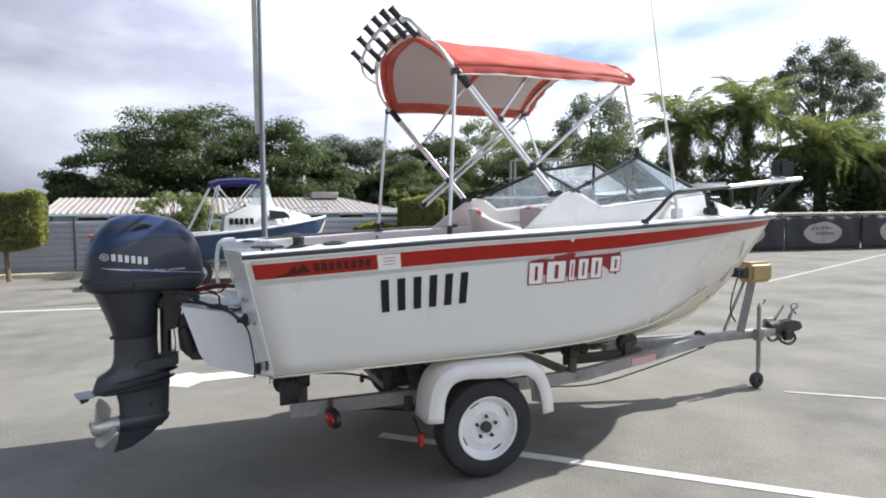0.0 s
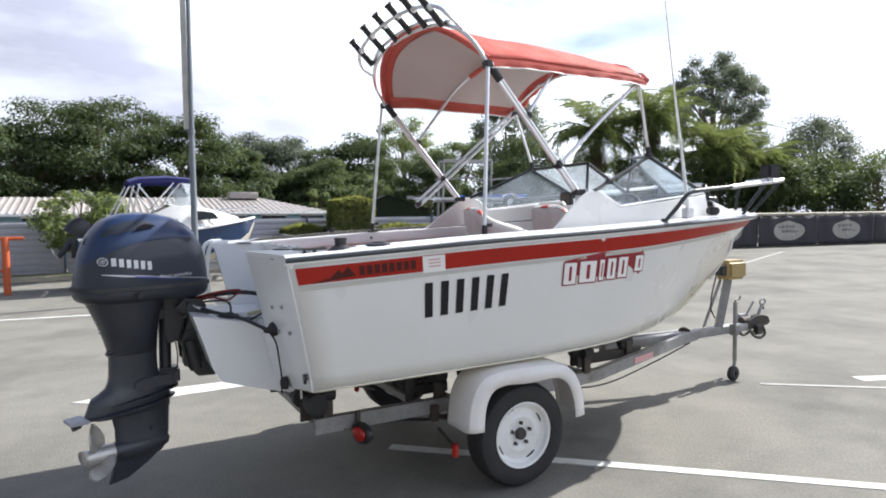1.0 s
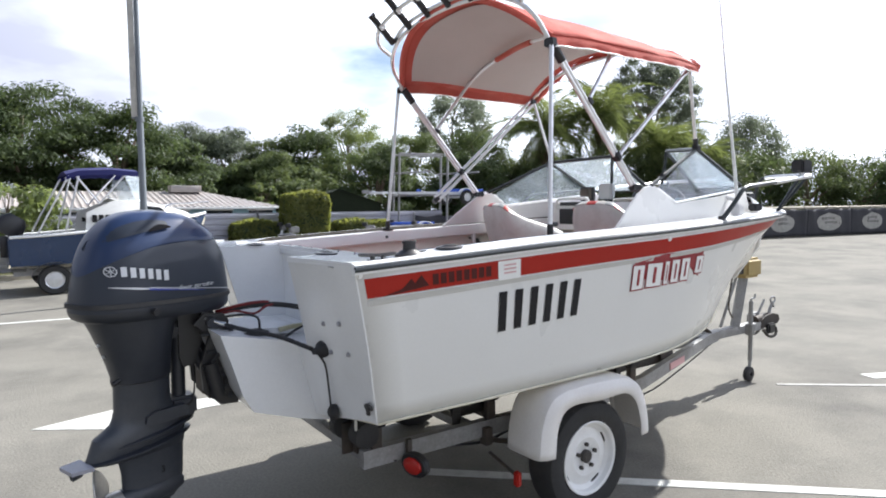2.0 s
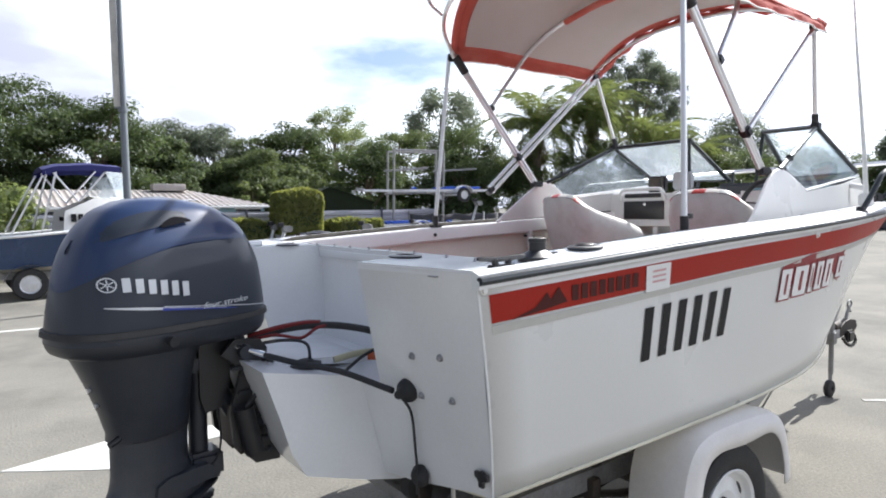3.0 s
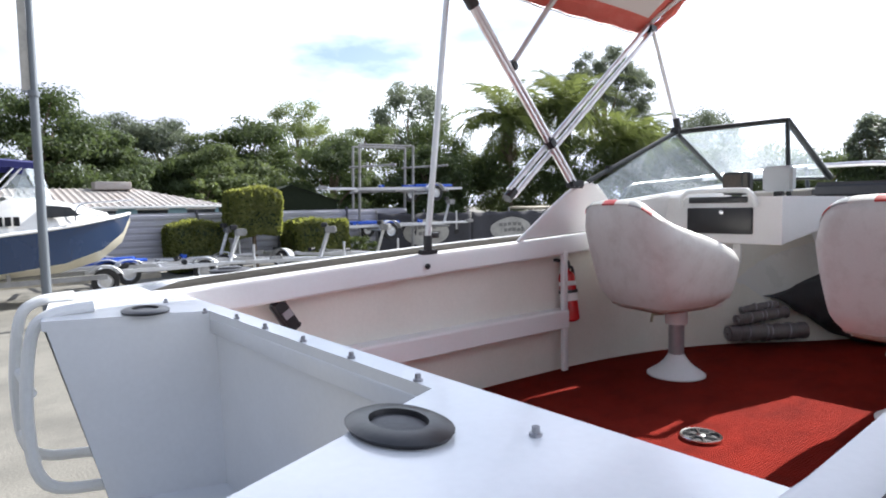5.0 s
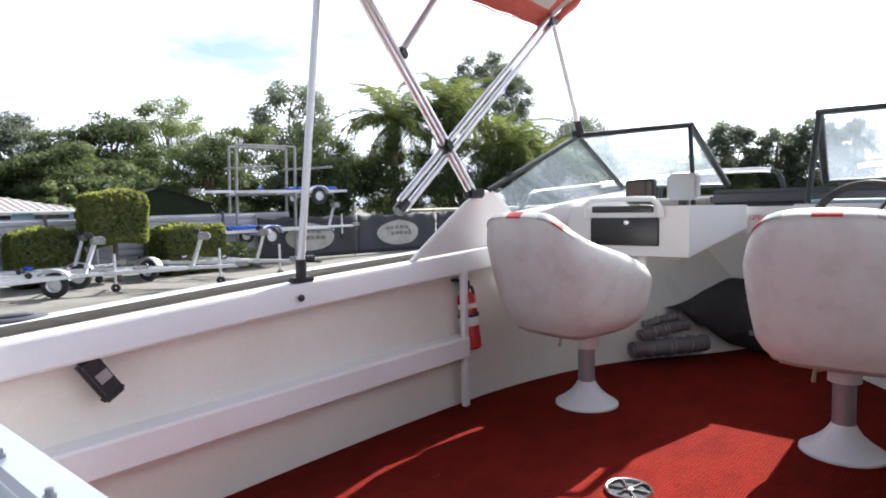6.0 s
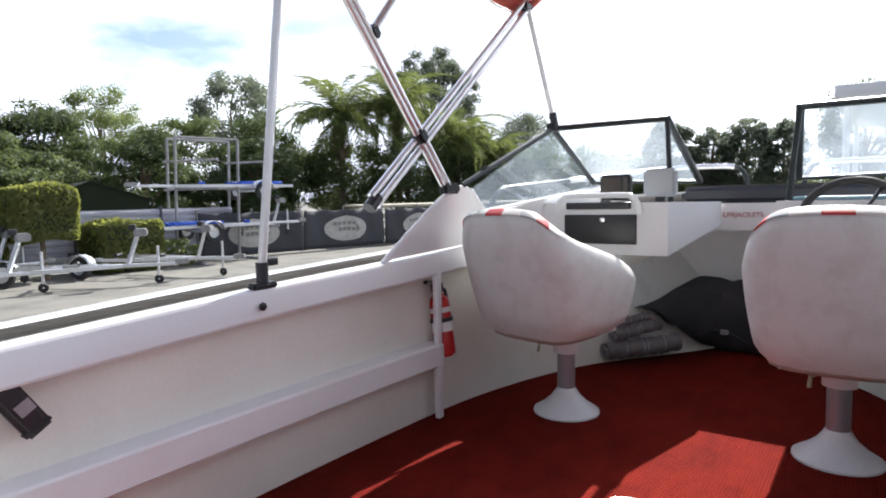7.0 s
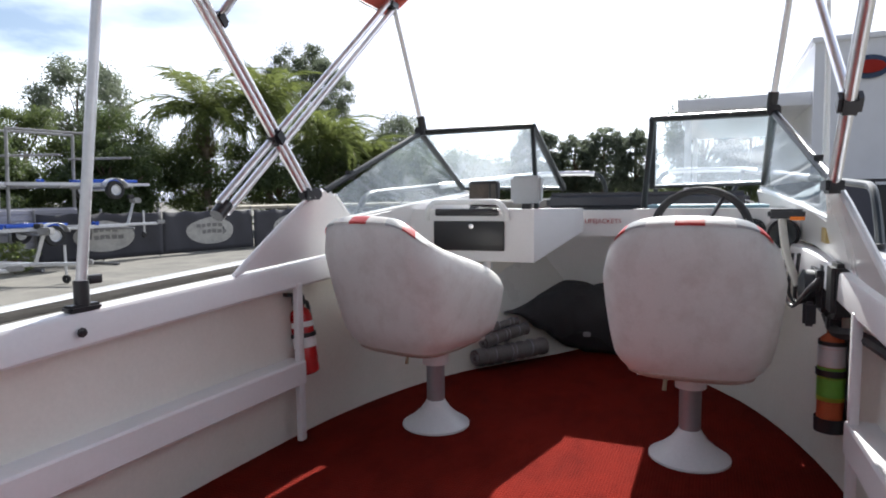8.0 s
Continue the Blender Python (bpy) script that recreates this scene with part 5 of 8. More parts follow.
br_ = part("clamp_bracket", bmesh.new(), "black_plastic", ob_, "black clamp bracket and tilt unit")
br_.matrix_basis = STEER.inverted()
for h in (-1, 1):
    part("side_plate", rounded(prism(bmesh.new(), [(-0.40, 1.16), (-0.35, 1.21), (-0.26, 1.20), (-0.235, 1.165), (-0.25, 1.05), (-0.20, 0.83), (-0.20, 0.745), (-0.29, 0.75), (-0.365, 0.83), (-0.375, 0.95), (-0.33, 1.10)], h * 0.12 - 0.012, h * 0.12 + 0.012), 0.006), "black_plastic", br_)
    for x, z in ((-0.32, 1.15), (-0.30, 1.04), (-0.27, 0.90), (-0.24, 0.79)):
        bolt(br_, (x, h * 0.134, z), (0, h, 0), 0.014, "cowl_grey")
part("tilt_ram", rod((-0.26, 0, 0.78), (-0.40, 0, 1.06), 0.032), "cowl_dark", br_)
for h in (-1, 1):
    for k in range(4):
        part("rib", rounded(box(bmesh.new(), (-0.37 + 0.022 * k, h * 0.134 - 0.012, 1.10 - 0.09 * k), (-0.25 + 0.016 * k, h * 0.134 + 0.012, 1.115 - 0.09 * k)), 0.004), "cowl_grey", br_)
    part("motor_can", rod((-0.30, h * 0.155, 0.80), (-0.335, h * 0.155, 0.97), 0.034, 16), "black_plastic", br_)
    part("hydraulic_line", tube(bmesh.new(), glide([(-0.33, h * 0.16, 0.97), (-0.28, h * 0.175, 1.02), (-0.25, h * 0.16, 0.95), (-0.26, h * 0.15, 0.86)], 5), 0.008, 8), "black_rubber", br_)
part("tilt_body", rounded(box(bmesh.new(), (-0.355, -0.10, 0.77), (-0.215, 0.10, 0.98), m=Matrix.Translation((0, 0, 0))), 0.03), "rust_steel", br_)
part("tilt_tube", rod((-0.32, -0.17, 1.165), (-0.32, 0.17, 1.165), 0.026), "cowl_grey", br_)
part("swivel", rod((-0.455, 0, 0.72), (-0.450, 0, 1.19), 0.034), "cowl_grey", br_, "grey swivel tube")
part("swivel_bracket", rounded(prism(bmesh.new(), [(-0.455, 1.205), (-0.345, 1.205), (-0.350, 1.06), (-0.385, 0.955), (-0.440, 0.945), (-0.455, 1.0)], -0.060, 0.060), 0.014), "black_plastic", br_)
part("earth_lead", tube(bmesh.new(), glide([(-0.40, -0.062, 0.95), (-0.392, -0.066, 0.86), (-0.405, -0.064, 0.78), (-0.445, -0.06, 0.74)], 5), 0.004, 6), "black_rubber", br_)
part("lower_mount", rounded(box(bmesh.new(), (-0.50, -0.06, 0.70), (-0.38, 0.06, 0.80)), 0.015), "cowl_dark", br_)
part("mount_arm", rounded(box(bmesh.new(), (-0.52, -0.055, 1.09), (-0.30, 0.055, 1.16)), 0.015), "cowl_grey", br_)
part("carry_handle", tube(bmesh.new(), glide([(-0.30, -0.10, 1.16), (-0.24, -0.15, 1.13), (-0.22, -0.14, 1.06), (-0.27, -0.13, 1.02)], 4), 0.012, 8), "black_plastic", br_)


def on_cowl(name, mat, outline, out, parent, n=6):
    """A printed shape on the starboard face of the cowl."""
    bm = bmesh.new()
    (x0, z0), (x1, z1) = outline
    sheet(bm, [[(x0 + (x1 - x0) * i / n, cowl_y(x0 + (x1 - x0) * i / n, z0 + (z1 - z0) * j / 2, out), z0 + (z1 - z0) * j / 2) for j in range(3)] for i in range(n + 1)])
    return part(name, bm, mat, parent)


def print_line(name, mat, xs, z_of, w_of, out=0.003, n=24):
    """A printed line that runs along the starboard face of the cowl."""
    bm = bmesh.new()
    grid = []
    for i in range(n + 1):
        x = xs[0] + (xs[1] - xs[0]) * i / n
        z, w = z_of(x), w_of((x - xs[0]) / (xs[1] - xs[0]))
        grid.append([(x, cowl_y(x, z + w * d, out), z + w * d) for d in (-0.5, 0, 0.5)])
    sheet(bm, grid)
    return part(name, bm, mat, cowl)


LX, LZ = -0.832, 1.449
logo = part("maker_logo", bmesh.new(), "silver", cowl, "maker's logo shown as a silver ring and plain bars")
bm = bmesh.new()
sheet(bm, [[(LX + r * math.cos(a), cowl_y(LX + r * math.cos(a), LZ + r * math.sin(a), 0.003), LZ + r * math.sin(a)) for r in (0.0185, 0.0222)] for a in (2 * math.pi * k / 28 for k in range(29))])
part("ring", bm, "silver", logo)
for k in range(6):
    bm = bmesh.new()
    a = math.pi / 2 + math.pi * k / 3
    d, q = Vector((math.cos(a), math.sin(a))), Vector((-math.sin(a), math.cos(a)))
    f = []
    for p in (d * 0.0165 + q * 0.0016, d * 0.0165 - q * 0.0016, d * 0.002 - q * 0.0016, d * 0.002 + q * 0.0016):
        f.append(bm.verts.new((LX + p.x, cowl_y(LX + p.x, LZ + p.y, 0.003), LZ + p.y)))
    bm.faces.new(f)
    part("prong", bm, "silver", logo)
for k in range(6):
    x0 = -0.798 + k * 0.0345
    on_cowl("bar", "silver", ((x0, 1.425 - 0.0058 * k), (x0 + 0.0215, 1.467 - 0.0050 * k)), 0.003, logo, 2)
def line_z(x):
    return 1.382 - 0.115 * (x + 0.84)
print_line("silver_line", "silver", (-0.845, -0.47), line_z, lambda u: 0.011 * min(1, 0.25 + u * 3) * (1 - 0.75 * u))
print_line("silver_line", "silver", (-0.69, -0.265), lambda x: line_z(x) + 0.006, lambda u: 0.003)
print_line("blue_line", "blue_line", (-0.695, -0.43), lambda x: line_z(x) - 0.002, lambda u: 0.008 * (1 - 0.7 * u), 0.004)
turn_y = (cowl_y(-0.30, 1.34, 0.0) - cowl_y(-0.48, 1.355, 0.0)) / 0.18
m = Matrix.Translation((-0.482, cowl_y(-0.48, 1.355, 0.007) - 0.006, 1.3595)) @ Matrix(((1.62, 0, 0, 0), (1.62 * turn_y, 0, -1, 0), (-0.305, 1, 0, 0), (0, 0, 0, 1)))
lettering("lettering", "four stroke", 0.0265, "silver", cowl, m, "silver lettering", 0.0006, 0.35)
bm = bmesh.new()
sheet(bm, [[(-0.664 + 0.105 * i / 8, cowl_y(-0.664 + 0.105 * i / 8, 1.612 + 0.018 * i / 8 + 0.024 * math.sin(math.pi * min(1, 0.12 + 0.8 * i / 8)) * j / 2, 0.008), 1.612 + 0.018 * i / 8 + 0.024 * math.sin(math.pi * min(1, 0.12 + 0.8 * i / 8)) * j / 2) for j in range(3)] for i in range(9)])
part("air_scoop", bm, "scoop_black", cowl, "dark wedge-shaped air scoop")
lettering("number_three", "3", 0.045, "black_vinyl", ob_, Matrix.Translation((-0.575, -0.0475, 0.475)) @ Matrix(((1, 0, 0, 0), (0, 0, -1, 0), (0, 1, 0, 0), (0, 0, 0, 1))), "", 0.001)

# cables and hoses from the motor to the boat
rig = thing("motor_rigging", "black control cables and hoses between motor and transom", "cables")
part("loom", tube(bmesh.new(), glide([(-0.28, -0.06, 1.185), (-0.18, -0.10, 1.215), (-0.05, -0.19, 1.232), (0.07, -0.30, 1.218), (0.17, -0.39, 1.175), (0.22, -0.41, 1.14)], 6), 0.013, 10), "black_rubber", rig)
part("red_cable", tube(bmesh.new(), glide([(-0.28, -0.06, 1.20), (-0.18, -0.11, 1.228), (-0.10, -0.155, 1.242), (-0.05, -0.19, 1.243)], 6), 0.009, 8), "cable_red", rig, "red battery cable")
part("red_cable", tube(bmesh.new(), glide([(-0.28, -0.08, 1.19), (-0.20, -0.13, 1.205), (-0.12, -0.17, 1.19), (-0.07, -0.20, 1.225), (-0.02, -0.215, 1.235)], 6), 0.006, 8), "cable_red", rig)
part("thin_cable", tube(bmesh.new(), glide([(-0.28, -0.10, 1.175), (-0.18, -0.17, 1.19), (-0.12, -0.22, 1.175), (-0.115, -0.235, 1.105)], 6), 0.006, 8), "black_rubber", rig)
q = tr(-0.655, 1.077)
part("steering_cable", tube(bmesh.new(), glide([(-0.345, -0.13, 1.185), (-0.27, -0.20, 1.155), (-0.19, -0.28, 1.13), (-0.08, -0.40, 1.105), (q[0] - 0.05, -0.635, 1.080)], 6), [0.008] * 7 + [0.0105] * 18, 10), "black_rubber", rig, "thick black steering cable")
part("cable_end", rod((-0.36, -0.11, 1.190), (-0.27, -0.20, 1.156), 0.011), "steel", rig)
part("drop_cable", tube(bmesh.new(), glide([(q[0] - 0.03, -0.66, 1.06), (q[0] + 0.002, -0.664, 1.00), (q[0] + 0.022, -0.652, 0.88), (q[0] + 0.032, -0.645, 0.80), (q[0] + 0.03, -0.645, 0.72)], 6), 0.0048, 8), "black_rubber", rig)
part("hose", tube(bmesh.new(), glide([(-0.021, -0.235, 1.105), (0.06, -0.25, 1.118), (0.15, -0.275, 1.12), (0.20, -0.33, 1.125)], 5), 0.013, 10), "hose", rig, "yellowed clear hose")
part("hose_end", tube(bmesh.new(), [(0.10, -0.275, 1.108), (0.19, -0.34, 1.11)], 0.016, 8), "orange", rig)
part("lead", tube(bmesh.new(), glide([(-0.04, -0.345, 1.082), (0.06, -0.30, 1.115), (0.14, -0.285, 1.132), (0.20, -0.34, 1.14)], 5), 0.006, 8), "black_rubber", rig)

# ---- trailer ----
tl = thing("boat_trailer", "galvanised boat trailer with white mudguards under the boat", "trailer")
for h in (-1, 1):
    bm = bmesh.new()
    loft(bm, [[(x, h * y + dy, z + dz) for dy, dz in ((-0.025, -0.045), (0.025, -0.045), (0.025, 0.045), (-0.025, 0.045))] for x, y, z in ((0.28, 0.52, 0.46), (2.2, 0.52, 0.455), (2.5, 0.48, 0.455), (3.95, 0.075, 0.50), (4.15, 0.05, 0.51))])
    part("side_rail", bm, "galv", tl, "weathered galvanised side rail")
    part("reflector_tape", box(bmesh.new(), (-0.16, -0.003, -0.026), (0.16, 0.003, 0.026), m=Matrix.Translation((3.16, h * 0.327, 0.467)) @ pose(0, 0, 0, 0, 0, -h * 15.6)), "faint_red", tl)
    # wheel, guard and lights
    g = bmesh.new()
    outl = [(1.03, 0.42), (1.05, 0.58), (1.10, 0.69), (1.18, 0.742), (1.32, 0.760), (1.62, 0.752), (1.76, 0.725), (1.85, 0.645), (1.90, 0.51), (1.915, 0.39)]
    outl = [(q.x, q.z) for q in glide([(x, 0, z) for x, z in outl], 4)]
    rows = []
    for x, z in outl:
        nx, nz = x - 1.45, max(0.0, z - 0.42)
        k = math.hypot(nx, nz) or 1
        nx, nz = nx / k, nz / k
        rows.append([(x - nx * d, h * y, z - nz * d) for y, d in ((0.74, 0.03), (0.75, 0.005), (0.78, -0.004), (0.96, -0.004), (0.995, 0.008), (1.014, 0.045), (1.018, 0.098))])
    sheet(g, rows)
    thicken(part("mudguard", g, "guard", tl, "white painted steel mudguard"), 0.006)
    w = part("wheel", bmesh.new(), "tyre", tl, "road wheel with white rim")
    wm = Matrix.Translation((1.453, h * 0.875, 0.325)) @ pose(0, 0, 0, 90 * h * -1 if h > 0 else 90, 0, 0)
    part("tyre", lathe(bmesh.new(), [(0.200, -0.075), (0.225, -0.088), (0.27, -0.095), (0.302, -0.085), (0.318, -0.06), (0.323, -0.03), (0.323, 0.03), (0.318, 0.06), (0.302, 0.085), (0.27, 0.095), (0.225, 0.088), (0.200, 0.075)], wm, 48, close=True), "tyre", w, "black tyre")
    part("rim", lathe(bmesh.new(), [(0.198, -0.08), (0.198, 0.078), (0.205, 0.084), (0.200, 0.088), (0.188, 0.080), (0.180, 0.055), (0.160, 0.040), (0.130, 0.046), (0.105, 0.056), (0.085, 0.050), (0.060, 0.040), (0.001, 0.040)], wm, 40), "rim", w, "white painted steel rim")
    part("hub", lathe(bmesh.new(), [(0.036, 0.040), (0.036, 0.062), (0.026, 0.070), (0.001, 0.068)], wm, 18), "rust_steel", w)
    for k in range(5):
        a = 2 * math.pi * k / 5 + 0.3
        part("wheel_nut", lathe(bmesh.new(), [(0.011, 0.045), (0.011, 0.064), (0.001, 0.066)], wm @ Matrix.Translation((0.068 * math.cos(a), 0.068 * math.sin(a), 0)), 6), "rust_steel", w)
    for k in range(4):
        a = 2 * math.pi * k / 4 + 0.5
        part("rim_slot", tube(bmesh.new(), [wm @ Vector((0.166 * math.cos(a + t), 0.166 * math.sin(a + t), 0.0435)) for t in (-0.22, -0.11, 0, 0.11, 0.22)], [0.003, 0.006, 0.006, 0.006, 0.003], 6), "black_rubber", w)
    part("mudguard_stay", box(bmesh.new(), (1.40, h * 0.62 - 0.02, 0.40), (1.48, h * 0.62 + 0.16, 0.44), 0.004), "rust_steel", tl)
    lm = Matrix.Translation((0.53, h * 0.62, 0.405)) @ pose(0, 0, 0, 0, -90, -h * 12) @ Matrix.Diagonal((0.85, 1.25, 1, 1))
    lamp = part("tail_light", lathe(bmesh.new(), [(0.060, -0.03), (0.072, -0.02), (0.074, 0.004), (0.066, 0.016), (0.001, 0.016)], lm, 24), "black_plastic", tl, "oval black tail light")
    part("lens", lathe(bmesh.new(), [(0.050, 0.014), (0.048, 0.026), (0.030, 0.034), (0.001, 0.036)], lm, 20), "red_lens", lamp, "red lens")
    part("lamp_bracket", box(bmesh.new(), (0.52, h * 0.56 - 0.012, 0.38), (0.545, h * 0.56 + 0.012, 0.52)), "rust_steel", tl)
    # side marker on a short arm behind the wheel
    arm = part("marker_arm", rod((1.10, h * 0.52, 0.30), (1.06, h * 0.80, 0.27), 0.010), "rust_steel", tl)
    part("marker_lens", rounded(box(bmesh.new(), (1.035, h * 0.81 - 0.02, 0.22), (1.07, h * 0.81 + 0.02, 0.30)), 0.008), "red_lens", arm)
    # springs under the rails
    part("leaf_spring", tube(bmesh.new(), glide([(1.05, h * 0.55, 0.40), (1.25, h * 0.55, 0.34), (1.453, h * 0.55, 0.315), (1.65, h * 0.55, 0.34), (1.85, h * 0.55, 0.40)], 4), 0.026, 8, 0.6), "rust_steel", tl)
    # hull skids: rollers on upright brackets
    for x in (0.36, 1.10, 2.35):
        z = side_at(x, 1)[2] - 0.115
        yy = 0.52
        part("roller_bracket", box(bmesh.new(), (x - 0.03, h * yy - 0.02, 0.49), (x + 0.03, h * yy + 0.02, 0.62), 0.006), "rust_steel", tl)
        part("roller", tube(bmesh.new(), [(x - 0.045, h * yy, 0.645), (x - 0.04, h * yy, 0.645), (x + 0.04, h * yy, 0.645), (x + 0.045, h * yy, 0.645)], [0.03, 0.045, 0.045, 0.03], 14), "black_rubber", tl)
for h in (-1, 1):
    # brake caliper, shackles and pipe runs by the axle
    part("brake_drum", rod((1.453, h * 0.66, 0.325), (1.453, h * 0.78, 0.325), 0.115, 20), "rust_steel", tl)
    for x in (1.05, 1.85):
        part("shackle", box(bmesh.new(), (x - 0.025, h * 0.55 - 0.03, 0.37), (x + 0.025, h * 0.55 + 0.03, 0.47), 0.006), "rust_steel", tl)
    part("u_bolt", tube(bmesh.new(), glide([(1.42, h * 0.53, 0.25), (1.42, h * 0.53, 0.37), (1.453, h * 0.53, 0.40), (1.486, h * 0.53, 0.37), (1.486, h * 0.53, 0.25)], 3), 0.009, 6), "rust_steel", tl)
    part("brake_hose", tube(bmesh.new(), glide([(1.3, h * 0.5, 0.40), (1.1, h * 0.47, 0.35), (0.8, h * 0.50, 0.40), (0.45, h * 0.54, 0.42)], 5), 0.008, 6), "black_rubber", tl)
    part("stern_post", box(bmesh.new(), (0.29, h * 0.42 - 0.03, 0.46), (0.35, h * 0.42 + 0.03, 0.68), 0.006), "rust_steel", tl)
    part("stern_roller", tube(bmesh.new(), [(0.28, h * 0.55 - 0.05, 0.60), (0.28, h * 0.55 - 0.04, 0.60), (0.28, h * 0.55 + 0.04, 0.60), (0.28, h * 0.55 + 0.05, 0.60)], [0.04, 0.065, 0.065, 0.04], 16), "black_rubber", tl)
part("axle", rod((1.453, -0.80, 0.325), (1.453, 0.80, 0.325), 0.025), "rust_steel", tl)
for x in (0.33, 1.0, 1.75, 2.4):
    part("cross_member", box(bmesh.new(), (x - 0.03, -0.52, 0.43), (x + 0.03, 0.52, 0.48), 0.005), "galv", tl)
for x, z in ((0.42, 0.55), (1.6, 0.535), (2.75, 0.53), (3.25, 0.565)):
    kr = part("keel_roller", tube(bmesh.new(), [(x, -0.055, z), (x, -0.05, z), (x, -0.015, z - 0.0), (x, 0.0, z), (x, 0.015, z), (x, 0.05, z), (x, 0.055, z)], [0.03, 0.06, 0.045, 0.04, 0.045, 0.06, 0.03], 16), "black_rubber", tl, "black keel roller")
    part("bracket", box(bmesh.new(), (x - 0.02, -0.07, 0.45), (x + 0.02, 0.07, z + 0.01), 0.004), "rust_steel", kr)
# cradle of wobble rollers amidships
for h in (-1, 1):
    for k, x in enumerate((0.26, 0.95, 1.18, 2.50, 3.03)):
        y, z = (0.36, 0.60) if x < 2 else (0.24, 0.598)
        part("wobble_roller", tube(bmesh.new(), [(x, h * y - 0.035, z), (x, h * y - 0.03, z), (x, h * y + 0.03, z), (x, h * y + 0.035, z)], [0.045, 0.066, 0.066, 0.045], 16), "black_rubber", tl)
        part("roller_arm", box(bmesh.new(), (x - 0.03, h * y - 0.05, 0.46), (x + 0.03, h * y - 0.038, z + 0.02), 0.004), "rust_steel", tl)
    part("roller_beam", box(bmesh.new(), (0.95, h * 0.36 - 0.02, 0.49), (1.25, h * 0.36 + 0.02, 0.56), 0.006), "rust_steel", tl)
    part("roller_beam", box(bmesh.new(), (2.45, h * 0.24 - 0.02, 0.47), (3.2, h * 0.24 + 0.02, 0.55), 0.006), "rust_steel", tl)
dp = part("drawbar", box(bmesh.new(), (3.0, -0.04, 0.465), (5.02, 0.04, 0.545), 0.006), "galv", tl, "galvanised drawbar")
part("coupling", rounded(prism(bmesh.new(), [(4.95, 0.48), (5.10, 0.485), (5.26, 0.50), (5.30, 0.53), (5.27, 0.585), (5.16, 0.61), (5.05, 0.60), (4.95, 0.56)], -0.045, 0.045), 0.014), "rust_steel", dp, "grimy tow coupling")
part("coupling_slide", rod((4.90, 0, 0.56), (5.12, 0, 0.575), 0.04, 12), "rust_steel", dp)
part("brake_actuator", rounded(box(bmesh.new(), (4.92, 0.03, 0.50), (5.08, 0.10, 0.62)), 0.015), "galv", dp)
part("handle_loop", tube(bmesh.new(), [(5.24 + 0.045 * math.cos(a), 0, 0.735 + 0.03 * math.sin(a)) for a in (2 * math.pi * k / 14 for k in range(15))], 0.009, 6), "galv", dp)
part("handle_stem", tube(bmesh.new(), [(5.18, 0, 0.60), (5.22, 0, 0.71)], 0.012, 8), "galv", dp)
part("clamp_ring", tube(bmesh.new(), [(4.05, 0.07 * math.cos(a), 0.50 + 0.07 * math.sin(a)) for a in (2 * math.pi * k / 14 for k in range(15))], 0.018, 6), "rust_steel", dp)
for k in range(5):
    part("chain_link", tube(bmesh.new(), [(5.02 + 0.035 * k + 0.022 * math.cos(a), -0.055 + (0.012 * math.sin(a) if k % 2 else 0), 0.455 - 0.02 * math.sin(k * 0.8) + (0 if k % 2 else 0.012 * math.sin(a))) for a in (2 * math.pi * j / 10 for j in range(11))], 0.006, 6), "rust_steel", dp)
part("coupling_handle", tube(bmesh.new(), glide([(5.16, 0, 0.60), (5.19, 0, 0.66), (5.23, 0, 0.69), (5.26, 0, 0.66)], 4), 0.012, 8), "galv", dp)
part("brake_lever", tube(bmesh.new(), [(4.98, 0.03, 0.57), (5.13, 0.03, 0.74)], 0.011, 8), "galv", dp)
part("plug_socket", rounded(box(bmesh.new(), (5.02, -0.09, 0.42), (5.14, -0.04, 0.52)), 0.015), "black_plastic", dp)
for k in range(2):
    y = -0.06 + 0.12 * k
    part("safety_chain", tube(bmesh.new(), glide([(4.95, y, 0.47), (5.0, y * 1.3, 0.41), (5.08, y * 1.5, 0.39), (5.16, y * 1.4, 0.43), (5.14, y, 0.52)], 5), [0.011 + 0.005 * (i % 2) for i in range(21)], 6), "rust_steel", dp)
wp = part("winch_post", tube(bmesh.new(), [(4.54, 0, 0.52), (4.62, 0, 0.80), (4.68, 0, 1.02)], 0.050, 4), "galv", tl, "galvanised winch post")
part("winch_stay", rod((4.40, 0.06, 0.54), (4.62, 0.04, 1.0), 0.014), "galv", wp)
part("winch_cover", rounded(box(bmesh.new(), (4.575, -0.095, 1.005), (4.85, 0.095, 1.195)), 0.030, 3), "yellow", wp, "faded yellow winch housing")
part("winch_drum", rod((4.55, -0.06, 1.10), (4.55, 0.06, 1.10), 0.052), "black_rubber", wp)
part("bow_stop", rounded(box(bmesh.new(), (4.44, -0.05, 1.06), (4.52, 0.05, 1.15)), 0.015), "black_rubber", wp)
part("winch_chain", tube(bmesh.new(), glide([(4.50, 0.0, 1.05), (4.42, -0.02, 0.90), (4.40, -0.02, 0.74), (4.46, -0.02, 0.64)], 5), [0.006 + 0.003 * (i % 2) for i in range(16)], 6), "rust_steel", wp)
jw = part("jockey_wheel", rod((4.70, -0.07, 0.20), (4.70, -0.07, 0.78), 0.020), "galv", tl, "jockey wheel stand")
part("clamp", rounded(box(bmesh.new(), (4.66, -0.10, 0.45), (4.74, -0.03, 0.56)), 0.008), "galv", jw)
part("crank", tube(bmesh.new(), [(4.70, -0.07, 0.77), (4.70, -0.07, 0.80), (4.76, -0.07, 0.805), (4.775, -0.07, 0.84)], 0.009, 8), "galv", jw)
part("fork", tube(bmesh.new(), glide([(4.70, -0.07, 0.24), (4.695, -0.07, 0.16), (4.68, -0.07, 0.07)], 3), 0.016, 8), "galv", jw)
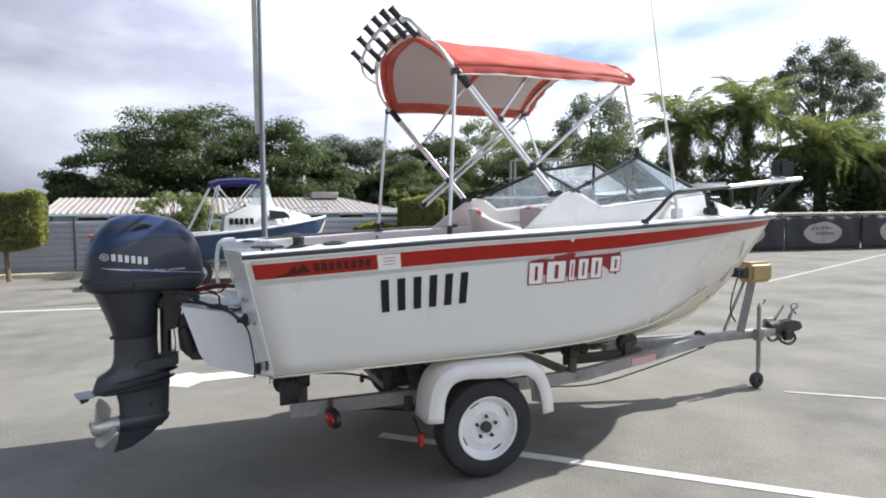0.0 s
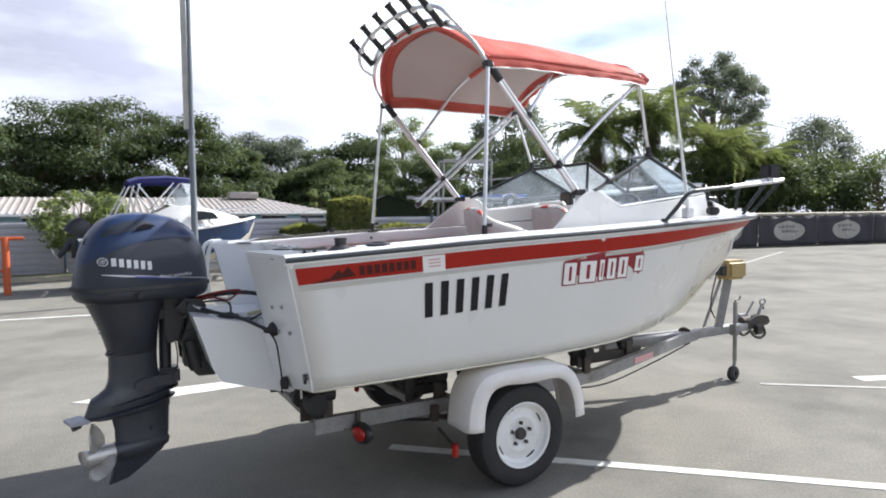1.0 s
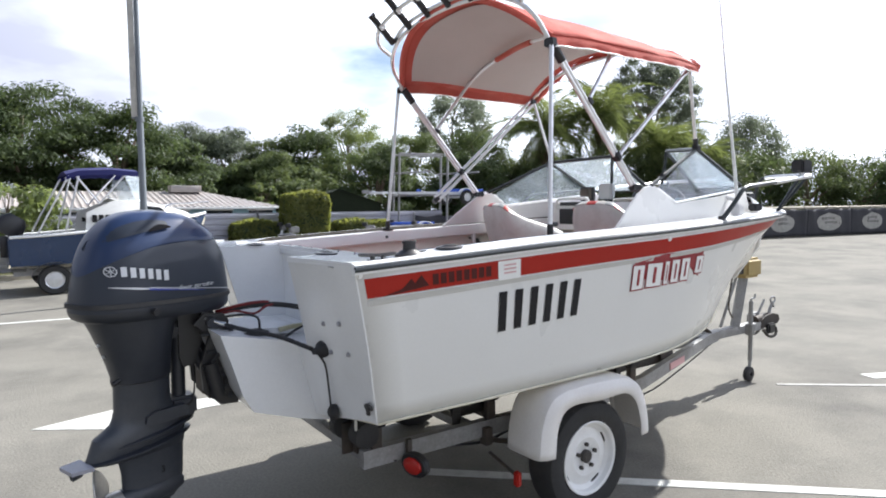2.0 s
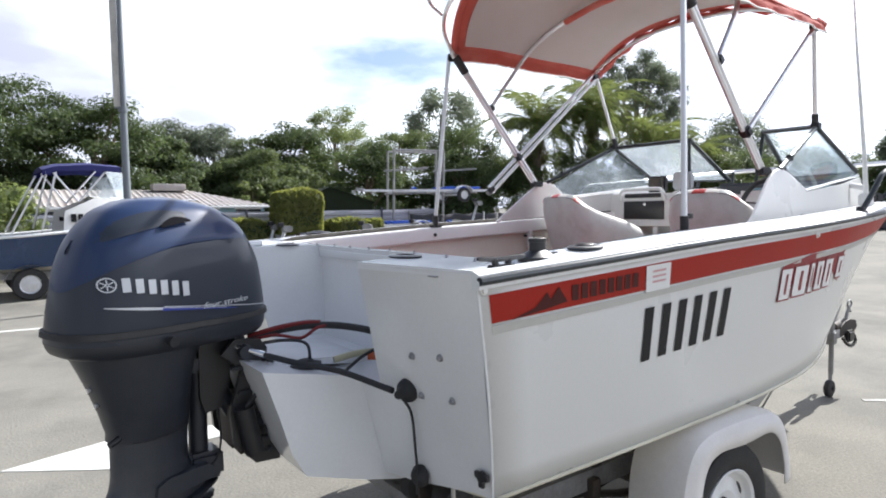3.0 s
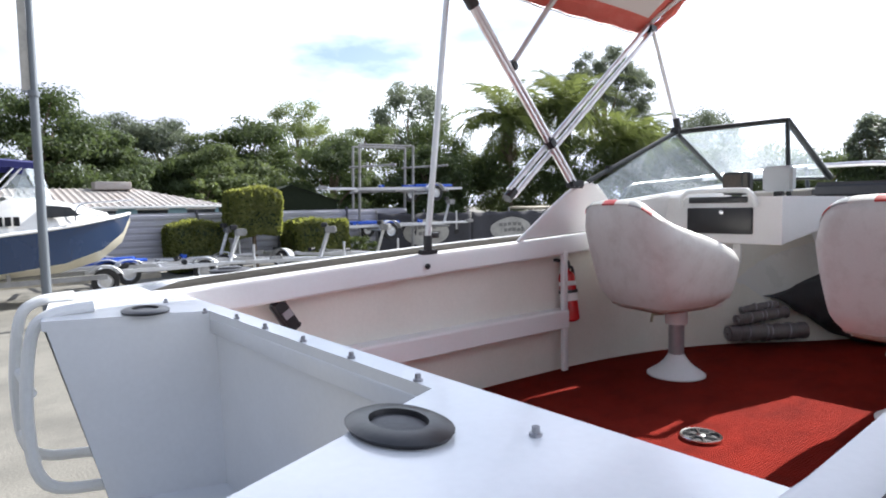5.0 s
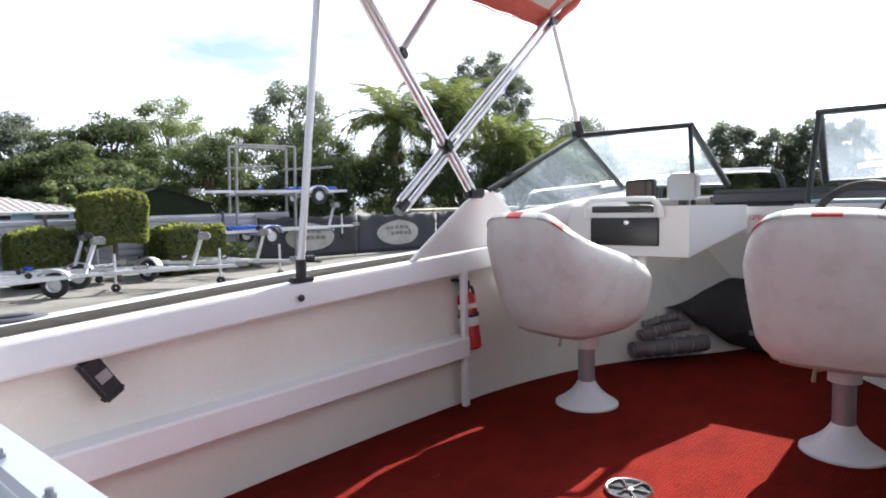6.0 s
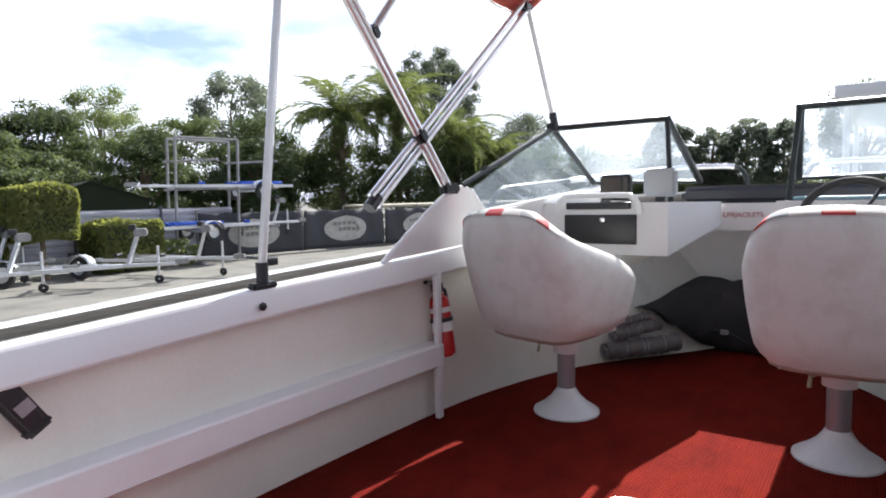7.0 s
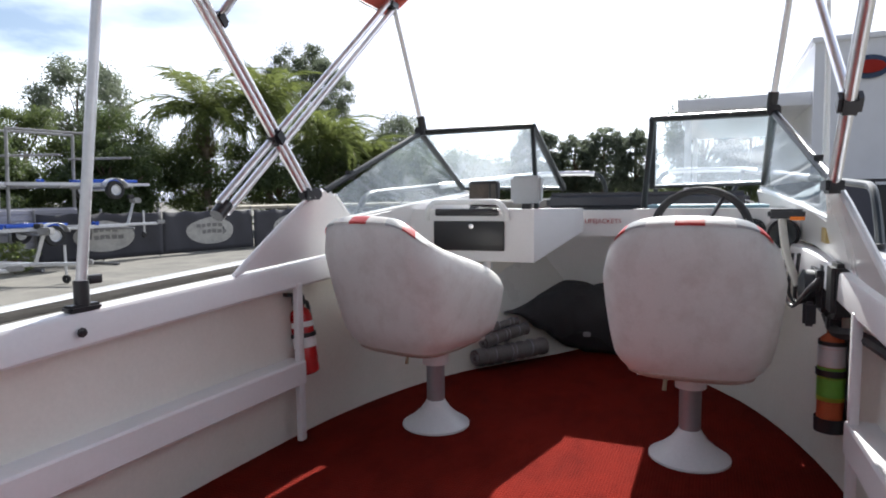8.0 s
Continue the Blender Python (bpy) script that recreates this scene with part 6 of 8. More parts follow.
part("tyre", lathe(bmesh.new(), [(0.02, -0.026), (0.05, -0.028), (0.07, -0.018), (0.073, 0.0), (0.07, 0.018), (0.05, 0.028), (0.02, 0.026)], Matrix.Translation((4.68, -0.07, 0.073)) @ pose(0, 0, 0, 90, 0, 0), 24, close=True), "black_rubber", jw)
part("wiring", tube(bmesh.new(), glide([(2.1, -0.50, 0.40), (2.6, -0.46, 0.36), (3.3, -0.26, 0.38), (4.0, -0.06, 0.43)], 6), 0.006, 6), "black_rubber", tl)

# ---- seats ----
def bucket_seat(at, turn):
    seat = thing("bucket_chair", "cream vinyl bucket chair with red and grey piping on a pedestal", "chair", "pedestal seats in the cockpit", at, turn)

    plan = glide([(0.245, -0.228, 0), (0.12, -0.252, 0), (-0.09, -0.252, 0), (-0.185, -0.228, 0), (-0.228, -0.16, 0), (-0.24, 0, 0), (-0.228, 0.16, 0), (-0.185, 0.228, 0), (-0.09, 0.252, 0), (0.12, 0.252, 0), (0.245, 0.228, 0)], 8)

    def path(a):
        """The plan of the shell: a from -1 (front of one arm) round the back to 1."""
        q = plan[int(round((a + 1) / 2 * (len(plan) - 1)))]
        return q.x, q.y

    drop = curve([0, 0.1, 0.2, 0.3, 0.4, 0.5, 0.6, 0.8, 1.0], [0, 0.002, 0.012, 0.040, 0.072, 0.098, 0.122, 0.180, 0.225])

    def top(a):
        return 0.804 - drop(abs(a))

    def lean(z):
        return -0.085 * max(0.0, (z - 0.33) / 0.47) ** 1.2

    NU, rows_o, rows_i = 40, [], []
    for i in range(NU + 1):
        a = -1 + 2 * i / NU
        x, y = path(a)
        zt = top(a)
        ro, ri = [], []
        for j in range(13):
            v = j / 12
            z = 0.345 + (zt - 0.345) * v
            b = 0.84 + 0.16 * min(1.0, v * 1.15) - 0.13 * (1 - min(1, v * 5)) ** 2 - 0.05 * max(0.0, v - 0.85) / 0.15
            swell = 1 + 0.03 * math.sin(math.pi * min(1, v * 1.1))
            ro.append(Vector((x * b * swell + lean(z) * math.cos(a * 1.4), y * b * swell, z)))
            n = 0.052 + 0.012 * math.sin(math.pi * v)
            d = math.hypot(x - 0.1, y) or 1
            ri.append(Vector((x * b * swell - n * (x - 0.1) / d + lean(z) * math.cos(a * 1.4), y * b * swell - n * y / d, z + 0.0)))
        rows_o.append(ro)
        rows_i.append(ri)
    bm = bmesh.new()
    rows = []
    for ro, ri in zip(rows_o, rows_i):
        cap = [ro[-1].lerp(ri[-1], t) + Vector((0, 0, 0.020 * math.sin(math.pi * t))) for t in (0.25, 0.5, 0.75)]
        rows.append(ro + cap + list(reversed(ri)))
    sheet(bm, rows)
    for r in (rows[0], rows[-1]):
        vs = [bm.verts.new(q) for q in r]
        bm.faces.new(vs)
    bmesh.ops.remove_doubles(bm, verts=bm.verts, dist=0.0005)
    part("shell", bm, "seat_vinyl", seat, "cream vinyl seat shell with grubby marks", angle=70)
    bm = bmesh.new()
    loft(bm, [[(q.x * f, q.y * f, z) for q in (rows_o[i][0] for i in range(NU + 1))] for f, z in ((1.0, 0.352), (0.9, 0.332), (0.5, 0.315))])
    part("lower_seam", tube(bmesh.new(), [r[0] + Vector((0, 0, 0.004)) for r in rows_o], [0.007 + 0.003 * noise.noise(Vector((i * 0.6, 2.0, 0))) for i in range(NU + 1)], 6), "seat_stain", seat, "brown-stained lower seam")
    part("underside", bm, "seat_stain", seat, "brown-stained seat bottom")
    part("cushion", rounded(box(bmesh.new(), (-0.16, -0.19, 0.33), (0.27, 0.19, 0.45)), 0.04, 3), "seat_vinyl", seat)
    # coloured blocks along the top edge
    tone = ["seat_vinyl", "seat_red", "seat_grey", "seat_vinyl", "seat_red", "seat_vinyl", "seat_grey", "seat_red", "seat_vinyl"]
    for k, c in enumerate(tone):
        a0, a1 = -0.42 + 0.84 * k / 9, -0.42 + 0.84 * (k + 1) / 9
        bm = bmesh.new()
        grid = []
        for i in range(5):
            f = (a0 + (a1 - a0) * i / 4 + 1) / 2 * NU
            i0 = min(NU - 1, int(f))
            t = f - i0
            o = rows_o[i0][-1].lerp(rows_o[i0 + 1][-1], t)
            o2 = rows_o[i0][-2].lerp(rows_o[i0 + 1][-2], t)
            n = rows_i[i0][-1].lerp(rows_i[i0 + 1][-1], t)
            side = (o - n).normalized()
            o1 = o.lerp(o2, 0.07)
            grid.append([o1 + side * 0.0025, o + side * 0.003 + Vector((0, 0, 0.004)), o.lerp(n, 0.3) + Vector((0, 0, 0.0185)), o.lerp(n, 0.6) + Vector((0, 0, 0.0215)), n - side * 0.003 + Vector((0, 0, 0.008))])
        sheet(bm, grid)
        part("piping", bm, c, seat)
    part("post", rod((0.105, 0, 0.05), (0.105, 0, 0.30), 0.035, 20), "pedestal", seat, "grey alloy pedestal post")
    part("collar", rod((0.105, 0, 0.242), (0.105, 0, 0.312), 0.050, 20), "white_rail", seat)
    part("lock_lever", tube(bmesh.new(), [(0.075, 0.05, 0.285), (0.03, 0.075, 0.28), (0.025, 0.078, 0.245)], 0.007, 8), "hose", seat)
    bm = bmesh.new()
    lathe(bm, [(0.036, 0.10), (0.044, 0.085), (0.062, 0.060), (0.094, 0.032), (0.122, 0.014), (0.131, 0.008), (0.131, 0.0), (0.001, 0.0)], Matrix.Translation((0.105, 0, 0)), 28)
    part("base", bm, "white_rail", seat, "white flared pedestal base")
    return seat


bucket_seat((2.30, 0.49, 0.914), -12)
bucket_seat((2.33, -0.453, 0.914), 0)

# ---- loose gear in the boat ----
def bottle(name, label, cat, x, y, z, r, h, bands, top, tilt=0):
    t = thing(name, label, cat)
    m = Matrix.Translation((x, y, z))
    part("body", lathe(bmesh.new(), [(r * 0.7, 0), (r * 0.97, 0.008), (r, 0.02), (r, h * 0.8), (r * 0.85, h * 0.88), (r * 0.4, h * 0.93), (r * 0.4, h), (0.001, h)], m, 24), bands[0][2], t)
    for a, b, mt in bands[1:]:
        part("label_band", lathe(bmesh.new(), [(r + 0.001, a), (r + 0.002, a), (r + 0.002, b), (r + 0.001, b)], m, 24, close=True), mt, t)
    part("valve", rounded(box(bmesh.new(), (x - 0.022, y - 0.018, z + h - 0.015), (x + 0.022, y + 0.018, z + h + 0.03)), 0.006), top, t)
    part("handle", rounded(prism(bmesh.new(), [(x - 0.07, z + h + 0.045), (x + 0.02, z + h + 0.03), (x + 0.02, z + h + 0.015), (x - 0.07, z + h + 0.032)], y - 0.01, y + 0.01), 0.003), top, t)
    part("nozzle", tube(bmesh.new(), glide([(x + 0.02, y, z + h), (x + 0.05, y, z + h - 0.01), (x + 0.055, y, z + h - 0.08)], 4), 0.007, 8), "black_rubber", t)
    part("strap", lathe(bmesh.new(), [(r + 0.003, h * 0.52), (r + 0.006, h * 0.52), (r + 0.006, h * 0.58), (r + 0.003, h * 0.58)], m, 24, close=True), "black_plastic", t)
    part("wall_bracket", box(bmesh.new(), (x - 0.02, y + math.copysign(r, y), z + 0.02), (x + 0.02, y + math.copysign(r + 0.02, y), z + h * 0.9)), "black_plastic", t)
    if tilt:
        t.matrix_world = Matrix.Translation((x, y, z)) @ pose(0, 0, 0, -tilt, 0, 0) @ Matrix.Translation((-x, -y, -z))
    return t


M["label_green"] = material("green_label", (0.16, 0.42, 0.05), 0.4, var=0.1, bump=0)
M["label_yellow"] = material("yellow_label", (0.60, 0.55, 0.06), 0.4, var=0.1, bump=0)
bottle("fire_extinguisher", "small red fire extinguisher on the cockpit side", "extinguisher", 2.110, 0.850, 1.155, 0.041, 0.265, [(0, 1, "fire_red"), (0.10, 0.14, "sign_white"), (0.175, 0.195, "sign_white")], "black_plastic", 8)
bottle("spray_bottle", "orange bottle with green and yellow label in a black holder", "bottle", 2.34, -0.838, 1.105, 0.035, 0.305, [(0, 1, "orange"), (0.249, 0.262, "black_plastic"), (0.085, 0.185, "label_green"), (0.085, 0.097, "label_yellow"), (0.150, 0.162, "label_yellow"), (0.187, 0.240, "silver"), (0.241, 0.249, "silver")], "black_plastic")
bh = thing("bottle_holder", "black plastic holder behind the orange bottle", "holder")
part("cup", lathe(bmesh.new(), [(0.045, -0.012), (0.046, 0.03), (0.042, 0.03), (0.041, -0.004), (0.001, -0.004)], Matrix.Translation((2.34, -0.838, 1.107)) @ Matrix.Diagonal((0.9, 0.9, 1, 1)), 20), "black_plastic", bh)
part("back_plate", rounded(box(bmesh.new(), (2.30, -0.905, 1.085), (2.40, -0.878, 1.345)), 0.008), "black_plastic", bh)

tc_ = thing("torch", "short black torch hung under the coaming", "torch")
m = Matrix.Translation((0.636, 0.872, 1.372)) @ pose(0, 0, 0, 0, -32, 0)
part("body", rounded(box(bmesh.new(), (-0.027, -0.016, -0.055), (0.027, 0.02, 0.065), m=m), 0.010, 3), "black_plastic", tc_)
part("end_cap", rounded(box(bmesh.new(), (-0.029, -0.018, -0.062), (0.029, 0.021, -0.046), m=m), 0.006), "black_rubber", tc_)
part("label", box(bmesh.new(), (-0.010, -0.0175, -0.012), (0.022, -0.0155, 0.016), m=m), "pedestal", tc_)

ff = thing("fish_finder", "dark fish finder with a brown screen on the dash", "fish finder")
part("case", rounded(box(bmesh.new(), (3.00, 0.412, 1.752), (3.05, 0.555, 1.872)), 0.008), "black_plastic", ff)
part("screen", box(bmesh.new(), (2.996, 0.452, 1.772), (3.002, 0.545, 1.858)), "rust_steel", ff)
part("keys", box(bmesh.new(), (2.996, 0.42, 1.772), (3.002, 0.442, 1.858)), "olive", ff)
gb = thing("dash_display", "pale grey plastic display cover on the dash", "display")
part("cover", rounded(box(bmesh.new(), (3.0, 0.207, 1.765), (3.06, 0.350, 1.892)), 0.012), "seat_grey", gb)
part("stand", box(bmesh.new(), (3.02, 0.26, 1.738), (3.05, 0.30, 1.77)), "black_plastic", gb)

bag = thing("cover_bag", "crumpled dark canvas cover heaped under the dash", "bag")
heap_top = curve([-0.28, -0.22, -0.12, 0.0, 0.10, 0.22, 0.32, 0.42, 0.50, 0.545], [1.06, 1.15, 1.25, 1.295, 1.305, 1.31, 1.275, 1.225, 1.185, 1.165])
heap_foot = curve([-0.28, -0.15, 0.0, 0.15, 0.24, 0.32, 0.42, 0.545], [1.0, 0.93, 0.916, 0.918, 0.95, 1.02, 1.09, 1.145])
rings = []
for i in range(49):
    y = -0.28 + 0.825 * i / 48
    lo, hi = heap_foot(y), heap_top(y)
    end = min(1.0, 4.5 * min(i, 48 - i) / 48 + 0.12)
    ring = []
    for k in range(28):
        a = 2 * math.pi * k / 28
        q = Vector((y * 5.5, math.cos(a) * 1.4 + y * 2, math.sin(a) * 2.0))
        fold = (abs(noise.noise(q * 1.1)) - 0.2 + 0.6 * max(0.0, -math.cos(a)) * abs(noise.noise(q * 2.6)))
        r = 1 + 0.30 * fold * end
        ring.append((3.76 - 0.65 * max(0.0, y - 0.18) + 0.12 * r * end * math.cos(a), y + 0.02 * noise.noise(q * 1.7), max(0.916, (lo + hi) / 2 + (hi - lo) / 2 * r * end * math.sin(a))))
    rings.append(ring)
bm = bmesh.new()
loft(bm, rings)
part("canvas", bm, "dark_canvas", bag, angle=55)
part("strap", tube(bmesh.new(), glide([(3.63, -0.02, 0.98), (3.615, 0.06, 1.03), (3.61, 0.15, 1.05), (3.60, 0.24, 1.01)], 5), 0.008, 6, 0.5), "black_rubber", bag)
part("buckle", rounded(box(bmesh.new(), (3.60, 0.085, 1.03), (3.614, 0.125, 1.057)), 0.004), "pedestal", bag)
ro_ = thing("rolled_clears", "rolled grey plastic side curtains tied with straps", "roll")
for path, size in (([(3.165, 0.590, 0.975), (3.27, 0.515, 0.975), (3.40, 0.42, 0.978), (3.52, 0.32, 0.985)], 0.046),
                   ([(3.22, 0.565, 1.045), (3.30, 0.525, 1.055), (3.40, 0.47, 1.07), (3.50, 0.42, 1.075)], 0.032),
                   ([(3.30, 0.575, 1.09), (3.38, 0.53, 1.105), (3.48, 0.46, 1.12)], 0.022)):
    line = glide(path, 6)
    wide = [size * (1 + 0.09 * math.sin(i * 2.4 + size * 90) + 0.06 * noise.noise(Vector((i * 0.7, size * 40, 0)))) for i in range(len(line))]
    roll = part("roll", tube(bmesh.new(), line, wide, 16), "grey_clear", ro_)
    # the wound edge that shows at the open end
    back = (line[0] - line[1]).normalized()
    u = back.cross(Vector((0, 0, 1))).normalized()
    v = u.cross(back)
    part("wound_edge", tube(bmesh.new(), [line[0] + back * 0.003 + (u * math.cos(a) + v * math.sin(a)) * wide[0] * (0.25 + 0.05 * a) for a in (0.4 * k for k in range(36))], 0.0035, 5), "pedestal", roll)
    for i in (5, 9, 10, 14):
        if i < len(line) - 1:
            c, along = line[i], (line[i + 1] - line[i]).normalized()
            u = along.cross(Vector((0, 0, 1))).normalized()
            v = u.cross(along)
            part("strap", tube(bmesh.new(), [c + (u * math.cos(a) + v * math.sin(a)) * (wide[i] + 0.002) + along * 0.008 * math.sin(a) for a in (2 * math.pi * k / 18 for k in range(19))], 0.0035, 5), "pedestal", roll)


# ---- boundary: kerb, verge, fence, banners ----
def fence_y(x):
    return 17.45 - 0.04 * (x + 5) if x < 11 else 16.81 - 0.19 * (x - 11)


bm = bmesh.new()
loft(bm, [[(x, fence_y(x) - a, z) for a, z in ((1.25, 0.0), (1.22, 0.12), (1.08, 0.14), (1.05, 0.0))] for x in (-40, -20, -5, 3, 4.2)])
part("kerb", bm, "kerb", None, "sunlit concrete kerb below the fence", kind="structure")
bm = bmesh.new()
sheet(bm, [[(x, fence_y(x) - 1.1, 0.09), (x, fence_y(x) + 0.4, 0.12)] for x in (-40, -20, -5, 4.0)])
part("verge", bm, "grass", None, "narrow dry planted verge", kind="structure")

fence = tagged(thing("boundary_fence", "grey ribbed steel sheet boundary fence with dark posts", "fence"), kind="structure")
bm = bmesh.new()
prof = []
for i in range(9):
    z = i * 0.18
    prof += [(0.0, z), (0.0, z + 0.10), (0.03, z + 0.115), (0.03, z + 0.165)]
prof = [(d, min(z, 1.60)) for d, z in prof]
sheet(bm, [[(x, d, z + 0.04) for d, z in prof] for x in (0.0, 2.36)])
panel_mesh = part("panel", bm, "fence", fence, angle=20)
panel_mesh.matrix_basis = pose(-40, fence_y(-40), 0, 0, 0, -2.3)
bm = bmesh.new()
box(bm, (-0.03, -0.04, 0), (0.03, 0.04, 1.72))
post_mesh = part("post", bm, "building_dark", fence)
post_mesh.matrix_basis = pose(-40.05, fence_y(-40), 0)
k = 1
while -40 + 2.4 * k < 10.5:
    x = -40 + 2.4 * k
    for src, dx in ((panel_mesh, 0.0), (post_mesh, -0.05)):
        o = src.copy()
        scene.collection.objects.link(o)
        o.matrix_basis = pose(x + dx, fence_y(x), 0, 0, 0, -2.3 if src is panel_mesh else 0)
    k += 1


def banner(x0, first=False):
    """One sheet of dark mesh with a pale oval."""
    w = 3.58
    t = thing("fence_banner", "charcoal mesh banner with a pale oval on the fence", "banner", "banners along the fence")

    def at(u, v, out=0.0):
        x = x0 + w * u
        wav = 0.05 * math.sin(u * 9 + x0) + 0.035 * math.sin(u * 23 + v * 2 + x0 * 2)
        sag = 0.05 * math.sin(math.pi * ((u * 4) % 1.0)) * v
        return Vector((x, fence_y(x) - 0.12 - wav * (0.4 + v * 0.6) - out, 0.06 + (1.40 + 0.02 * math.sin(x0 * 5)) * v - sag))
    bm = bmesh.new()
    sheet(bm, [[at(i / 24, j / 8) for j in range(9)] for i in range(25)])
    thicken(part("mesh_sheet", bm, "banner", t, angle=60), 0.01)
    bm = bmesh.new()
    sheet(bm, [[at(0.5 + 0.255 * r * math.cos(a), 0.50 + 0.335 * r * math.sin(a), 0.02) for r in (0.02, 0.35, 0.7, 1.0)] for a in (2 * math.pi * k / 28 for k in range(29))])
    ov = part("oval", bm, "banner_oval", t, "pale oval print", angle=60)
    for z, a, b in ((0.60, 0.34, 0.62), (0.44, 0.40, 0.66)):
        for i in range(5):
            bm = bmesh.new()
            u0 = a + (b - a) * i / 5
            sheet(bm, [[at(u0 + 0.043 * j / 2, z + dz, 0.03) for dz in (0.0, 0.09)] for j in range(3)])
            part("bar", bm, "banner_bar", ov)
    for u in (0.0, 0.5):
        q = at(u, 0)
        part("post", rod((q.x, fence_y(q.x), 0), (q.x, fence_y(q.x), 1.58), 0.03, 8), "galv", t)
    return t


for k in range(9):
    banner(11.45 + 3.6 * k)
bm = bmesh.new()
loft(bm, [[(x, fence_y(x) + a, z) for a, z in ((0.05, 1.46), (1.3, 1.52), (1.3, 1.60), (0.05, 1.56))] for x in (18, 24, 32, 44)])
part("low_wall", bm, "kerb", None, "pale retaining wall behind the banners", kind="structure")

# ---- shed behind the fence ----
shed = thing("low_shed", "long low shed with weathered corrugated roof", "shed")
part("wall", box(bmesh.new(), (-5.4, 21.3, 0), (7.7, 27.0, 1.86)), "shed_blue", shed)
def roof_sheet(x0):
    bm = bmesh.new()
    rows = []
    for i in range(13):
        x = x0 + 0.84 * i / 12
        dz = 0.035 if i % 3 == 0 else 0.0
        hip = max(0.0, x - 5.6) / 2.2
        rows.append([(x, 20.95, 1.88 + dz), (x, 20.95 + 3.3 * (1 - hip), 1.88 + dz + 0.66 * (1 - hip)), (x, 27.3 - 3.0 * (1 - hip), 1.88 + dz + 0.66 * (1 - hip)), (x, 27.3, 1.9 + dz)])
    sheet(bm, rows)
    part("roof_sheet", bm, "roof", shed, angle=15)


for k in range(16):
    roof_sheet(-5.7 + 0.85 * k)
part("gutter", box(bmesh.new(), (-5.75, 20.86, 1.80), (7.85, 20.96, 1.88), 0.01), "sign_white", shed)
for k in range(8):
    x = -4.6 + 1.6 * k
    w = part("window", box(bmesh.new(), (x, 21.26, 1.25), (x + 0.95, 21.31, 1.74)), "dark_window", shed)
    part("frame", box(bmesh.new(), (x - 0.05, 21.24, 1.74), (x + 1.0, 21.32, 1.79)), "sign_white", w)
part("chimney_vent", box(bmesh.new(), (4.2, 23.6, 2.5), (5.4, 24.2, 2.78), 0.03), "roof", shed)

# ---- dark shelter behind the fence ----
sv = thing("garden_shelter", "small dark gable-roofed shelter behind the fence", "shelter")
for a, b in (((9.1, 21.6, 2.05), (10.5, 21.2, 2.62)), ((10.5, 21.2, 2.62), (12.3, 20.7, 1.98))):
    bm = bmesh.new()
    loft(bm, [[(a[0], a[1], a[2]), (b[0], b[1], b[2]), (b[0] + 0.5, b[1] + 2.2, b[2]), (a[0] + 0.5, a[1] + 2.2, a[2])],
              [(a[0], a[1], a[2] - 0.06), (b[0], b[1], b[2] - 0.06), (b[0] + 0.5, b[1] + 2.2, b[2] - 0.06), (a[0] + 0.5, a[1] + 2.2, a[2] - 0.06)]])
    part("roof_slope", bm, "shelter_dark", sv)
for x, y in ((9.2, 21.7), (12.2, 20.9), (9.7, 23.7), (12.7, 22.8)):
    part("post", rod((x, y, 0), (x, y, 2.02), 0.05, 8), "bark", sv)
# dark sheet below the roof stands in for the shelter's shaded inside
bm = bmesh.new()
loft(bm, [[(9.15, 21.65 + d, 2.02), (10.5, 21.27 + d, 2.57), (12.25, 20.78 + d, 1.95), (12.25, 20.78 + d, 1.45), (9.15, 21.65 + d, 1.45)] for d in (0.0, 0.04)])
part("gable_infill", bm, "shelter_dark", sv, "dark sheet under the gable, standing in for the shaded inside")

# ---- light pole ----
lp = thing("light_pole", "tall galvanised light pole with a narrow banner", "pole")
part("shaft", tube(bmesh.new(), [(1.0, 9.9, 0), (1.0, 9.9, 3.4), (1.01, 9.9, 3.5), (1.03, 9.9, 9.5)], [0.068, 0.060, 0.048, 0.044], 14), "pole", lp)
part("base_plate", box(bmesh.new(), (0.82, 9.72, 0), (1.18, 10.08, 0.03), 0.005), "pole", lp)
part("flag_banner", box(bmesh.new(), (0.855, 9.895, 3.52), (0.965, 9.905, 8.6), 0.004), "banner_oval", lp)
part("collar", rod((1.0, 9.9, 3.44), (1.0, 9.9, 3.52), 0.078, 12), "pole", lp)
part("banner_arm", rod((0.86, 9.9, 3.50), (1.0, 9.9, 3.50), 0.014, 8), "pole", lp)

# ---- orange post and small trolley ----
op = thing("orange_post", "orange painted steel post with a crossbar", "post")
part("post", rod((-2.60, 12.9, 0), (-2.60, 12.9, 1.30), 0.075, 12), "orange", op)
part("crossbar", rod((-2.95, 12.9, 1.27), (-2.25, 12.9, 1.27), 0.04, 10), "orange", op)
part("crossbar", rod((-2.85, 12.9, 0.55), (-2.55, 12.9, 0.55), 0.03, 10), "orange", op)
tb = thing("wheel_clamp", "dark steel clamp with a small wheel beside the post", "clamp")
part("bar", rod((-3.0, 12.6, 0.1), (-2.95, 12.75, 0.8), 0.03, 8), "rust_steel", tb)
part("foot", lathe(bmesh.new(), [(0.14, 0), (0.15, 0.04), (0.08, 0.10), (0.001, 0.11)], Matrix.Translation((-3.0, 12.6, 0)), 16), "rust_steel", tb)


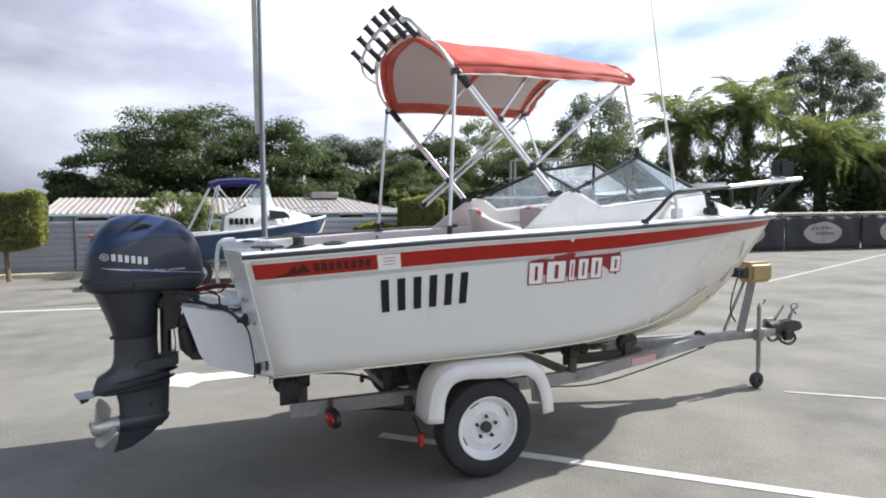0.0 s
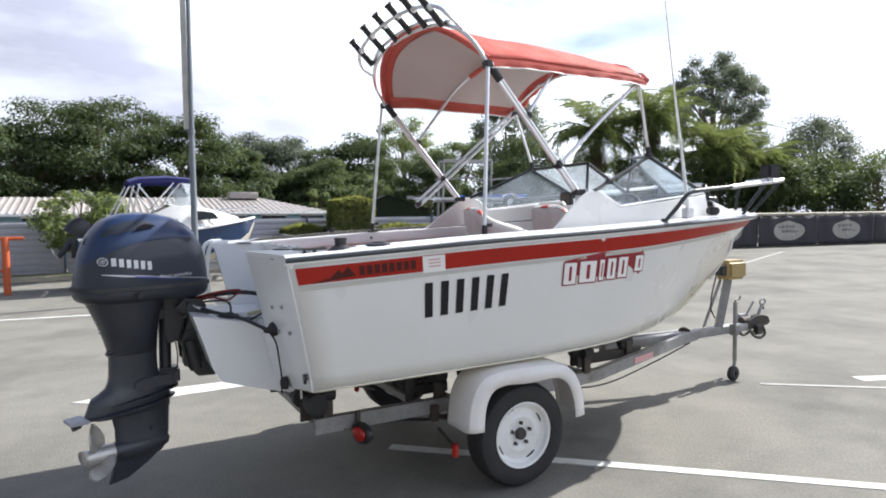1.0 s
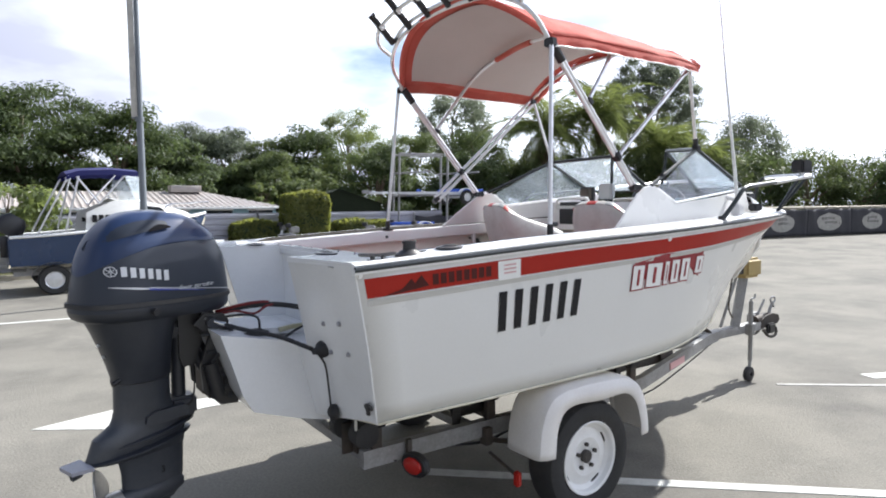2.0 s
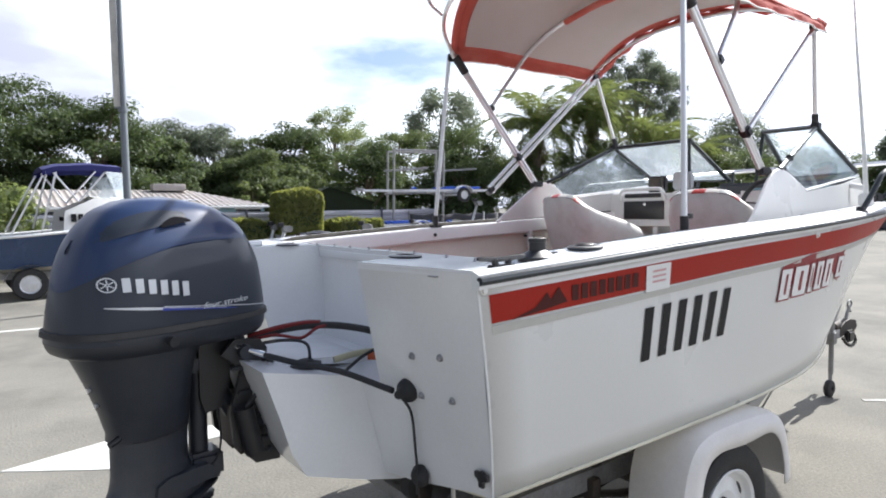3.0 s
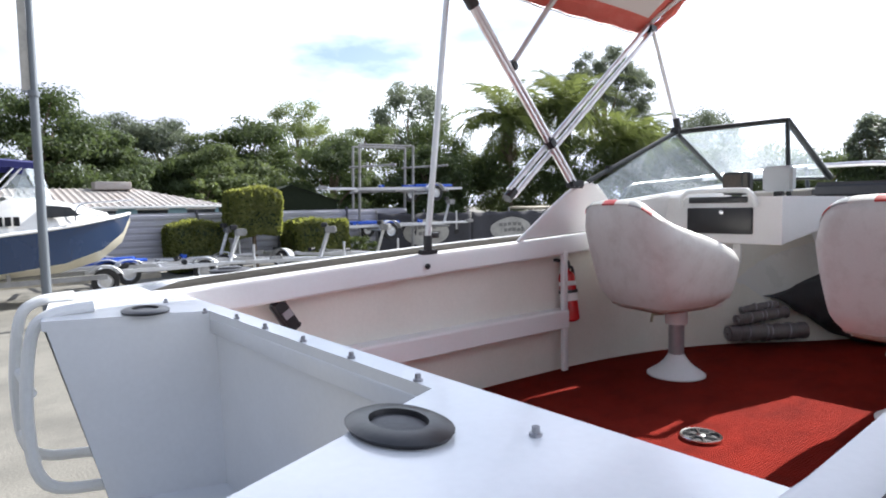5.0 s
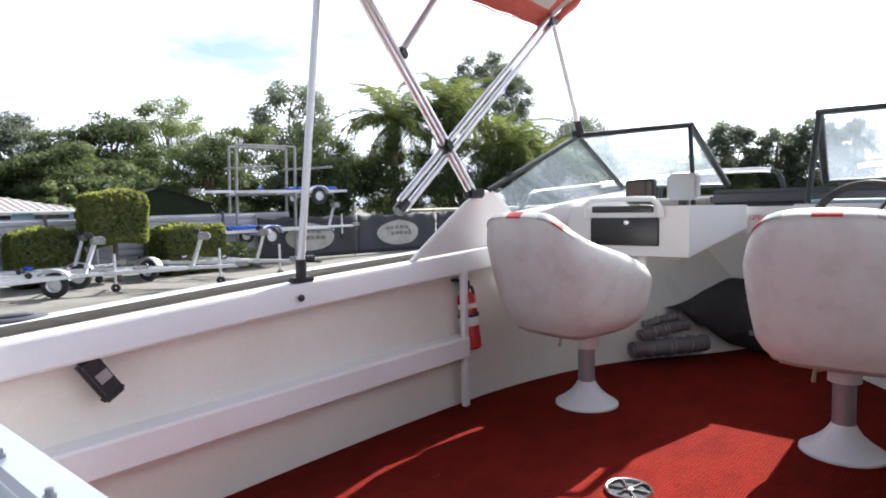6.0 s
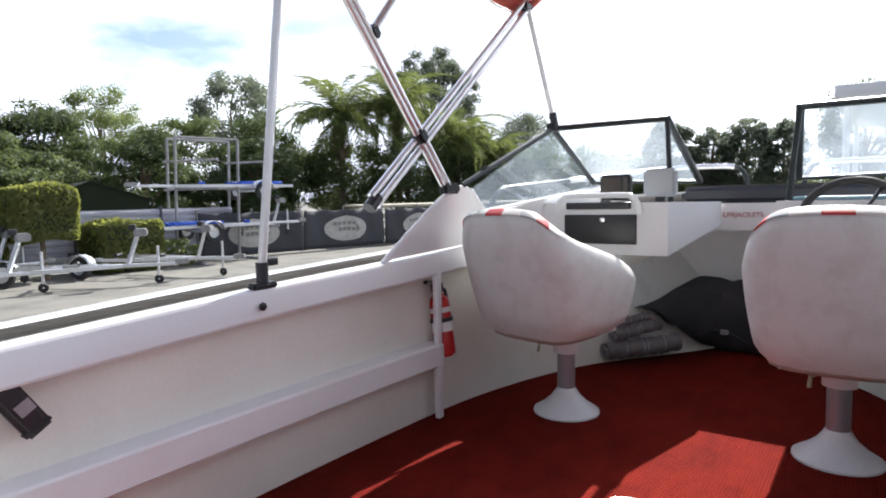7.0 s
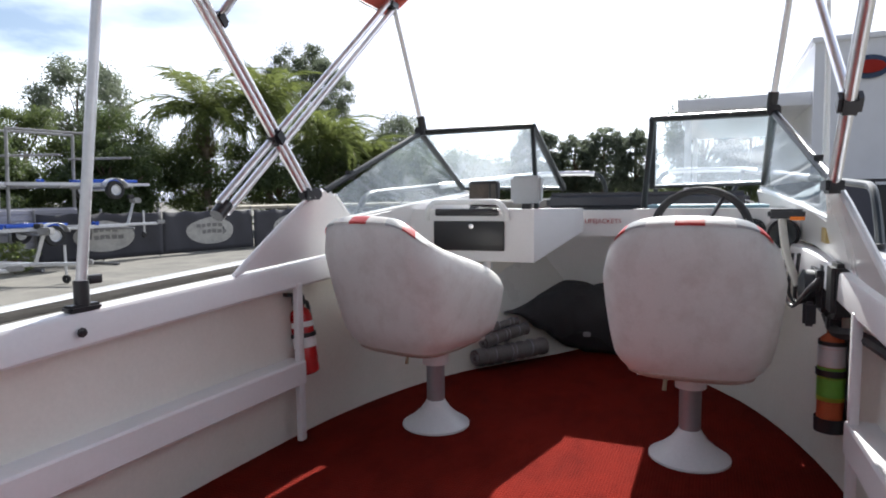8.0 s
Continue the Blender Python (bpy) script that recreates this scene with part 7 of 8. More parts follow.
# ---- galvanised trailers for sale ----
def small_trailer(at, turn, blue, label, post=True):
    t = thing("bare_trailer", label, "trailer", "bare boat trailers by the fence", at, turn)
    for h in (-1, 1):
        bm = bmesh.new()
        loft(bm, [[(x, h * y + dy, 0.44 + dz) for dy, dz in ((-0.025, -0.04), (0.025, -0.04), (0.025, 0.04), (-0.025, 0.04))] for x, y in ((-1.9, 0.55), (0.6, 0.55), (1.9, 0.05))])
        part("side_rail", bm, "galv_new", t)
        if blue:
            part("skid", box(bmesh.new(), (-1.55, h * 0.42 - 0.06, 0.50), (-0.05, h * 0.42 + 0.06, 0.58), 0.01), "trailer_blue", t, "blue skid")
        wm = Matrix.Translation((-0.6, h * 0.82, 0.27)) @ pose(0, 0, 0, 90 if h < 0 else -90, 0, 0)
        w = part("wheel", lathe(bmesh.new(), [(0.15, -0.07), (0.2, -0.085), (0.255, -0.075), (0.27, -0.03), (0.27, 0.03), (0.255, 0.075), (0.2, 0.085), (0.15, 0.07)], wm, 24, close=True), "tyre", t)
        part("rim", lathe(bmesh.new(), [(0.155, -0.05), (0.155, 0.07), (0.14, 0.06), (0.12, 0.035), (0.05, 0.045), (0.001, 0.045)], wm, 20), "galv_new", w)
        g = bmesh.new()
        sheet(g, [[(-0.6 - 0.36 * math.cos(a), h * y, 0.30 + 0.31 * math.sin(a)) for y in (0.70, 0.95)] for a in [math.pi * (0.06 + 0.88 * k / 12) for k in range(13)]])
        thicken(part("mudguard", g, "galv_new", t), 0.012)
    for x in (-1.8, -0.7, 0.5):
        part("cross_member", box(bmesh.new(), (x - 0.03, -0.55, 0.40), (x + 0.03, 0.55, 0.46)), "galv_new", t)
    part("axle", rod((-0.6, -0.8, 0.28), (-0.6, 0.8, 0.28), 0.03, 8), "galv_new", t)
    part("drawbar", box(bmesh.new(), (0.4, -0.04, 0.40), (3.0, 0.04, 0.48), 0.005), "galv_new", t)
    part("coupling", rounded(box(bmesh.new(), (2.95, -0.06, 0.42), (3.25, 0.06, 0.54)), 0.02), "galv", t)
    for x in (-1.5, -0.2, 1.0):
        part("roller", tube(bmesh.new(), [(x, -0.1, 0.52), (x, -0.05, 0.52), (x, 0.05, 0.52), (x, 0.1, 0.52)], [0.06, 0.045, 0.045, 0.06], 12), "trailer_blue" if blue else "black_rubber", t)
    if post:
        p = part("winch_post", tube(bmesh.new(), [(2.0, 0, 0.46), (2.25, 0, 1.20)], 0.05, 4), "galv_new", t)
        part("winch", rounded(box(bmesh.new(), (2.15, -0.12, 1.08), (2.42, 0.12, 1.25)), 0.03), "galv", p)
        part("bow_stop", box(bmesh.new(), (2.05, -0.07, 1.22), (2.2, 0.07, 1.34), 0.02), "black_rubber", p)
        j = part("jockey_wheel", rod((2.6, 0.1, 0.15), (2.6, 0.1, 0.85), 0.03, 8), "galv_new", t)
        part("tyre", lathe(bmesh.new(), [(0.02, -0.03), (0.08, -0.03), (0.1, 0), (0.08, 0.03), (0.02, 0.03)], Matrix.Translation((2.6, 0.1, 0.10)) @ pose(0, 0, 0, 90, 0, 0), 16, close=True), "tyre", j)
    return t


small_trailer((3.7, 15.5, 0), 5, True, "bare galvanised boat trailer with blue skids")
small_trailer((5.6, 14.1, 0), -35, False, "bare galvanised boat trailer with winch post")
small_trailer((3.2, 14.0, 0), -12, False, "bare galvanised boat trailer with winch post")
small_trailer((8.2, 14.9, 0), -65, False, "bare galvanised boat trailer with winch post")
small_trailer((12.4, 16.2, 1.86), 180 - 6, True, "blue and galvanised trailer stored high on the rack", False)
small_trailer((11.6, 15.9, 0.66), -6, True, "blue and galvanised trailer on the rack's lower arms", True)

rk = thing("trailer_rack", "tall galvanised storage rack for trailers", "rack")
for x, y in ((10.75, 16.55), (12.65, 16.15), (10.95, 17.3), (12.85, 16.9)):
    part("upright", rod((x - 0.12, y, 0), (x, y, 3.78), 0.045, 8), "galv", rk)
for (xa, ya), (xb, yb) in (((10.75, 16.55), (12.65, 16.15)), ((10.95, 17.3), (12.85, 16.9))):
    for z in (3.76, 2.24, 1.03):
        part("beam", rod((xa, ya, z), (xb, yb, z), 0.035, 8), "galv", rk)
for x, y in ((10.75, 16.55), (12.65, 16.15)):
    for z in (3.05, 2.20, 0.99):
        part("arm", rod((x, y + 0.7, z), (x + 0.75, y - 0.95, z + 0.02), 0.035, 8), "galv", rk)
    part("foot", rod((x - 0.12, y + 0.8, 0.05), (x - 0.12, y - 1.3, 0.05), 0.045, 8), "galv", rk)

# ---- the blue boat on its own trailer ----
bb = thing("blue_cabin_boat", "navy-hulled cabin boat with blue bimini on a trailer", "boat", "", (0.10, 13.0, 0), 2)
S2 = [(-1.3, 0.95, 1.22, 0.90, 0.62, 0.52), (-0.5, 1.0, 1.26, 0.93, 0.62, 0.50), (0.5, 0.98, 1.34, 0.86, 0.66, 0.50), (1.5, 0.80, 1.45, 0.60, 0.76, 0.54), (2.2, 0.48, 1.56, 0.30, 0.96, 0.72), (2.65, 0.18, 1.64, 0.08, 1.28, 1.08), (2.82, 0.02, 1.68, 0.01, 1.6, 1.5)]
for h in (-1, 1):
    sheet_bm = bmesh.new()
    sheet(sheet_bm, [[(x, h * (b + (c - b) * j / 5), s + (cz - s) * j / 5) for j in range(6)] for x, b, s, c, cz, kz in S2])
    part("topside", sheet_bm, "navy", bb, "glossy navy hull side", angle=50)
    sheet_bm = bmesh.new()
    sheet(sheet_bm, [[(x, h * c * (1 - j / 3), cz + (kz - cz) * j / 3) for j in range(4)] for x, b, s, c, cz, kz in S2])
    part("hull_bottom", sheet_bm, "bottom", bb, angle=50)
    part("gunwale", tube(bmesh.new(), glide([(x, h * b, s) for x, b, s, *_ in S2], 4), 0.03, 8), "white_rail", bb)
    bm = bmesh.new()
    sheet(bm, [[(0.05, h * 0.93, 1.30), (0.1, h * 0.86, 1.72)], [(0.6, h * 0.90, 1.36), (0.65, h * 0.80, 1.98)], [(1.4, h * 0.74, 1.47), (1.35, h * 0.60, 1.93)], [(2.0, h * 0.46, 1.55), (1.9, h * 0.34, 1.78)], [(2.5, h * 0.2, 1.62), (2.4, h * 0.1, 1.66)]])
    part("cabin_side", bm, "gelcoat", bb, "white cabin side")
    part("cabin_window", prism(bmesh.new(), [(1.2, 1.62), (1.75, 1.66), (1.6, 1.82), (1.2, 1.86)], h * 0.72 - 0.1, h * 0.72 + 0.02), "dark_window", bb)
    for k in range(5):
        x = 0.20 + k * 0.125
        part("bar", box(bmesh.new(), (x, h * 0.905 - 0.03, 1.50), (x + 0.085, h * 0.905 + 0.03, 1.66)), "black_vinyl", bb)
    for a, b_ in (((-0.30, h * 0.9, 1.35), (0.0, h * 0.85, 2.55)), ((0.35, h * 0.9, 1.9), (-0.1, h * 0.85, 2.55)), ((0.35, h * 0.9, 1.9), (0.95, h * 0.82, 2.62)), ((-0.8, h * 0.95, 1.3), (-0.2, h * 0.87, 2.5))):
        part("canopy_bow", rod(a, b_, 0.02, 8), "alu", bb)
    part("bow_rail", tube(bmesh.new(), glide([(1.7, h * 0.62, 1.55), (1.8, h * 0.55, 1.85), (2.4, h * 0.28, 1.92), (2.9, h * 0.05, 1.95)], 4), 0.02, 8), "steel", bb)
    w = part("wheel", lathe(bmesh.new(), [(0.18, -0.08), (0.28, -0.09), (0.31, -0.05), (0.31, 0.05), (0.28, 0.09), (0.18, 0.08)], Matrix.Translation((-0.55, h * 0.92, 0.31)) @ pose(0, 0, 0, 90 if h < 0 else -90, 0, 0), 24, close=True), "tyre", bb)
    part("rim", lathe(bmesh.new(), [(0.185, -0.05), (0.185, 0.07), (0.16, 0.05), (0.06, 0.06), (0.001, 0.06)], Matrix.Translation((-0.55, h * 0.92, 0.31)) @ pose(0, 0, 0, 90 if h < 0 else -90, 0, 0), 20), "galv_new", w)
    part("trailer_rail", box(bmesh.new(), (-1.25, h * 0.6 - 0.03, 0.40), (2.2, h * 0.6 + 0.03, 0.50)), "galv", bb)
    part("trailer_guard", sheet(bmesh.new(), [[(-0.55 - 0.42 * math.cos(a), h * y, 0.33 + 0.36 * math.sin(a)) for y in (0.8, 1.05)] for a in [math.pi * (0.05 + 0.9 * k / 10) for k in range(11)]]), "galv", bb)
    for x in (-1.0, 0.6):
        part("trailer_bracket", box(bmesh.new(), (x - 0.03, h * 0.6 - 0.03, 0.5), (x + 0.03, h * 0.6 + 0.03, 0.62)), "galv", bb)
part("transom", prism(bmesh.new(), [(-0.95, 1.22), (0.95, 1.22), (0.88, 0.66), (0, 0.55), (-0.88, 0.66)], -1.32, -1.28, axis=0), "navy", bb)
part("cabin_top", sheet(bmesh.new(), [[(0.65, -0.80, 1.98), (0.65, 0, 2.04), (0.65, 0.80, 1.98)], [(1.35, -0.6, 1.93), (1.35, 0, 2.0), (1.35, 0.6, 1.93)], [(1.9, -0.34, 1.78), (1.9, 0, 1.86), (1.9, 0.34, 1.78)], [(2.4, -0.1, 1.66), (2.4, 0, 1.70), (2.4, 0.1, 1.66)]]), "gelcoat", bb, "white cabin top")
part("deck", sheet(bmesh.new(), [[(x, -b, s), (x, b, s)] for x, b, s, *_ in S2[3:]]), "gelcoat", bb)
part("bimini", sheet(bmesh.new(), [[(x, y, z - 0.09 * (y / 0.85) ** 2) for y in (-0.88, -0.6, -0.3, 0, 0.3, 0.6, 0.88)] for x, z in ((-0.25, 2.62), (0.0, 2.70), (0.6, 2.74), (1.15, 2.70))]), "navy_canvas", bb, "navy canvas bimini")
for h in (-1, 1):
    part("bimini_side", sheet(bmesh.new(), [[(x, h * 0.88, z - 0.09), (x, h * 0.90, z - 0.20)] for x, z in ((-0.25, 2.62), (0.0, 2.70), (0.6, 2.74), (1.15, 2.70))]), "navy_canvas", bb)
    bm = bmesh.new()
    sheet(bm, [[(0.72, h * 0.82, 1.98), (0.90, h * 0.86, 2.50)], [(1.36, h * 0.60, 1.94), (1.15, h * 0.80, 2.48)]])
    part("clear_side", bm, "clear", bb).visible_shadow = False
part("clear_front", sheet(bmesh.new(), [[(1.36, -0.60, 1.94), (1.36, 0, 2.0), (1.36, 0.60, 1.94)], [(1.15, -0.80, 2.60), (1.15, 0, 2.66), (1.15, 0.80, 2.60)]]), "clear", bb, "clear plastic front curtain").visible_shadow = False
om = thing("small_outboard", "dark outboard motor tilted up on the blue boat", "outboard motor", "", (-1.20, 13.0, 1.12), 2)
bm = bmesh.new()
loft(bm, [slab_ring(*q) for q in ((-0.42, 0.14, 0.17, 0.10), (-0.44, 0.16, 0.18, 0.22), (-0.40, 0.12, 0.17, 0.42), (-0.3, 0.04, 0.12, 0.54))])
bmesh.ops.rotate(bm, cent=(0, 0, 0), matrix=Matrix.Rotation(radians(35), 3, "Y"), verts=bm.verts)
part("cowl", bm, "black_plastic", om)
part("leg", tube(bmesh.new(), [(-0.1, 0, 0.1), (-0.25, 0, -0.12), (-0.40, 0, -0.32)], [0.11, 0.08, 0.05], 10), "cowl_dark", om)
part("propeller", lathe(bmesh.new(), [(0.03, -0.03), (0.16, -0.01), (0.16, 0.01), (0.03, 0.03)], Matrix.Translation((-0.46, 0, -0.26)) @ pose(0, 0, 0, 0, 60, 0), 8, close=True), "prop", om)
part("bracket", box(bmesh.new(), (-0.14, -0.12, -0.35), (0.0, 0.12, 0.12), 0.02), "black_plastic", om)

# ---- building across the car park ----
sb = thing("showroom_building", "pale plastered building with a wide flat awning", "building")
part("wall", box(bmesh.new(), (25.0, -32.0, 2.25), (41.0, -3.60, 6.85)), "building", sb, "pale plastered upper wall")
part("base_wall", box(bmesh.new(), (25.15, -32.0, 0), (40.8, -3.75, 2.25)), "building_dark", sb, "dark grey lower wall")
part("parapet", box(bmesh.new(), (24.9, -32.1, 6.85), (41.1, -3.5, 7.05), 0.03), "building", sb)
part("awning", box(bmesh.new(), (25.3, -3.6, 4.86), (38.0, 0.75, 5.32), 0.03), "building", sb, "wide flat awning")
for x in (26.0, 37.0):
    part("column", rod((x, 0.4, 0), (x, 0.4, 4.9), 0.12, 12), "building", sb)
sg = part("sign_disc", lathe(bmesh.new(), [(0.62, 0), (0.62, 0.05), (0.001, 0.06)], Matrix.Translation((24.97, -5.15, 5.93)) @ pose(0, 0, 0, 0, -90, 0) @ Matrix.Diagonal((0.62, 1.0, 1, 1)), 32), "navy", sb, "oval red and blue sign")
part("sign_band", lathe(bmesh.new(), [(0.48, 0), (0.48, 0.05), (0.001, 0.06)], Matrix.Translation((24.90, -5.15, 5.93)) @ pose(0, 0, 0, 0, -90, 0) @ Matrix.Diagonal((0.45, 0.95, 1, 1)), 28), "red_stripe", sg)
for k in range(4):
    w = part("window", box(bmesh.new(), (25.08, -9.5 - 5.2 * k, 0.3), (25.16, -5.6 - 5.2 * k, 2.05)), "dark_window", sb)
    part("frame", box(bmesh.new(), (25.05, -9.6 - 5.2 * k, 2.05), (25.17, -5.5 - 5.2 * k, 2.15)), "building", w)


# ---- trees and hedges ----
def leaf_mesh(name, centres, normals, size, mat, parent, rng, label=""):
    """Many small bent leaves, one mesh."""
    n = len(centres)
    nrm = normals / (np.linalg.norm(normals, axis=1, keepdims=True) + 1e-9)
    ref = rng.normal(size=(n, 3))
    u = np.cross(nrm, ref)
    u /= np.linalg.norm(u, axis=1, keepdims=True) + 1e-9
    v = np.cross(nrm, u)
    s = (size * rng.uniform(0.6, 1.3, n))[:, None]
    pts = np.empty((n, 4, 3))
    pts[:, 0] = centres - u * s
    pts[:, 1] = centres - v * s * 0.42 + nrm * s * 0.15
    pts[:, 2] = centres + u * s
    pts[:, 3] = centres + v * s * 0.42 + nrm * s * 0.15
    me = bpy.data.meshes.new(name)
    me.vertices.add(n * 4)
    me.vertices.foreach_set("co", pts.reshape(-1))
    me.loops.add(n * 4)
    me.loops.foreach_set("vertex_index", np.arange(n * 4))
    me.polygons.add(n)
    me.polygons.foreach_set("loop_start", np.arange(n) * 4)
    me.polygons.foreach_set("loop_total", np.full(n, 4))
    me.update(calc_edges=True)
    me.materials.append(M[mat])
    ob = new(name, me)
    ob.parent = parent
    return tagged(ob, label)


def tree(at, h, r, base, mat, seed, label, leaves=6000, leaf=0.17, clumps=60, open_=0.0, trunk=0.18, spread=0.24, flat=0.68):
    rng = np.random.default_rng(seed)
    x, y = at
    t = thing("tree", label, "tree", "trees behind the fence", (x, y, 0))
    cz, sz = (h + base) / 2, (h - base) / 2
    d = rng.normal(size=(clumps, 3))
    d /= np.linalg.norm(d, axis=1, keepdims=True)
    rad = rng.uniform(0.35, 1.0, clumps) ** (0.45 if not open_ else 0.35)
    c = d * rad[:, None] * np.array([r, r, sz]) + np.array([0, 0, cz])
    c[:, 2] += rng.normal(0, 0.06 * sz, clumps)
    c[:, 2] = np.minimum(c[:, 2], h)
    cr = r * spread * rng.uniform(0.65, 1.3, clumps)
    bm = bmesh.new()
    tube(bm, glide([(0, 0, 0), (0.05 * r, 0.03 * r, base * 0.6), (-0.04 * r, 0.05 * r, cz), (0.02 * r, 0, h - sz * 0.45)], 4), [trunk * (1 - 0.78 * i / 12) for i in range(13)], 8)
    for k in rng.choice(clumps, min(clumps, 16), replace=False):
        q = Vector(c[k])
        z0 = base * 0.5 + (q.z - base * 0.5) * 0.45
        tube(bm, glide([(0.02 * r, 0.02 * r, max(0.3, z0)), (q.x * 0.45, q.y * 0.45, (z0 + q.z) / 2 + 0.1), q], 3), [trunk * f for f in (0.42, 0.38, 0.32, 0.26, 0.20, 0.14, 0.07)], 6)
    part("trunk", bm, "bark", t)
    per = rng.multinomial(leaves, cr ** 2 / (cr ** 2).sum())
    own = np.repeat(np.arange(clumps), per)
    off = rng.normal(0, 0.50, (leaves, 3))
    off *= np.minimum(1.0, (1.5 if open_ else 1.08) / (np.linalg.norm(off, axis=1, keepdims=True) + 1e-6))
    pos = c[own] + off * cr[own][:, None] * np.array([1.15, 1.15, 0.85 if open_ else flat])
    nrm = off * 0.8 + np.array([0, 0, 0.55]) + rng.normal(0, 0.45, (leaves, 3))
    leaf_mesh("crown", pos, nrm, leaf, mat, t, rng)
    return t


DENSE, GUM = "dense dark green tree behind the shed", "tall open-crowned gum tree"
for i, (x, y, h, r, base, mat) in enumerate((
        (-3.6, 28.2, 5.7, 2.9, 0.8, "leaf_dark"), (-0.6, 29.2, 7.5, 3.6, 0.8, "leaf_dark"), (3.0, 28.6, 6.4, 3.1, 0.8, "leaf_dark"), (-5.5, 28.4, 3.9, 1.7, 0.6, "leaf_dark"), (5.2, 29.5, 5.4, 2.2, 0.8, "leaf_dark"))):
    tree((x, y), h, r, base, mat, 10 + i, DENSE, leaves=40000, leaf=0.085, clumps=80, spread=0.23, trunk=0.3, flat=0.50)
for i, (x, y, h, r, base, mat, lab) in enumerate((
        (8.0, 36.5, 7.0, 2.3, 1.0, "leaf_gum", GUM), (10.2, 36.0, 6.9, 2.1, 1.0, "leaf_gum", GUM), (12.2, 34.5, 6.2, 2.2, 0.6, "leaf_mid", "rounded green tree behind the fence"),
        (14.3, 33.6, 7.1, 2.5, 0.6, "leaf_dark", "dense rounded dark tree behind the fence"), (21.6, 42.4, 10.3, 2.7, 1.0, "leaf_light", "tall light green tree behind the fence"),
        (20.5, 31.5, 7.2, 2.2, 0.6, "leaf_mid", "rounded green tree behind the fence"), (24.3, 29.0, 6.6, 2.8, 0.5, "leaf_dark", "dense rounded dark tree behind the fence"),
        (10.8, 30.5, 5.0, 2.0, 0.5, "leaf_mid", "rounded green tree behind the fence"), (16.5, 28.5, 5.4, 2.2, 0.4, "leaf_dark", "dense rounded dark tree behind the fence"), (20.5, 25.0, 4.6, 2.0, 0.3, "leaf_dark", "dense rounded dark tree behind the fence"),
        (27.0, 25.5, 5.6, 2.4, 0.4, "leaf_mid", "rounded green tree behind the fence"), (29.5, 22.5, 5.6, 2.4, 0.3, "leaf_mid", "rounded green tree behind the fence"))):
    tree((x, y), h, r, base, mat, 40 + i, lab, leaves=26000, leaf=0.085, clumps=75, spread=0.28, flat=0.6)
for i, (x, y, h, r, base, n) in enumerate((
        (30.0, 39.6, 11.4, 3.1, 5.2, 16000), (64.0, 45.2, 20.0, 5.4, 9.0, 30000), (52.5, 26.3, 9.4, 3.0, 3.0, 16000), (50.0, 30.5, 8.4, 2.8, 2.2, 14000),
        (48.5, 12.4, 7.2, 1.8, 2.4, 12000), (50.0, 9.6, 6.6, 1.5, 2.0, 9000), (49.6, 7.2, 7.0, 1.7, 1.6, 12000), (51.0, 5.0, 6.8, 1.6, 1.4, 10000),
        (56.0, 0.2, 9.6, 3.0, 2.4, 20000), (57.0, -3.4, 8.8, 2.6, 2.0, 14000))):
    tree((x, y), h, r, base, "leaf_gum", 70 + i, GUM, leaves=n, leaf=0.13 if h < 15 else 0.17, clumps=150, open_=1, spread=0.22 if h < 15 else 0.135, trunk=0.16 if h < 15 else 0.38)
for i, (x, y, h, r) in enumerate(((33.0, 21.0, 5.0, 2.6), (36.0, 19.5, 5.2, 2.6), (39.0, 18.5, 5.0, 2.7), (42.0, 16.5, 5.2, 2.8), (45.5, 14.8, 4.6, 2.8), (49.0, 13.5, 4.4, 2.8), (52.5, 11.0, 3.6, 2.6), (57.0, 6.0, 3.2, 3.0), (58.0, 0.5, 3.2, 3.4), (58.0, -4.5, 3.4, 3.4), (8.0, 33.0, 4.4, 2.2), (13.0, 31.5, 4.2, 2.0), (22.5, 27.5, 4.4, 2.2))):
    tree((x, y), h, r, 0.1, "leaf_mid" if i % 2 else "leaf_dark", 90 + i, "bushy low tree in the scrub behind the fence", leaves=13000, leaf=0.11, clumps=90, spread=0.27)


DEAD = {}


def dead_frond(me):
    """The same frond, dried brown."""
    if me.name not in DEAD:
        d = me.copy()
        d.materials[0] = M["dead_frond"]
        DEAD[me.name] = d
    return DEAD[me.name]


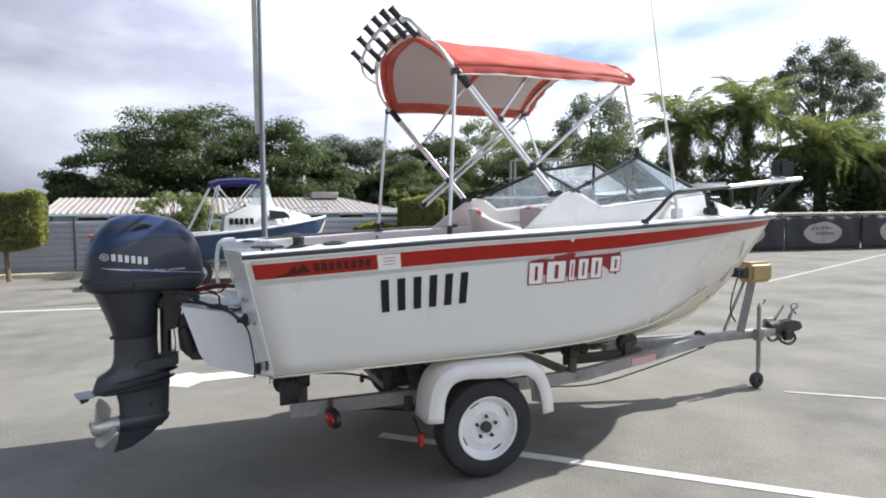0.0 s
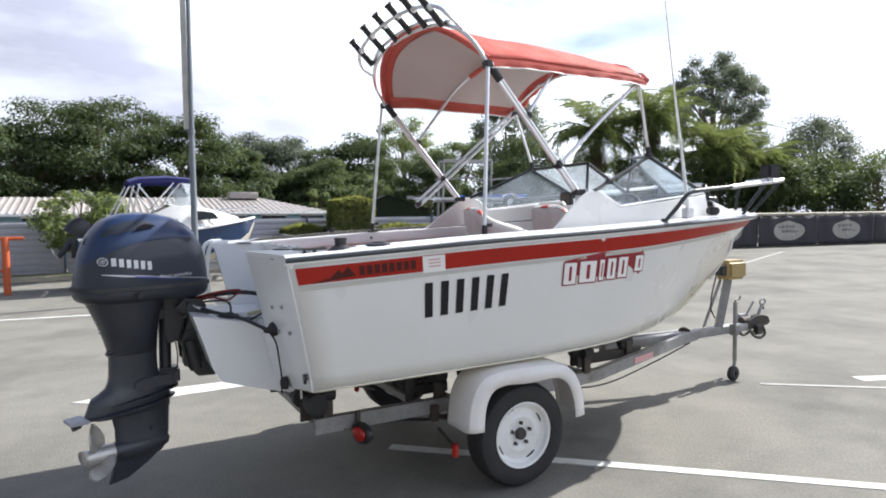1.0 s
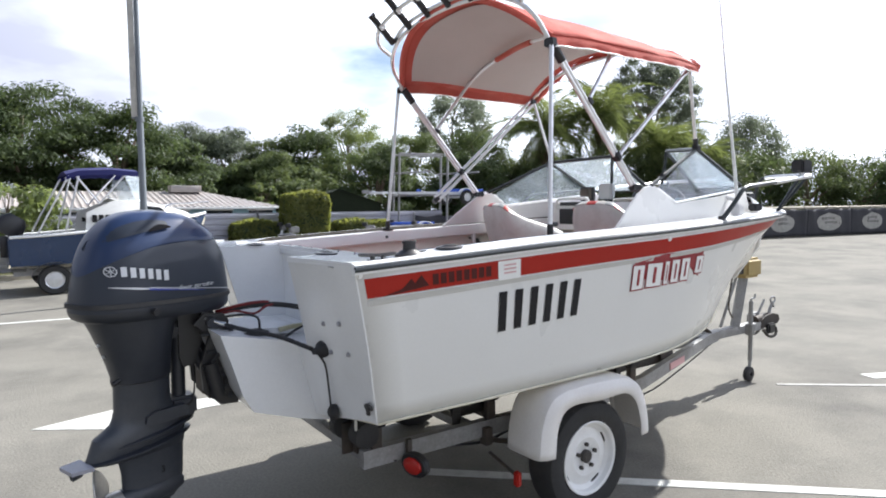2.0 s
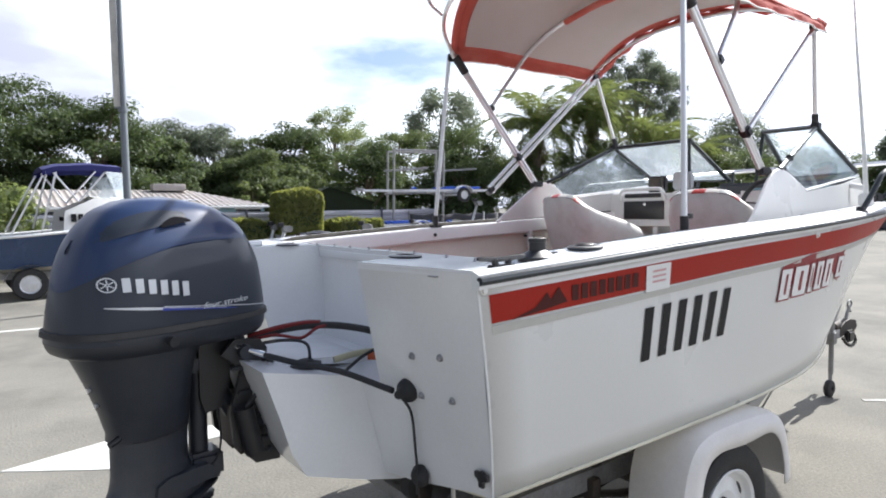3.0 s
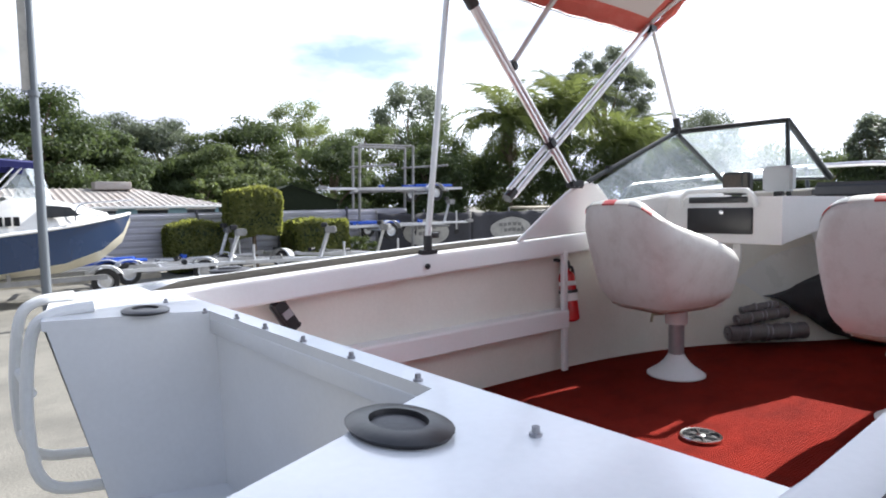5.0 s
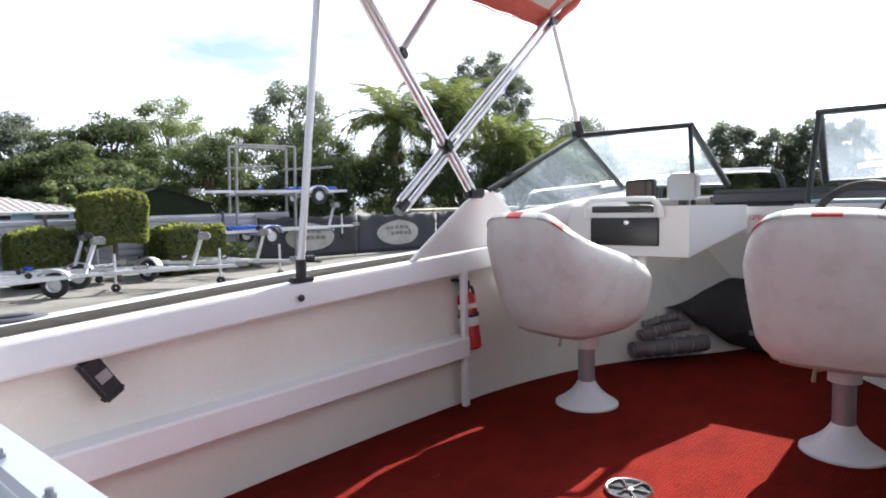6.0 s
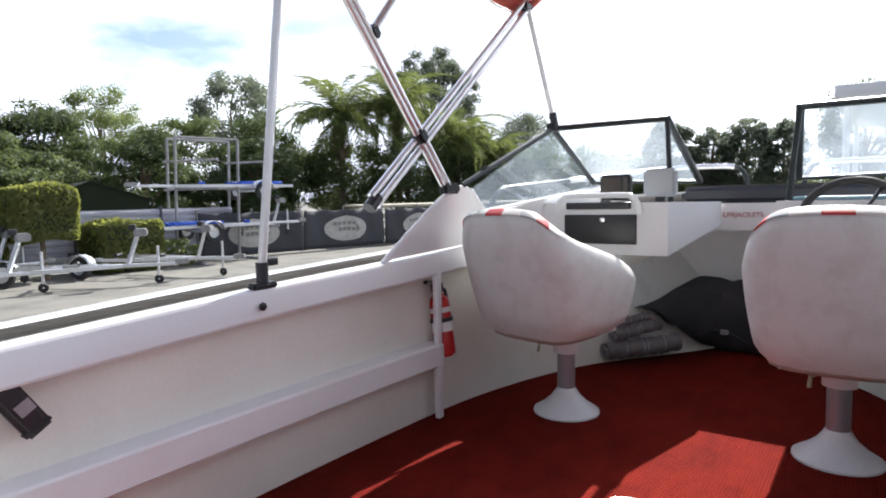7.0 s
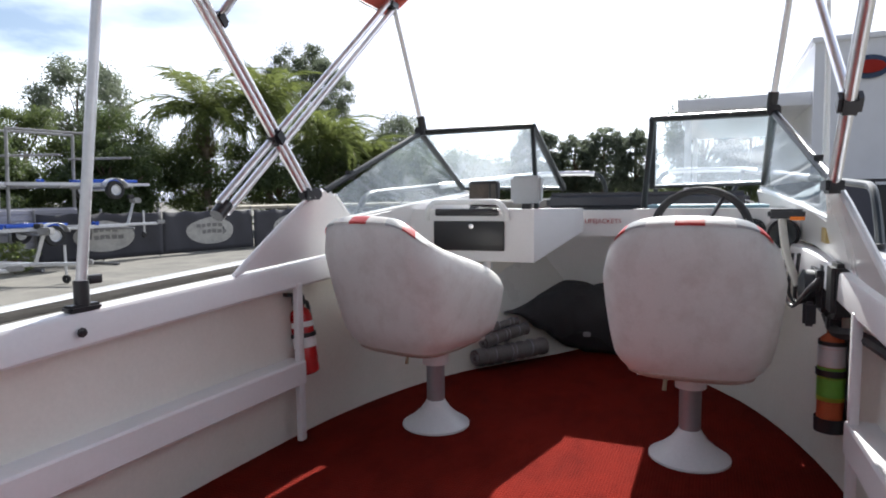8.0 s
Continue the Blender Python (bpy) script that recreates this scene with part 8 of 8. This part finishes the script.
def palm(at, h, seed, spread=2.5, live=40):
    rng = random.Random(seed)
    p = thing("palm_tree", "queen palm with arching fronds behind the fence", "palm", "palms behind the fence", (*at, 0))
    part("trunk", tube(bmesh.new(), [(0, 0, 0), (0.05, 0, h * 0.5), (0.02, 0.05, h - 0.2), (0, 0, h + 0.1)], [0.24, 0.19, 0.17, 0.10], 12), "palm_bark", p)
    meshes = []
    for kind in range(3):
        bm = bmesh.new()
        L = spread * (0.9 + 0.12 * kind)
        rise = (0.50, 0.35, 0.15)[kind]
        pts = [Vector((L * t * (1 - 0.20 * t * t), 0, rise * L * t - (0.62 + 0.16 * kind) * L * t ** 2.4)) for t in [i / 18 for i in range(19)]]
        tube(bm, pts, [0.030 * (1 - 0.85 * i / 18) for i in range(19)], 5)
        for i in range(2, 19):
            for side in (-1, 1):
                for sub in (0, 0.25, 0.5, 0.75):
                    a = pts[i - 1].lerp(pts[i], sub)
                    ln = 0.95 * math.sin(math.pi * min(0.96, (i + sub) / 20 + 0.10)) * (0.75 + 0.5 * rng.random())
                    tip = a + Vector((ln * (0.35 + 0.3 * rng.random()), side * ln * (0.45 + 0.4 * rng.random()), -ln * (0.15 + 0.75 * rng.random())))
                    w = Vector((0.015, 0, 0.0))
                    bm.faces.new([bm.verts.new(q) for q in (a - w, a.lerp(tip, 0.5) - w * 1.1 + Vector((0, 0, 0.05)), tip, a.lerp(tip, 0.5) + w * 1.1 + Vector((0, 0, 0.05)), a + w)])
        meshes.append(part("frond", bm, "frond", p))
    for k in range(live):
        src = meshes[k % 3]
        o = src.copy()
        scene.collection.objects.link(o)
        tilt = -72 + 112 * (k / live) ** 0.9 + 16 * rng.random()
        o.matrix_basis = pose(0, 0, h, 0, 0, k * 137.5 + 12 * rng.random()) @ pose(0, 0, 0, 0, tilt, 0)
    for k in range(8):
        o = meshes[2].copy()
        o.data = dead_frond(o.data)
        scene.collection.objects.link(o)
        o.name = "dead_frond"
        o.matrix_basis = pose(0, 0, h - 0.25, 0, 0, k * 137.5 + 40) @ pose(0, 0, 0, 0, 58 + 18 * rng.random(), 0) @ Matrix.Scale(0.66, 4)
    for o in meshes:
        o.matrix_basis = pose(0, 0, h, 0, 0, 70 * rng.random()) @ pose(0, 0, 0, 0, -30, 0)


for i, (x, y, h, w) in enumerate(((26.0, 24.6, 6.6, 4.2), (29.4, 23.2, 7.4, 3.6), (32.0, 20.8, 5.2, 3.4), (34.6, 20.0, 4.2, 3.0))):
    palm((x, y), h, 5 + i, w)


def clipped_hedge(lo, hi, seed, label, trunk=None, leaves=9000):
    rng = np.random.default_rng(seed)
    c = ((lo[0] + hi[0]) / 2, (lo[1] + hi[1]) / 2)
    t = thing("clipped_hedge", label, "hedge", "clipped hedges along the fence", (*c, 0))
    size = np.array(hi) - np.array(lo)
    face = rng.choice(6, leaves, p=[0.14, 0.14, 0.24, 0.14, 0.24, 0.10])
    p = rng.uniform(0, 1, (leaves, 3))
    nrm = np.zeros((leaves, 3))
    for f in range(6):
        ax, sgn = f // 2, f % 2
        k = face == f
        p[k, ax] = sgn + rng.normal(0, 0.025, k.sum()) - (0.06 * rng.uniform(0, 1, k.sum())) * (1 if sgn else -1)
        nrm[k, ax] = 1 if sgn else -1
    mid = p - 0.5
    # rounded edges
    q = np.linalg.norm(mid * 2, ord=6, axis=1, keepdims=True)
    mid = mid / np.maximum(1, q * 0.98)
    pos = mid * size + np.array([0, 0, (lo[2] + hi[2]) / 2])
    pos += 0.05 * np.sin(pos[:, [1, 2, 0]] * 5 + seed)
    leaf_mesh("foliage", pos, nrm + rng.normal(0, 0.55, (leaves, 3)), 0.062, "leaf_hedge", t, rng)
    # solid dark core: its colour stands for the shade among inner leaves
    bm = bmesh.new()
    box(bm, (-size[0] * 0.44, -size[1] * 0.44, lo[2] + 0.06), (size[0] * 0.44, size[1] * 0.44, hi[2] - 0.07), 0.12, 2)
    part("dark_core", bm, "leaf_dark", t)
    bm = bmesh.new()
    tube(bm, glide([(0.05, 0, 0), (0.0, 0.02, lo[2] * 0.6 + 0.1), (0, 0, lo[2] + 0.3)], 3), [0.07, 0.065, 0.06, 0.06, 0.06, 0.06, 0.05], 8)
    part("trunk", bm, "bark", t)


clipped_hedge((5.98, 15.2, 0.98), (7.42, 16.3, 2.30), 1, "square-clipped hedge tree on a single trunk")
clipped_hedge((4.55, 15.9, 0.08), (6.05, 16.9, 1.40), 2, "low square-clipped hedge beside the fence")
clipped_hedge((7.90, 15.5, 0.02), (9.70, 16.7, 1.36), 3, "low square-clipped hedge beside the fence")
clipped_hedge((-6.3, 14.9, 0.90), (-4.42, 16.1, 2.45), 4, "square-clipped hedge tree on a leaning trunk")
tree((-1.15, 16.4), 2.55, 1.15, 0.7, "leaf_light", 201, "leafy light green shrub beside the fence", leaves=4500, leaf=0.08, clumps=50, trunk=0.05)
tree((10.2, 15.7), 0.85, 0.5, 0.05, "leaf_light", 202, "small flowering shrub beside the rack", leaves=1500, leaf=0.05, clumps=22, trunk=0.03)
tree((9.5, 28.2), 3.1, 0.75, 1.4, "leaf_light", 203, "small bright green shrub behind the shed", leaves=2000, leaf=0.09, clumps=24, trunk=0.05)
